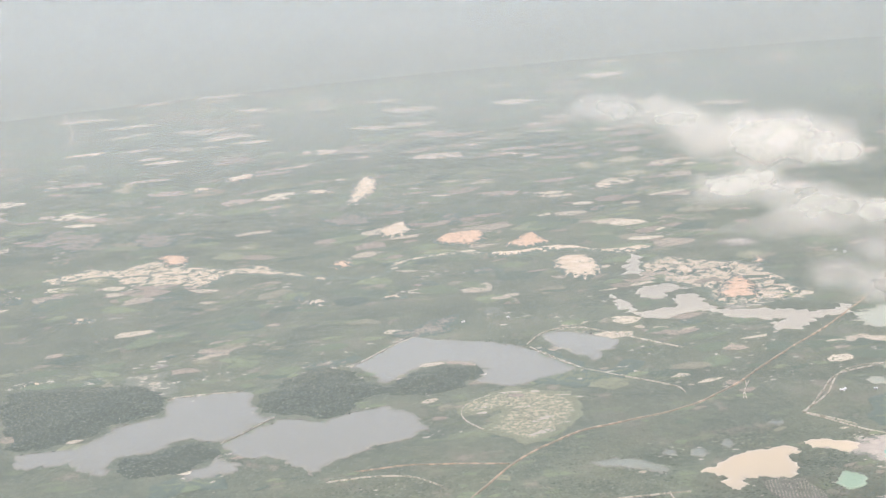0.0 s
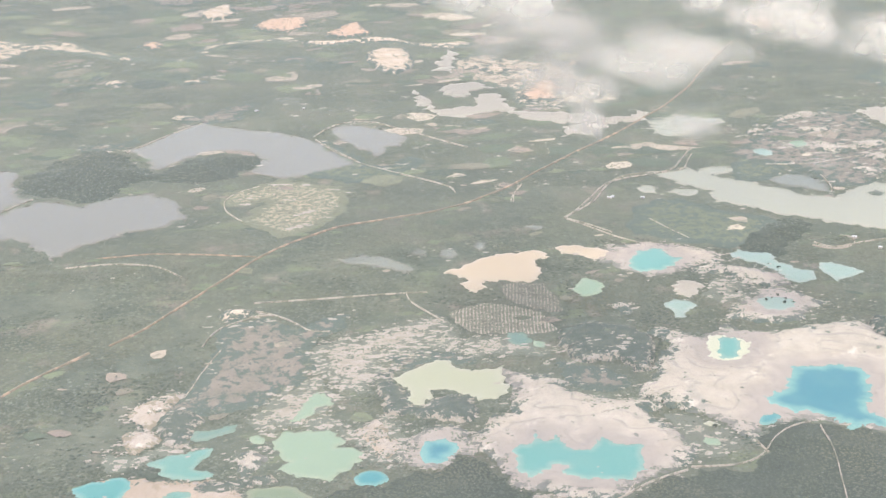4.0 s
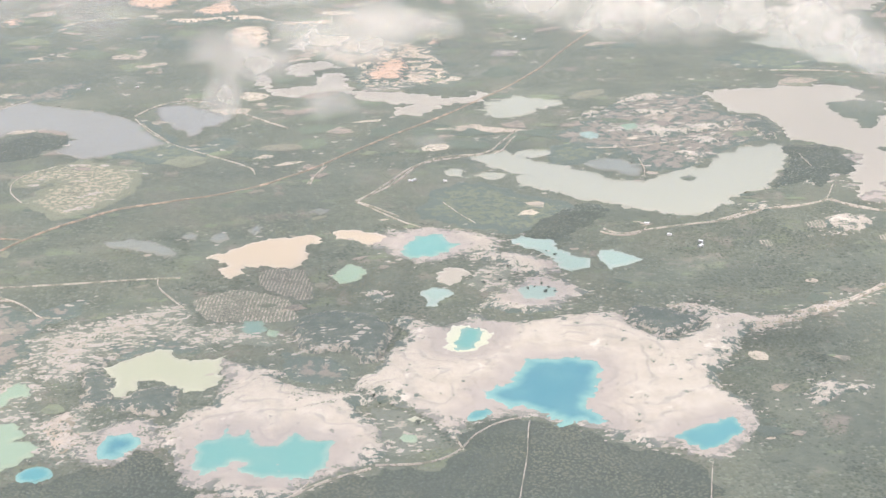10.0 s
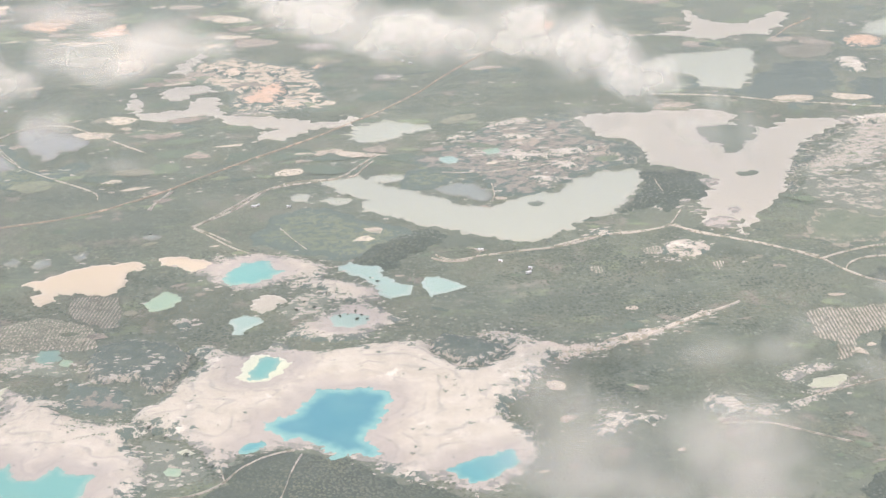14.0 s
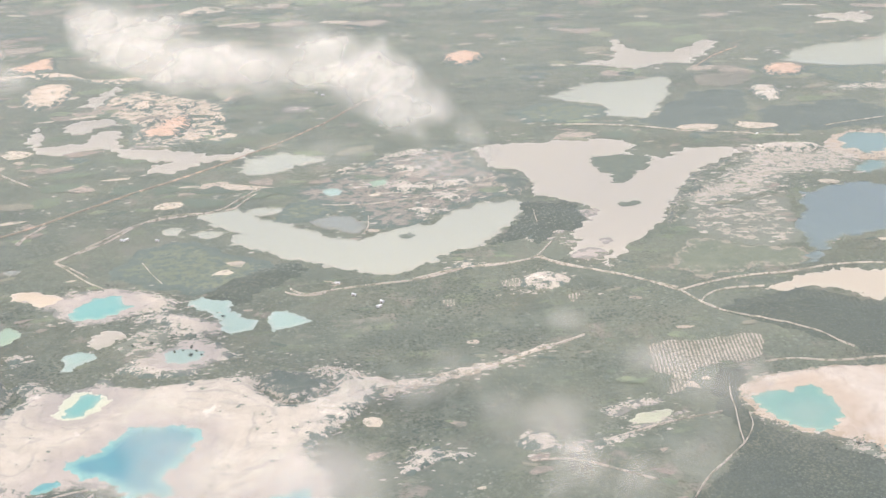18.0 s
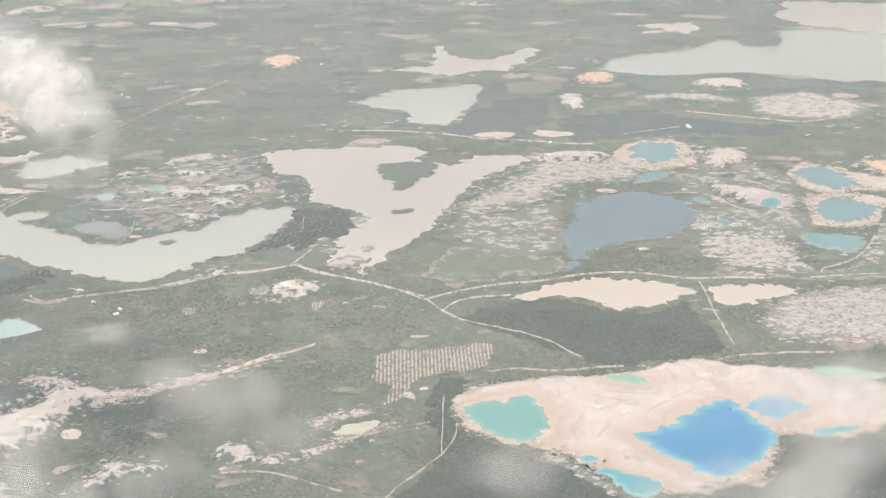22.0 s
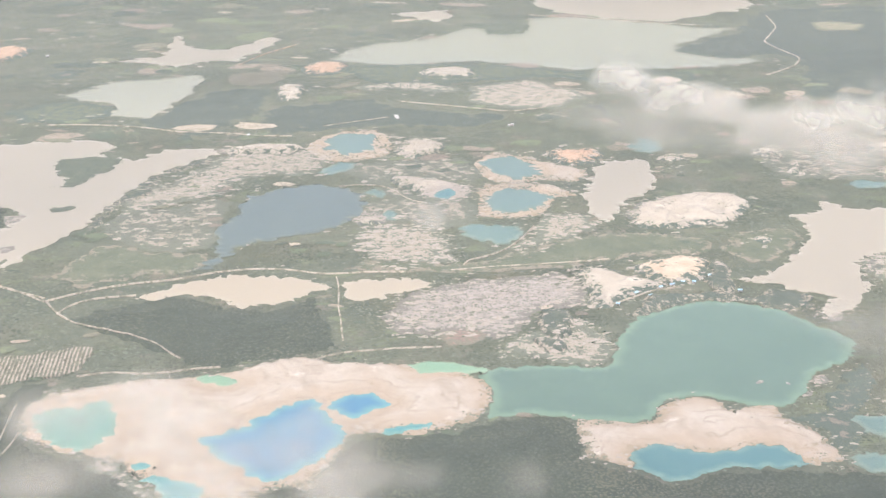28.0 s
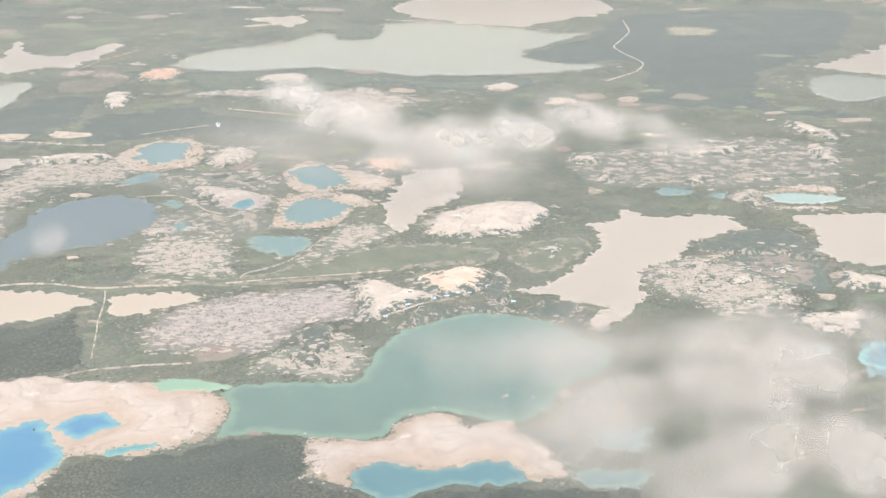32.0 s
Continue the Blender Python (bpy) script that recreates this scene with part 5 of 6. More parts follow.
def build_lands():
    for i, (kind, poly) in enumerate(LANDS):
        far = poly[:, 1].mean() / 900
        span = np.ptp(poly, 0).max()
        v, f = filled(poly, max(3.0 * far, span / 90))
        px, py = v[:, 0].copy(), v[:, 1].copy()
        wet = np.zeros(len(v), bool)
        for _, p, _ in LAKES:
            wet |= inside(px, py, p)
        lo, hi = poly.min(0) - 60, poly.max(0) + 60
        rims = SHORE[((SHORE > lo) & (SHORE < hi)).all(1)]
        d = np.minimum(60.0, near(px, py, rims)) if len(rims) and far < 2.1 else np.full(len(v), 60.0)
        d[wet] = 0
        rim = near(px, py, poly)
        afloat = kind in ("isle", "sand", "tan") and span < 200 and wet.mean() > 0.6
        z = np.empty(len(v))
        for j in range(len(v)):
            up = min(1.0, max(0.0, (d[j] - 3.5 * max(1.0, far)) / 9.0))
            edge = min(1.0, rim[j] / 8.0)
            if afloat:
                z[j] = 0.72 + 0.01 * (i % 8) + min(0.3, 0.1 * rim[j]) if rim[j] > 0.05 else 0.3
                continue
            if kind == "spoil":
                z[j] = 0.02 + 0.012 * (i % 12) if rim[j] > 0.05 else -0.55
                continue
            if kind in ("grass", "scrub", "scrubg", "redscrub", "mottled", "mottledy", "mined", "farwood", "rows", "darkrows", "grit"):
                z[j] = 0.2 + 0.012 * (i % 16) + (0.0 if d[j] < 3 * far else 0.06 * edge * relief(kind, px[j], py[j])) if rim[j] > 0.05 else -0.55
                continue
            if kind == "wood":
                z[j] = min(8.0, 0.22 * rim[j]) - 0.5
                continue
            if kind == "thicket":
                z[j] = 0.18 + edge * 0.5 + up * min(1.0, rim[j] / 3.0) * (0.7 + 0.45 * math.floor(min(d[j], 30) / 7.5) + relief(kind, px[j], py[j])) if rim[j] > 0.05 else -0.55
                continue
            z[j] = 0.18 + 0.012 * (i % 16) + up * edge * (0.7 + 0.45 * math.floor(min(d[j], 30) / 7.5) + relief(kind, px[j], py[j])) if rim[j] > 0.05 else -0.55
        base, label = NAMES[kind]
        me = mesh_of(base, np.stack([px, py, z], 1), f, LAND[kind])
        me.attributes.new("shore", "FLOAT", "POINT").data.foreach_set("value", d.astype(np.float32))
        me.attributes.new("rim", "FLOAT", "POINT").data.foreach_set("value", rim.astype(np.float32))
        tagged(new(base, me), label, base.split("_")[-1], kind="structure")


def build_lakes():
    for i, (tone, poly, lift) in enumerate(LAKES):
        span = np.ptp(poly, 0).max()
        far = poly[:, 1].mean() / 900
        v, f = filled(poly, max(2.5 * far, span / 60))
        rim = near(v[:, 0].copy(), v[:, 1].copy(), poly)
        z = np.where(rim > 0.05, 0.5 + lift + 0.01 * (i % 8), lift - 0.1 + 0.01 * (i % 8))
        mat, label = WATER[tone]
        me = mesh_of("pit_lake", np.stack([v[:, 0], v[:, 1], z], 1), f, mat)
        at = me.attributes.new("shore", "FLOAT", "POINT")
        at.data.foreach_set("value", rim.astype(np.float32))
        tagged(new("reservoir" if tone in ("grey", "pale", "jade", "silt", "greyblue") else "pit_lake", me), label, "lake", kind="structure")


def rise(x, y):
    """Height of the wooded rises at places of the plan."""
    up = np.zeros(len(x))
    for kind, p in LANDS:
        if kind == "wood":
            m = np.where(inside(x, y, p))[0]
            if len(m):
                up[m] = np.maximum(up[m], np.minimum(8.0, 0.22 * near(x[m], y[m], p)) - 0.5)
    return up


def build_roads():
    for i, (kind, width, p) in enumerate(ROADS):
        pts = []
        for a, b in zip(p[:-1], p[1:]):
            m = max(2, int(np.hypot(*(b - a)) / 6))
            pts += [a + (b - a) * j / m for j in range(m)]
        pts.append(p[-1])
        pts = np.array(pts)
        for _ in range(6):
            pts[1:-1] = 0.5 * pts[1:-1] + 0.25 * (pts[:-2] + pts[2:])
        for j, (x, y) in enumerate(pts):
            pts[j] += (1.0 * fractal(x, y, 40, 2), 1.0 * fractal(x + 300, y, 40, 2))
        t = np.gradient(pts, axis=0)
        t /= np.hypot(t[:, 0], t[:, 1])[:, None] + 1e-9
        side = np.stack([-t[:, 1], t[:, 0]], 1)
        verts, faces = [], []
        up = rise(pts[:, 0].copy(), pts[:, 1].copy())
        for j, (q, s) in enumerate(zip(pts, side)):
            w = width * 0.205 * (1 + 0.5 * fractal(q[0], q[1], 12, 2)) * (0.8 + 0.3 * q[1] / 1000)
            for k, z in ((-1.35, -0.5), (-1, 0.85), (0, 0.95), (1, 0.85), (1.35, -0.5)):
                verts.append((*(q + s * w * k), z + 0.01 * (i % 9) + up[j]))
            if j:
                o = 5 * j
                faces += [(o - 5 + k, o - 4 + k, o + 1 + k, o + k) for k in range(4)]
        me = mesh_of("dirt_road", verts, faces, ROAD[kind])
        tagged(new("dirt_road", me), "orange laterite road across the plain" if kind == "laterite" else "narrow pale dirt track", "road", kind="structure")


build_lands()
build_lakes()
build_roads()


# ---- trees ----
def octa():
    v = np.array([(1, 0, 0), (0.3, 0.95, 0.1), (-0.8, 0.6, 0), (-0.8, -0.6, 0.1), (0.3, -0.95, 0), (0, 0, 0.9)])
    return v, [(0, 1, 5), (1, 2, 5), (2, 3, 5), (3, 4, 5), (4, 0, 5)]


def crowns(name, x, y, z, r, tall, material, template, label, seed):
    """Many tree crowns and bushes as one mesh: each a lump of its own, jagged and of its own size."""
    rng = np.random.RandomState(seed)
    v, f = template
    k, n = len(v), len(x)
    a = rng.uniform(0, 6.283, n)
    c, s = np.cos(a)[:, None], np.sin(a)[:, None]
    jit = rng.uniform(0.62, 1.28, (n, k))
    vx = (v[None, :, 0] * c - v[None, :, 1] * s) * jit * r[:, None] + x[:, None]
    vy = (v[None, :, 0] * s + v[None, :, 1] * c) * jit * r[:, None] + y[:, None]
    vz = v[None, :, 2] * jit * r[:, None] * 0.34 + (r * tall + z)[:, None]
    co = np.stack([vx, vy, vz], -1).reshape(-1, 3).astype(np.float32)
    fa = (np.array(f)[None] + (np.arange(n) * k)[:, None, None]).reshape(-1, 3).astype(np.int32)
    me = bpy.data.meshes.new(name)
    me.vertices.add(len(co))
    me.vertices.foreach_set("co", co.ravel())
    me.loops.add(fa.size)
    me.loops.foreach_set("vertex_index", fa.ravel())
    me.polygons.add(len(fa))
    me.polygons.foreach_set("loop_start", np.arange(0, fa.size, 3, dtype=np.int32))
    me.polygons.foreach_set("loop_total", np.full(len(fa), 3, np.int32))
    me.polygons.foreach_set("use_smooth", np.ones(len(fa), bool))
    me.materials.append(material)
    me.update(calc_edges=True)
    me.validate()
    return tagged(new(name, me), label, "trees", kind="stuff")


def cheap_noise(x, y, size, seed):
    """Smooth random field for thousands of places at once."""
    rng = np.random.RandomState(seed)
    v = np.zeros_like(x)
    a = 1.0
    for k in range(4):
        for _ in range(5):
            w = rng.uniform(0, 6.283)
            v += a * np.sin((x * np.cos(w) + y * np.sin(w)) * 6.283 / size * rng.uniform(0.7, 1.4) + rng.uniform(0, 6.283)) / 3
        size, a = size * 0.5, a * 0.65
    return v


THIN = {"sand": 0.004, "tan": 0.0, "soil": 0.02, "mottled": 0.12, "spoil": 0.16, "mottledy": 0.10, "scrub": 0.05, "redscrub": 0.1, "mined": 0.1, "farwood": 0.2, "scrubg": 0.16, "grass": 0.05, "grit": 0.06, "rows": 0.0, "darkrows": 0.0, "isle": 1.0, "wood": 1.0, "thicket": 0.75, "warmsand": 0.003}


def scatter(x0, x1, y0, y1, spacing, seed):
    gx, gy = np.meshgrid(np.arange(x0, x1, spacing), np.arange(y0, y1, spacing))
    rng = np.random.RandomState(seed)
    x = (gx + rng.uniform(-0.6, 0.6, gx.shape) * spacing).ravel()
    y = (gy + rng.uniform(-0.6, 0.6, gy.shape) * spacing).ravel()
    # only what the flight ever sees
    m = (x > -570 - 0.31 * y) & (x < 600 + 0.80 * y)
    x, y = x[m], y[m]
    dens = np.clip(1.05 + 1.2 * cheap_noise(x, y, 130, 5), 0.15, 1.0)
    held = [(kind, p, np.where(inside(x, y, p))[0]) for kind, p in LANDS]
    held = [h for h in held if len(h[2])]
    for kind, p, m in held:
        dens[m] = THIN[kind]
        if kind in ("sand", "warmsand") and y0 < 1400:
            if len(m):
                dens[m[near(x[m], y[m], p) < 9]] = 0.16
    # scrub stands in clumps on the spoil and along the edges of the sand
    clump = cheap_noise(x, y, 34, 21)
    for kind, p, m in held:
        if kind in ("mottled", "spoil", "grit", "scrubg", "scrub") and y0 < 1500:
            dens[m[clump[m] > 0.55]] = 0.85
        if kind in ("sand", "warmsand", "tan") and y0 < 1400:
            m = m[clump[m] > 0.75]
            if len(m):
                dens[m[near(x[m], y[m], p) < 16]] = 0.8
    for kind, p, m in held:
        if kind in ("wood", "thicket"):
            dens[m] = THIN[kind]
    isle = np.zeros(x.shape, bool)
    for kind, p, m in held:
        if kind == "isle":
            isle[m] = True
    for _, p, _ in LAKES:
        dens[inside(x, y, p) & ~isle] = 0
    for _, w, p in ROADS:
        q = np.vstack([a + (b - a) * u for a, b in zip(p[:-1], p[1:]) for u in np.linspace(0, 1, max(2, int(np.hypot(*(b - a)) / 2.5)))[:, None]])
        lo, hi = q.min(0) - 8, q.max(0) + 8
        m = np.where((x > lo[0]) & (x < hi[0]) & (y > lo[1]) & (y < hi[1]))[0]
        if len(m):
            dens[m[near(x[m], y[m], q) < w * 0.7 + 1.0]] = 0
    high, wood = np.zeros(x.shape), np.zeros(x.shape, bool)
    for kind, p, m in held:
        if kind == "wood":
            m = m[dens[m] > 0.5]
            if len(m):
                high[m] = np.maximum(high[m], np.minimum(8.0, 0.22 * near(x[m], y[m], p)) - 0.4)
                wood[m] = True
    high[isle] = np.maximum(high[isle], 0.7)
    keep = rng.uniform(size=x.shape) < dens
    return x[keep], y[keep], high[keep], wood[keep], rng


LEAF = [mat_leaf("dark_forest_leaves", (0.06, 0.072, 0.06), 0.16), mat_leaf("scrub_leaves", (0.094, 0.108, 0.086), 0.22)]
# Lighter leaf colour for far crowns, painting out the shade on their sides.
LEAF.append(mat_leaf("brightened_far_leaves", (0.094, 0.109, 0.088), 0.2))
TUFT = octa()
for n, (x0, x1, y0, y1, gap, ra, rb, form) in enumerate([
        (-900, 1400, 560, 830, 2.3, 0.8, 1.6, TUFT), (-1000, 1500, 830, 1050, 3.0, 0.9, 1.8, TUFT),
        (-1200, 1800, 1050, 1500, 4.0, 1.0, 1.9, TUFT), (-1500, 2100, 1500, 2200, 6.6, 1.4, 2.6, TUFT), (-2300, 2900, 2200, 4300, 20.0, 4.0, 8.0, TUFT)]):
    x, y, z, wood, rng = scatter(x0, x1, y0, y1, gap, 40 + n)
    r = rng.uniform(ra, rb, len(x)) * rng.uniform(0.7, 1.2, len(x))
    r[wood] *= 0.8
    pick = (cheap_noise(x, y, 220, 9) + rng.normal(0, 0.4, len(x))) > 0.3
    pick |= wood
    for k, name, label in ((0, "forest", "dense dark green forest crowns"), (1, "scrub_trees", "low olive-green trees and bushes")):
        m = pick if k == 0 else ~pick
        if n == 4:
            crowns(name, x[m], y[m], z[m], r[m], 0.05, LEAF[2], form, label, 7 * n + k)
        else:
            crowns(name, x[m], y[m], z[m], r[m], 0.0, LEAF[k if n < 2 else 2], form, label, 7 * n + k)


# ---- loose sand and bushes along every ragged edge ----
def height_of_land():
    from mathutils import bvhtree
    verts, faces = [], []
    for ob in scene.objects:
        if ob.type == "MESH" and ob.name.split(".")[0] in ("sand_flat", "thicket", "spoil_field", "bare_field", "dry_field", "scrub_field", "grass_field", "plantation_field", "pit_lake", "reservoir"):
            o = len(verts)
            verts += [v.co[:] for v in ob.data.vertices]
            faces += [[o + k for k in p.vertices] for p in ob.data.polygons]
    return bvhtree.BVHTree.FromPolygons(verts, faces)


def fringe():
    rng = random.Random(5)
    tree_of = height_of_land()

    def height(x, y):
        hit = tree_of.ray_cast(Vector((x, y, 60)), Vector((0, 0, -1)))[0]
        return hit.z if hit else -0.3

    spots, bush = [], []
    for kind, p in LANDS:
        span, far = np.ptp(p, 0).max(), p[:, 1].mean() / 900
        if p[:, 1].mean() > 1500 or span < 8:
            continue
        if kind in ("sand", "warmsand", "mottled", "tan", "soil", "grit", "scrub"):
            loop = np.hypot(*np.diff(p, axis=0).T).sum()
            gap = (4.0 if kind != "scrub" else 16.0) * far
            for _ in range(int(loop / gap)):
                q = p[rng.randrange(len(p))]
                w = rng.gauss(0, 5.5) * far, rng.gauss(0, 5.5) * far
                spots.append((q[0] + w[0], q[1] + w[1], rng.uniform(0.7, 2.8) * rng.uniform(0.5, 1.2) * far))
            for _ in range(int(loop / (9.0 * far))):
                q = p[rng.randrange(len(p))]
                bush.append((q[0] + rng.gauss(0, 4) * far, q[1] + rng.gauss(0, 4) * far, rng.uniform(1.2, 4.0) * far, far))
        if kind in ("mottled", "spoil", "grit", "mottledy"):
            area = np.ptp(p[:, 0]) * np.ptp(p[:, 1]) * 0.6
            count = int(min(260, area / (60 * far * far)) * (1 if kind in ("mottled", "grit") else 0.35))
            tries = np.array([(rng.uniform(p[:, 0].min(), p[:, 0].max()), rng.uniform(p[:, 1].min(), p[:, 1].max())) for _ in range(count)]).reshape(-1, 2)
            for x, y in tries[inside(tries[:, 0], tries[:, 1], p)]:
                spots.append((x, y, rng.uniform(0.8, 3.6) * far))
                if rng.random() < 0.6:
                    bush.append((x + rng.gauss(0, 6), y + rng.gauss(0, 6), rng.uniform(1.5, 5.0) * far, far))
    for tone, p, _ in LAKES:
        far = p[:, 1].mean() / 900
        if tone in ("silt", "pale", "grey", "bluegrey", "deepblue", "steel", "sea", "ochre2", "lime", "celadon") and far < 1.9:
            loop = np.hypot(*np.diff(p, axis=0).T).sum()
            for _ in range(int(loop / (15 * far))):
                q = p[rng.randrange(len(p))]
                for _ in range(2):
                    bush.append((q[0] + rng.gauss(0, 3) * far, q[1] + rng.gauss(0, 3) * far, rng.uniform(1.0, 3.2) * far, far))
                if rng.random() < 0.25:
                    spots.append((q[0] + rng.gauss(0, 4) * far, q[1] + rng.gauss(0, 4) * far, rng.uniform(0.7, 2.4) * far))
    # cleared plots in loose groups all over the plain
    for n in range(420):
        y = 640 + 900 * rng.random() ** 1.3 if n < 110 else 1250 + 2600 * rng.random() ** 1.3
        x = rng.uniform(-560 - 0.3 * y, 580 + 0.78 * y)
        for _ in range(rng.randrange(3, 9)):
            far = y / 900 if n < 110 else y / 700
            spots.append((x + rng.gauss(0, 14) * far, y + rng.gauss(0, 7) * far, rng.uniform(0.5, 1.6) * far))
    pools = [p for _, p, _ in LAKES]
    wet = np.zeros(len(spots), bool)
    sx, sy = np.array([a[0] for a in spots]), np.array([a[1] for a in spots])
    for p in pools:
        wet |= inside(sx, sy, p)
    verts, faces = [], []
    for (x, y, size), w in zip(spots, wet):
        if w and (rng.random() < 0.96 or size > 3):
            continue
        o = len(verts)
        verts.append((x, y, height(x, y) + 0.35))
        turn, flat, k = rng.uniform(-0.4, 0.4), rng.uniform(0.45, 1.1), 9
        for n in range(k):
            a, q = 6.2832 * n / k, size * rng.uniform(0.45, 1.4)
            u, v = 1.5 * q * math.cos(a), flat * q * math.sin(a)
            px, py = x + u * math.cos(turn) - v * math.sin(turn), y + u * math.sin(turn) + v * math.cos(turn)
            verts.append((px, py, height(px, py) + 0.12))
            faces.append((o, o + 1 + n, o + 1 + (n + 1) % k))
    me = mesh_of("loose_sand", verts, faces, LAND["fragment"])
    tagged(new("loose_sand", me), "scattered scraps of bare pale sand", "sand", kind="stuff")
    xs, ys, zs, rs = [], [], [], []
    for x, y, size, far in bush:
        turn = rng.uniform(-0.5, 0.5)
        for _ in range(int(rng.uniform(5, 13))):
            u, v = rng.gauss(0, size * 1.2), rng.gauss(0, size * 0.55)
            px, py = x + u * math.cos(turn) - v * math.sin(turn), y + u * math.sin(turn) + v * math.cos(turn)
            xs.append(px), ys.append(py), rs.append(rng.uniform(0.55, 1.3) * far ** 0.8)
    xs, ys, rs = np.array(xs), np.array(ys), np.array(rs)
    wet = np.zeros(len(xs), bool)
    for p in pools:
        wet |= inside(xs, ys, p)
    xs, ys, rs = xs[~wet], ys[~wet], rs[~wet]
    zs = np.array([height(a, b) for a, b in zip(xs, ys)])
    crowns("bushes", xs, ys, zs, rs, 0.06, LEAF[1], TUFT, "dark green bushes on the edges of the sand", 71)


fringe()


def plots():
    """Small fields strewn over the whole plain, as a patchwork too fine to count."""
    rng = random.Random(23)
    spots = []
    for n in range(1500):
        y = 620 + 700 * rng.random() if n < 330 else 1250 + 3350 * rng.random() ** 1.35
        x = rng.uniform(-560 - 0.31 * y, 600 + 0.8 * y)
        if y > 1250 and x > 0.06 * y and rng.random() < 0.6:
            continue
        for _ in range(rng.randrange(1, 5)):
            k = (y / 1000) ** (1.15 if y > 1000 else 0.6)
            spots.append((x + rng.gauss(0, 22) * k, y + rng.gauss(0, 16) * k, rng.uniform(2.0, 7.5) * k * (1.0 if y < 1250 else 1.7)))
    sx, sy = np.array([a[0] for a in spots]), np.array([a[1] for a in spots])
    bad = np.zeros(len(spots), bool)
    for p in [p for _, p, _ in LAKES] + [p for k, p in LANDS if k in ("wood", "sand", "warmsand", "isle")]:
        bad |= inside(sx, sy, p)
    verts, faces = [], []
    for n, ((x, y, size), b) in enumerate(zip(spots, bad)):
        if b or y > 4550:
            continue
        o, k = len(verts), 8
        z = 0.12 + 0.011 * (n % 23)
        verts.append((x, y, z + 0.05))
        turn, flat = rng.uniform(-0.6, 0.6), rng.uniform(0.4, 1.2)
        for m in range(k):
            a, q = 6.2832 * m / k, size * rng.uniform(0.6, 1.3)
            u, v = 1.4 * q * math.cos(a), flat * q * math.sin(a)
            verts.append((x + u * math.cos(turn) - v * math.sin(turn), y + u * math.sin(turn) + v * math.cos(turn), z))
            faces.append((o, o + 1 + m, o + 1 + (m + 1) % k))
    me = mesh_of("field_plots", verts, faces, mat_plots())
    tagged(new("field_plots", me), "patchwork of small green and fallow fields", "fields", kind="stuff")


plots()


# ---- young palms in their planted rows ----
PALM = mat_leaf("young_palm_leaves", (0.10, 0.108, 0.085), 0.2)
for kind, p in LANDS:
    if kind in ("rows", "darkrows"):
        turn = radians(8 if kind == "rows" else 10)
        lo, hi = p.min(0) - 30, p.max(0) + 30
        rng = np.random.RandomState(int(abs(lo[0])) % 999)
        u, v = np.meshgrid(np.arange(-400, 400) * 2.7, np.arange(-700, 700) * 1.7)
        u, v = u.ravel() + rng.normal(0, 0.25, u.size), v.ravel() + rng.normal(0, 0.3, u.size)
        cx, cy = p.mean(0)
        x, y = cx + u * math.cos(turn) + v * math.sin(turn), cy - u * math.sin(turn) + v * math.cos(turn)
        m = inside(x, y, p) & (rng.uniform(size=x.shape) < 0.8)
        if m.any():
            x, y = x[m], y[m]
            crowns("young_palms", x, y, np.full(len(x), 0.5), rng.uniform(0.6, 1.15, len(x)), 0.3, PALM, TUFT, "rows of young palms on pale ground", 90)


# ---- distance: glowing wall with haze and far fields painted in ----
def backdrop():
    n = Nodes("glowing_distance", 1.0, 0.0)
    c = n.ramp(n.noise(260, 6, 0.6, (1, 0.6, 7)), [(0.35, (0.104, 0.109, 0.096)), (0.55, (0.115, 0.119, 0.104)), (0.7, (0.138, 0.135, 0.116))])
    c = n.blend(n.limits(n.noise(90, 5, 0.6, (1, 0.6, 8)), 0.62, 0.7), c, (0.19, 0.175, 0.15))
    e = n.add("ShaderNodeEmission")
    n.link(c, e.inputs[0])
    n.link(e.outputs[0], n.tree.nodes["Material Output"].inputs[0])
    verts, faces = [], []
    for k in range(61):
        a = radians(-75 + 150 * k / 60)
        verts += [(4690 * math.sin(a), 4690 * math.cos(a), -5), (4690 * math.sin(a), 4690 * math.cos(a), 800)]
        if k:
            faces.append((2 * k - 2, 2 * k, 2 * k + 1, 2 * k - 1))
    tagged(new("backdrop", mesh_of("backdrop", verts, faces, n.mat)), "glowing backdrop wall painted as pale hazy distance", "backdrop", kind="structure")


backdrop()


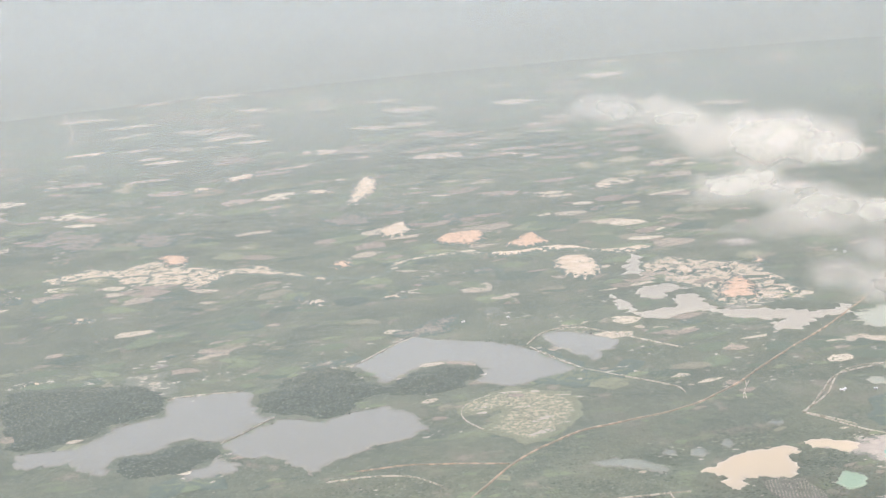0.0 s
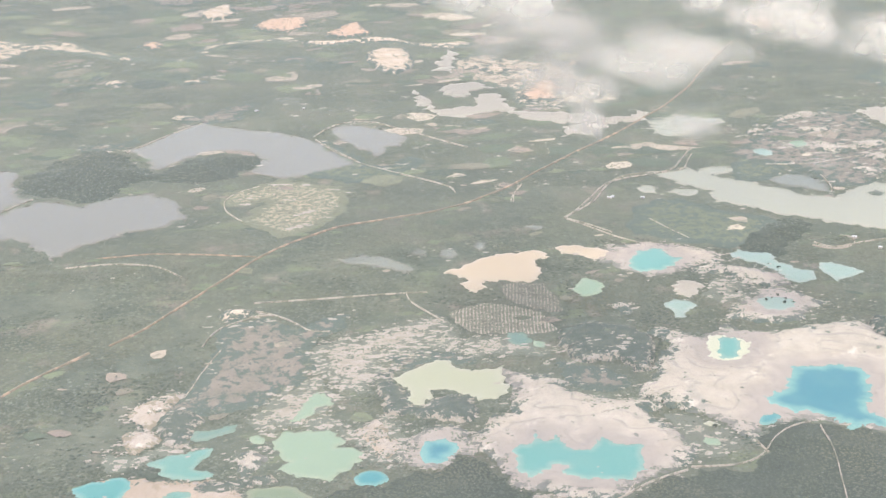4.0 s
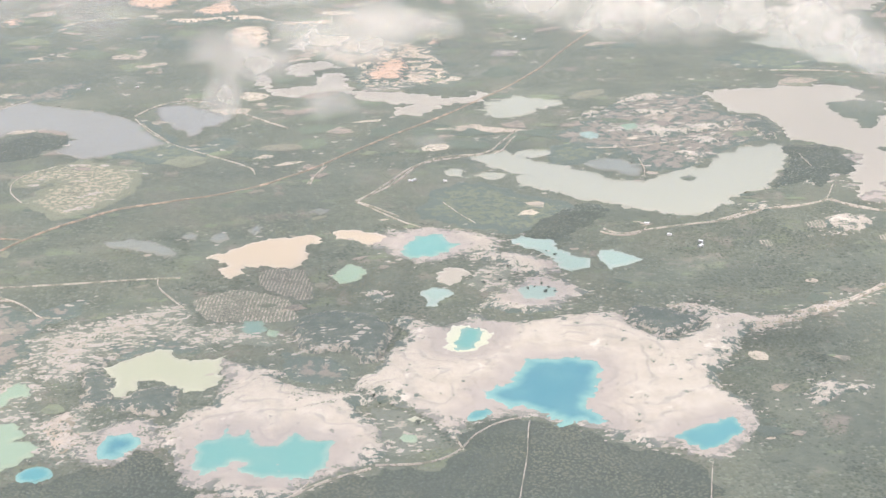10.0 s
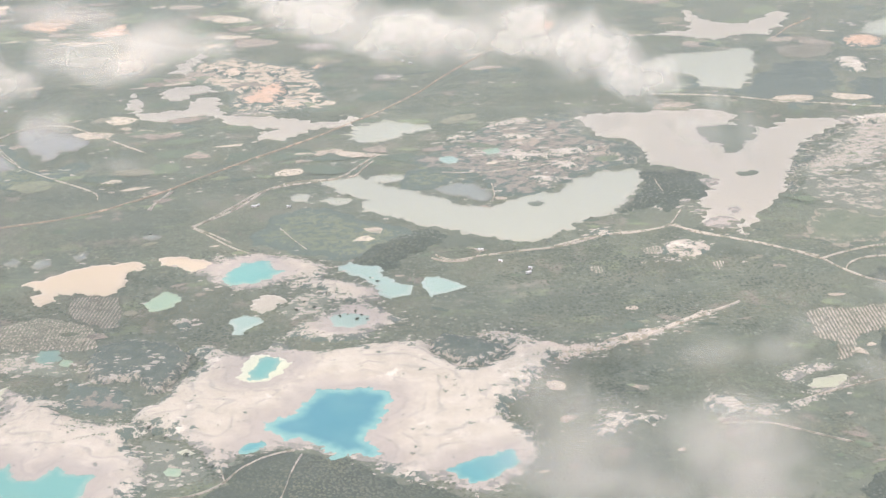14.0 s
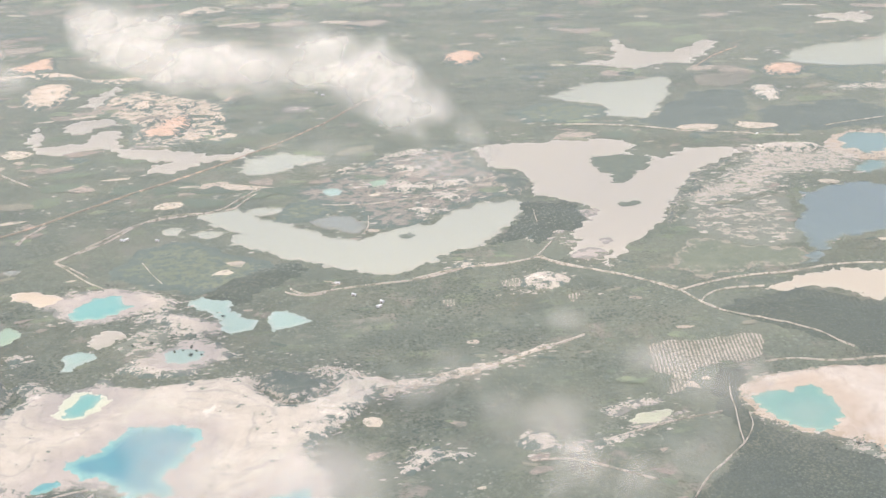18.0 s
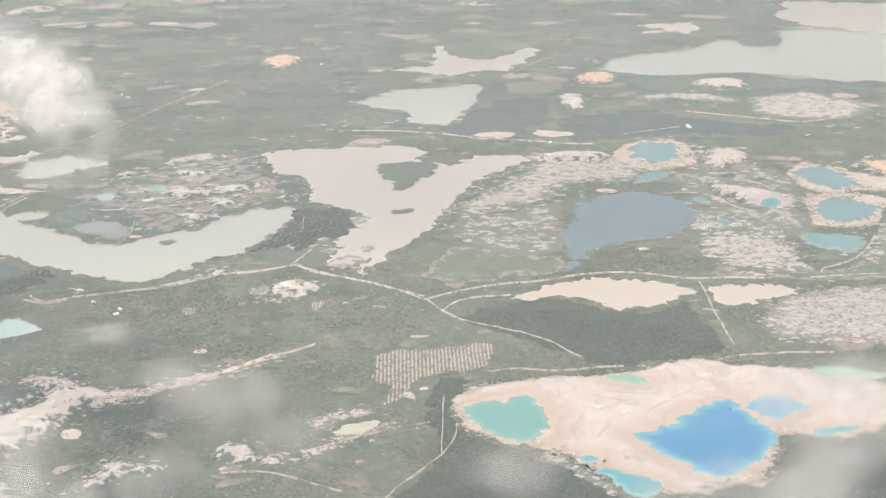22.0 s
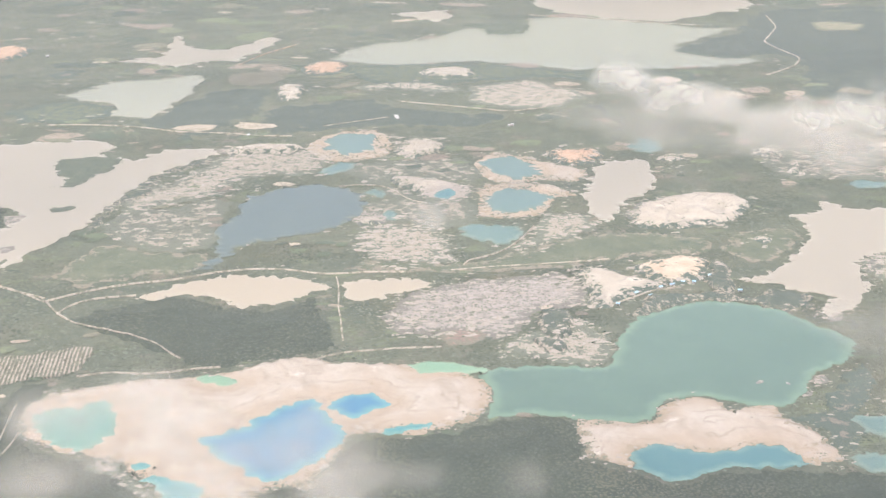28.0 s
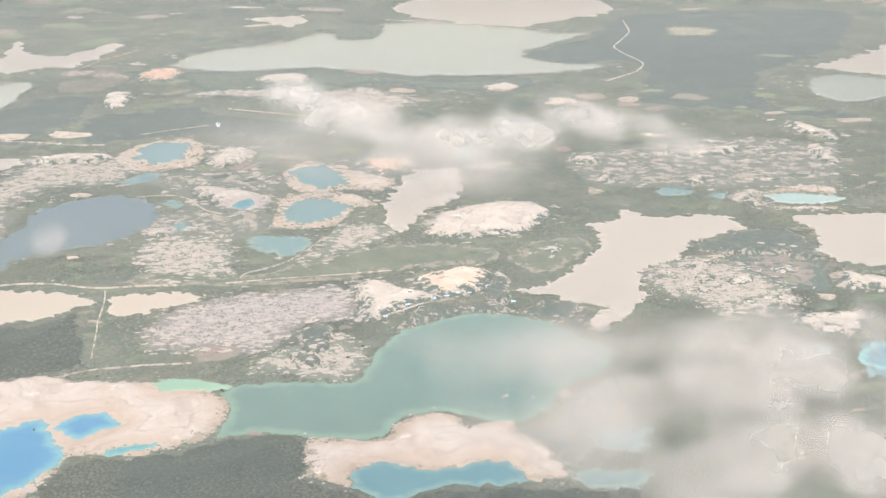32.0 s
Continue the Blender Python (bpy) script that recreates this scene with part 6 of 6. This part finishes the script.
# ---- imitated haze: upright see-through sheets, opacity set for the camera's view ----
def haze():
    n = Nodes("painted_haze", 1.0, 0.0)
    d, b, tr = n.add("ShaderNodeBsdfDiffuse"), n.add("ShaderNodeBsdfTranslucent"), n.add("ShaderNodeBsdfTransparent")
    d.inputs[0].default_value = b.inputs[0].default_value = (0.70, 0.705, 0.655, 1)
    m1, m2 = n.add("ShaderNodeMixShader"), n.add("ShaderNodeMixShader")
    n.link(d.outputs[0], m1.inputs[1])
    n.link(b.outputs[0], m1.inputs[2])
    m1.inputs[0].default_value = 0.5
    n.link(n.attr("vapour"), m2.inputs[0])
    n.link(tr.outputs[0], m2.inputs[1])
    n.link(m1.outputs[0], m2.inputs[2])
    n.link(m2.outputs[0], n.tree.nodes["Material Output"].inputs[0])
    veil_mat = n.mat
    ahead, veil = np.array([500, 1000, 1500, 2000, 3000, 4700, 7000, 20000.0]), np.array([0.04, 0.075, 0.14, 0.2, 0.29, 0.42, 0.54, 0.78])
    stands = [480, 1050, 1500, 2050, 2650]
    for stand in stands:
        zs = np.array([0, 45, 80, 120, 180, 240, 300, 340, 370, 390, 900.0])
        # Opacity grows with the ground distance seen through each height from 400 m up.
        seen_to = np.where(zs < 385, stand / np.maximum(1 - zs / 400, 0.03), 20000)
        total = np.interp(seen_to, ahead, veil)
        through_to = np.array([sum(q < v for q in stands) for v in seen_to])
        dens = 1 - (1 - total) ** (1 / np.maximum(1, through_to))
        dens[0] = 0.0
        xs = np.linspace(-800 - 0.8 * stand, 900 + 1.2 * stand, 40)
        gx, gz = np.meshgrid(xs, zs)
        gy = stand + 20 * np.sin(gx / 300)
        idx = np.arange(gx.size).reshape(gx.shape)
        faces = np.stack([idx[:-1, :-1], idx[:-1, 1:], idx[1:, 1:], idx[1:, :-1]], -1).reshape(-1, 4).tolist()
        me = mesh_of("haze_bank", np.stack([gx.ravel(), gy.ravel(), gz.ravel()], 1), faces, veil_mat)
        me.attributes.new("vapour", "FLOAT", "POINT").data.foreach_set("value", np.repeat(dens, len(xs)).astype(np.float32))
        tagged(new("haze_bank", me), "upright see-through sheet imitating haze, fitted to the camera's view", "haze", kind="structure")


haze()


# ---- clouds: see-through sheets cut to density, placed and leaned to fit the camera's view ----
def puff(x, y, z, a, b, c, opaque, seed, parent, material):
    """A lobe of a cloud in three sheets leaned to face the camera, of half width a, half depth b and half height c."""
    layers = 3
    verts, faces, shape = [], [], []
    nx, nz = 30, 18
    k = 1 - (1 - 0.93 * opaque) ** (1 / 2.2)
    for n in range(layers):
        u = (n + 0.5) / layers * 2 - 1
        base = len(verts)
        keep = np.zeros((nz + 1, nx + 1))
        for j in range(nz + 1):
            for i in range(nx + 1):
                px, pz = 1.45 * (2 * i / nx - 1), 1.45 * (2 * j / nz - 1)
                q = Vector((px * 1.5 + seed * 7.3, u * 1.2, pz * 1.1 - px * 0.25))
                py = u
                v = 1 - math.sqrt(px * px + 0.6 * py * py + pz * pz * (1.0 if pz > 0 else 1.2)) + 0.35 * noise.fractal(q * 1.15, 1.05, 2.1, 3)
                v = max(-0.9, v) if max(abs(px), abs(pz)) < 1.4 else -0.9
                keep[j, i] = v
                verts.append((x + a * px, y + b * py + 0.9 * c * pz, z + 0.75 * c * pz))
                shape.append(v)
        for j in range(nz):
            for i in range(nx):
                if keep[j:j + 2, i:i + 2].max() > -0.6:
                    o = base + j * (nx + 1) + i
                    faces.append((o, o + 1, o + nx + 2, o + nx + 1))
    me = mesh_of("puff", verts, faces, material)
    me.attributes.new("shape", "FLOAT", "POINT").data.foreach_set("value", np.array(shape, np.float32))
    me.attributes.new("vapour", "FLOAT", "POINT").data.foreach_set("value", np.full(len(verts), k, np.float32))
    new("puff", me).parent = parent


def cloud(dense, *puffs):
    ob = new("cloud")
    for p in puffs:
        puff(p[0], p[1], p[2] + p[7] * 3.7 % 4, *p[3:], ob, CUMULUS if dense else WISP)
    label = "bright white cumulus cloud drifting below the aircraft" if dense else "thin translucent wisps of low cloud"
    tagged(ob, label, "cloud", group="low clouds")


cloud(True,
      (-326, 1085, 300, 41, 23, 19, 0.80, 0),
      (-291, 984, 300, 35, 20, 20, 0.75, 1),
      (-296, 863, 300, 27, 16, 18, 0.70, 2))
cloud(True,
      (-250, 832, 300, 51, 29, 25, 1.00, 3),
      (-252, 905, 300, 31, 18, 16, 0.80, 4),
      (-236, 773, 300, 21, 12, 13, 0.85, 5))
cloud(True,
      (-321, 703, 300, 40, 23, 13, 0.90, 6),
      (-298, 634, 300, 37, 21, 12, 0.80, 7),
      (-280, 594, 300, 19, 11, 10, 0.85, 8))
cloud(False,
      (-306, 535, 300, 14, 8, 11, 0.45, 9),
      (-280, 535, 300, 26, 15, 18, 0.50, 10))
cloud(False,
      (-219, 921, 222, 54, 31, 13, 0.70, 11),
      (-143, 889, 222, 32, 18, 13, 0.50, 12))
cloud(False,
      (-220, 739, 222, 24, 14, 13, 0.80, 13),
      (-239, 768, 222, 21, 12, 13, 0.60, 14),
      (-235, 668, 222, 13, 7, 12, 0.80, 15))
cloud(False,
      (-180, 644, 222, 18, 10, 9, 0.70, 16),
      (-139, 575, 222, 11, 6, 4, 0.25, 17))
cloud(True,
      (-168, 783, 222, 44, 25, 19, 0.75, 18),
      (-140, 807, 222, 25, 15, 16, 0.60, 19),
      (-106, 808, 222, 20, 11, 11, 0.40, 20))
cloud(True,
      (-57, 900, 224, 24, 14, 12, 0.70, 21),
      (-38, 851, 224, 27, 15, 17, 0.75, 22))
cloud(True,
      (-76, 971, 226, 31, 18, 21, 0.90, 23),
      (-39, 891, 226, 42, 24, 24, 0.95, 24),
      (4, 820, 226, 41, 23, 20, 0.95, 25))
cloud(True,
      (39, 789, 226, 32, 18, 22, 0.75, 26),
      (79, 787, 226, 39, 22, 22, 0.95, 27),
      (107, 737, 226, 28, 16, 20, 1.00, 28))
cloud(True,
      (120, 678, 224, 22, 12, 17, 0.95, 29),
      (135, 687, 224, 13, 7, 18, 0.60, 30),
      (145, 629, 224, 9, 5, 10, 0.35, 31))
cloud(False,
      (66, 905, 224, 28, 16, 12, 0.30, 32),
      (123, 576, 224, 19, 11, 11, 0.30, 33),
      (143, 572, 224, 8, 5, 15, 0.20, 34),
      (78, 612, 224, 20, 11, 9, 0.20, 35))
cloud(False,
      (74, 402, 200, 15, 8, 6, 0.30, 36),
      (97, 401, 200, 12, 7, 7, 0.30, 37))
cloud(False,
      (12, 387, 198, 16, 9, 11, 0.35, 38),
      (23, 362, 198, 19, 11, 11, 0.30, 39),
      (57, 358, 198, 16, 9, 8, 0.30, 40))
cloud(False,
      (7, 337, 196, 23, 13, 10, 0.40, 41),
      (30, 327, 196, 29, 16, 9, 0.50, 42),
      (60, 339, 196, 25, 14, 11, 0.50, 43),
      (59, 314, 196, 23, 13, 8, 0.60, 44))
cloud(False,
      (69, 350, 203, 19, 11, 10, 0.35, 45),
      (46, 334, 203, 19, 11, 7, 0.30, 46))
cloud(False,
      (139, 336, 205, 16, 9, 10, 0.65, 47),
      (134, 361, 205, 20, 11, 11, 0.40, 48),
      (152, 325, 205, 13, 8, 7, 0.40, 49),
      (121, 379, 205, 13, 7, 7, 0.25, 50))
cloud(False,
      (155, 441, 205, 9, 5, 5, 0.25, 51),
      (172, 404, 205, 10, 6, 6, 0.15, 52),
      (112, 410, 205, 12, 7, 8, 0.15, 53))
cloud(False,
      (171, 335, 203, 16, 9, 9, 0.20, 54),
      (207, 380, 203, 7, 4, 8, 0.20, 55))
cloud(False,
      (189, 383, 203, 21, 12, 10, 0.30, 56),
      (213, 356, 203, 15, 8, 7, 0.20, 57),
      (179, 405, 203, 12, 7, 8, 0.25, 58))
cloud(False,
      (275, 327, 202, 14, 8, 7, 0.35, 59),
      (310, 308, 202, 10, 6, 5, 0.30, 60))
cloud(False,
      (330, 309, 202, 20, 12, 8, 0.45, 61),
      (352, 301, 202, 15, 9, 7, 0.45, 62))
cloud(False,
      (375, 363, 202, 21, 12, 10, 0.60, 63),
      (397, 366, 202, 24, 14, 10, 0.50, 64),
      (415, 343, 202, 24, 14, 11, 0.42, 65),
      (385, 332, 202, 22, 12, 9, 0.42, 66))
cloud(False,
      (424, 323, 200, 20, 11, 7, 0.40, 67),
      (370, 324, 200, 14, 8, 7, 0.50, 68),
      (446, 332, 200, 15, 8, 9, 0.22, 69),
      (454, 302, 200, 21, 12, 5, 0.20, 70))
cloud(False,
      (507, 294, 200, 10, 6, 5, 0.20, 71),
      (475, 301, 200, 12, 7, 5, 0.20, 72))
cloud(False,
      (531, 502, 207, 11, 7, 7, 0.50, 73))
cloud(True,
      (657, 594, 242, 20, 11, 11, 0.95, 74),
      (661, 554, 242, 23, 13, 11, 0.90, 75),
      (675, 533, 242, 20, 11, 10, 0.70, 76))
cloud(True,
      (685, 507, 242, 25, 14, 11, 0.70, 77),
      (712, 505, 242, 25, 14, 12, 0.75, 78),
      (744, 514, 242, 20, 12, 13, 0.85, 79))
cloud(False,
      (700, 463, 240, 29, 17, 10, 0.50, 80),
      (626, 524, 240, 30, 17, 13, 0.30, 81),
      (640, 493, 240, 30, 17, 12, 0.30, 82),
      (672, 476, 240, 24, 13, 8, 0.35, 83))
cloud(True,
      (779, 538, 240, 25, 14, 11, 0.80, 84),
      (790, 513, 240, 24, 14, 11, 0.75, 85),
      (807, 504, 240, 17, 10, 11, 0.50, 86),
      (805, 471, 240, 19, 11, 10, 0.35, 87))
cloud(False,
      (695, 497, 238, 31, 18, 11, 0.30, 88),
      (722, 469, 238, 25, 15, 11, 0.30, 89))
cloud(False,
      (723, 373, 190, 34, 19, 14, 0.60, 90),
      (766, 365, 190, 37, 21, 14, 0.75, 91),
      (801, 382, 190, 29, 17, 10, 0.50, 92),
      (742, 401, 190, 29, 16, 9, 0.40, 93))
cloud(False,
      (800, 340, 188, 30, 17, 18, 0.80, 94),
      (844, 372, 188, 16, 9, 15, 0.50, 95),
      (780, 284, 188, 21, 12, 15, 0.85, 96))
cloud(False,
      (728, 333, 186, 37, 21, 15, 0.65, 97),
      (759, 309, 186, 37, 21, 17, 0.85, 98),
      (725, 285, 186, 30, 17, 9, 0.60, 99))
cloud(False,
      (692, 325, 190, 27, 15, 12, 0.40, 100),
      (682, 386, 190, 29, 17, 13, 0.35, 101),
      (667, 400, 190, 21, 12, 10, 0.28, 102))
cloud(False,
      (707, 379, 192, 35, 20, 12, 0.35, 103),
      (695, 307, 192, 31, 18, 15, 0.45, 104),
      (664, 331, 192, 25, 14, 12, 0.22, 105))
cloud(False,
      (412, 302, 202, 26, 15, 11, 0.50, 106),
      (448, 316, 202, 24, 14, 11, 0.45, 107),
      (452, 288, 202, 17, 10, 11, 0.55, 108))
cloud(False,
      (408, 340, 204, 28, 16, 9, 0.28, 109),
      (352, 298, 204, 18, 10, 7, 0.30, 110))


# ---- houses ----
WALL, ROOF, DOOR = mat_plain("white_plaster", (0.42, 0.41, 0.39)), mat_plain("pale_metal_roof", (0.42, 0.42, 0.41), 0.45), mat_plain("brown_door", (0.2, 0.14, 0.1))


def box(bm, cx, cy, cz, sx, sy, sz):
    bmesh.ops.create_cube(bm, size=1, matrix=Matrix.Translation((cx, cy, cz)) @ Matrix.Diagonal((sx, sy, sz, 1)))
    return bm


BLUE = mat_plain("blue_metal_roof", (0.25, 0.38, 0.45), 0.4)


def house(x, y, turn, long, roof=None, tone="pale"):
    ob = new("house")
    part("wall", box(bmesh.new(), 0, 0, 1.4, long, 4.2, 2.8), WALL, ob)
    for s in (-1, 1):
        bm = bmesh.new()
        box(bm, 0, 0, 0, long + 0.8, 2.75, 0.12)
        bmesh.ops.transform(bm, matrix=pose(0, s * 1.25, 3.35, -s * 26), verts=bm.verts)
        part("roof_slope", bm, roof or ROOF, ob)
    part("door", box(bmesh.new(), 0.4, -2.12, 1.05, 0.9, 0.1, 2.0), DOOR, ob)
    for k in (-0.3, 0.3):
        part("window", box(bmesh.new(), k * long, -2.12, 1.6, 0.9, 0.08, 0.9), DOOR, ob)
    ob.matrix_basis = pose(x, y, -0.15, 0, 0, turn) @ Matrix.Scale(0.55, 4)
    tagged(ob, "small white house with " + tone + " metal roof among scrub", "house", group="scattered houses")


house(118, 974, -45, 5.5)
house(115, 965, 29, 7.5)
house(850, 1376, 13, 5.5)
house(733, 1434, -3, 7.5)
house(854, 1378, -19, 5.5)
house(734, 1440, -35, 7.5)
house(84, 1688, 39, 5.5)
house(-435, 1522, 23, 7.5)
house(-380, 1522, 7, 5.5)
house(92, 1673, -9, 7.5)
house(-69, 1150, -25, 5.5)
house(-100, 1155, -41, 7.5)
house(559, 1392, 33, 5.5)
house(346, 1833, 17, 7.5)
house(733, 1429, 1, 5.5)
house(85, 1019, -15, 7.5)
house(97, 992, -31, 5.5)
house(-97, 1157, 43, 7.5)
house(775, 861, -30, 5.0, BLUE, "blue")
house(797, 879, 23, 7.0, BLUE, "blue")
house(806, 871, 16, 6.0, BLUE, "blue")
house(821, 886, 9, 5.0, BLUE, "blue")
house(832, 889, 2, 7.0, BLUE, "blue")
house(843, 893, -5, 6.0, BLUE, "blue")
house(852, 891, -12, 5.0, BLUE, "blue")
house(871, 901, -19, 7.0, BLUE, "blue")
house(880, 866, -26, 6.0, BLUE, "blue")
house(897, 850, 27, 5.0, BLUE, "blue")


# ---- single trees on the sand and in the ponds ----
def tree(x, y, size):
    ob = new("tree")
    bm = bmesh.new()
    bmesh.ops.create_cone(bm, cap_ends=True, segments=7, radius1=0.16, radius2=0.07, depth=2.4, matrix=Matrix.Translation((0, 0, 1.2)))
    part("trunk", bm, BARK, ob)
    rng = random.Random(int(x * 7 + y))
    bm = bmesh.new()
    for k in range(16):
        r = rng.uniform(0.4, 0.8)
        m = Matrix.Translation((rng.gauss(0, 0.65), rng.gauss(0, 0.65), 2.5 + rng.gauss(0, 0.45))) @ Euler((rng.random() * 6, rng.random() * 6, 0)).to_matrix().to_4x4()
        bmesh.ops.create_icosphere(bm, subdivisions=1, radius=r, matrix=m @ Matrix.Diagonal((1, rng.uniform(0.6, 1), 0.6, 1)))
    part("crown", bm, LEAF[0], ob, "dense dark green crown")
    ob.matrix_basis = pose(x, y, 0.2, 0, 0, rng.uniform(0, 360)) @ Matrix.Scale(size, 4)
    return tagged(ob, "small dark green tree standing alone on pale sand", "tree", group="lone trees")


BARK = mat_plain("grey_bark", (0.2, 0.17, 0.14))
models = [tree(-36, 901, 0.8)]
copy_thing(models[0], pose(-30.1, 904.4, 0.2, 0, 0, 0) @ Matrix.Scale(0.56, 4))
copy_thing(models[0], pose(-24.1, 907.7, 0.2, 0, 0, 47) @ Matrix.Scale(1.01, 4))
copy_thing(models[0], pose(-20.1, 900.9, 0.2, 0, 0, 94) @ Matrix.Scale(0.83, 4))
copy_thing(models[0], pose(-16.5, 894.1, 0.2, 0, 0, 141) @ Matrix.Scale(0.65, 4))
copy_thing(models[0], pose(-23.8, 893.2, 0.2, 0, 0, 188) @ Matrix.Scale(1.11, 4))
copy_thing(models[0], pose(-135.8, 812.7, 0.2, 0, 0, 235) @ Matrix.Scale(0.92, 4))
copy_thing(models[0], pose(-130.7, 822.3, 0.2, 0, 0, 282) @ Matrix.Scale(0.74, 4))
copy_thing(models[0], pose(-120.5, 762.1, 0.2, 0, 0, 329) @ Matrix.Scale(0.56, 4))
copy_thing(models[0], pose(-116.9, 752.4, 0.2, 0, 0, 16) @ Matrix.Scale(1.01, 4))
copy_thing(models[0], pose(-149.7, 736.5, 0.2, 0, 0, 63) @ Matrix.Scale(0.83, 4))
copy_thing(models[0], pose(-157.3, 741.1, 0.2, 0, 0, 110) @ Matrix.Scale(0.65, 4))
copy_thing(models[0], pose(-136.0, 713.4, 0.2, 0, 0, 157) @ Matrix.Scale(1.11, 4))
copy_thing(models[0], pose(-160.5, 751.1, 0.2, 0, 0, 204) @ Matrix.Scale(0.92, 4))
copy_thing(models[0], pose(-118.9, 735.7, 0.2, 0, 0, 251) @ Matrix.Scale(0.74, 4))
copy_thing(models[0], pose(-147.6, 722.0, 0.2, 0, 0, 298) @ Matrix.Scale(0.56, 4))
copy_thing(models[0], pose(-125.6, 855.6, 0.2, 0, 0, 345) @ Matrix.Scale(1.01, 4))
copy_thing(models[0], pose(-120.1, 697.7, 0.2, 0, 0, 32) @ Matrix.Scale(0.83, 4))
copy_thing(models[0], pose(-4.0, 705.3, 0.2, 0, 0, 79) @ Matrix.Scale(0.65, 4))
copy_thing(models[0], pose(5.8, 714.5, 0.2, 0, 0, 126) @ Matrix.Scale(1.11, 4))
copy_thing(models[0], pose(-2.7, 694.7, 0.2, 0, 0, 173) @ Matrix.Scale(0.92, 4))
copy_thing(models[0], pose(-66.5, 658.2, 0.2, 0, 0, 220) @ Matrix.Scale(0.74, 4))
copy_thing(models[0], pose(-8.9, 972.1, 0.2, 0, 0, 267) @ Matrix.Scale(0.56, 4))
copy_thing(models[0], pose(-3.8, 962.0, 0.2, 0, 0, 314) @ Matrix.Scale(1.01, 4))
copy_thing(models[0], pose(-60.8, 931.3, 0.2, 0, 0, 1) @ Matrix.Scale(0.83, 4))
copy_thing(models[0], pose(-43.9, 945.3, 0.2, 0, 0, 48) @ Matrix.Scale(0.65, 4))
copy_thing(models[0], pose(-66.8, 916.2, 0.2, 0, 0, 95) @ Matrix.Scale(1.11, 4))
copy_thing(models[0], pose(-53.6, 919.5, 0.2, 0, 0, 142) @ Matrix.Scale(0.92, 4))
copy_thing(models[0], pose(-39.6, 928.1, 0.2, 0, 0, 189) @ Matrix.Scale(0.74, 4))
copy_thing(models[0], pose(-4.9, 928.4, 0.2, 0, 0, 236) @ Matrix.Scale(0.56, 4))
copy_thing(models[0], pose(387.3, 696.3, 0.2, 0, 0, 283) @ Matrix.Scale(1.01, 4))
copy_thing(models[0], pose(378.4, 683.6, 0.2, 0, 0, 330) @ Matrix.Scale(0.83, 4))
copy_thing(models[0], pose(396.4, 691.4, 0.2, 0, 0, 17) @ Matrix.Scale(0.65, 4))
copy_thing(models[0], pose(403.3, 679.7, 0.2, 0, 0, 64) @ Matrix.Scale(1.11, 4))
copy_thing(models[0], pose(371.9, 691.7, 0.2, 0, 0, 111) @ Matrix.Scale(0.92, 4))
copy_thing(models[0], pose(415.5, 684.8, 0.2, 0, 0, 158) @ Matrix.Scale(0.74, 4))
copy_thing(models[0], pose(515.8, 740.0, 0.2, 0, 0, 205) @ Matrix.Scale(0.56, 4))
copy_thing(models[0], pose(636.7, 764.5, 0.2, 0, 0, 252) @ Matrix.Scale(1.01, 4))
copy_thing(models[0], pose(730.0, 795.6, 0.2, 0, 0, 299) @ Matrix.Scale(0.83, 4))
copy_thing(models[0], pose(745.2, 812.6, 0.2, 0, 0, 346) @ Matrix.Scale(0.65, 4))
copy_thing(models[0], pose(779.8, 672.6, 0.2, 0, 0, 33) @ Matrix.Scale(1.11, 4))
copy_thing(models[0], pose(786.9, 663.0, 0.2, 0, 0, 80) @ Matrix.Scale(0.92, 4))
copy_thing(models[0], pose(804.4, 651.2, 0.2, 0, 0, 127) @ Matrix.Scale(0.74, 4))
copy_thing(models[0], pose(805.9, 639.3, 0.2, 0, 0, 174) @ Matrix.Scale(0.56, 4))
copy_thing(models[0], pose(605.1, 749.6, 0.2, 0, 0, 221) @ Matrix.Scale(1.01, 4))
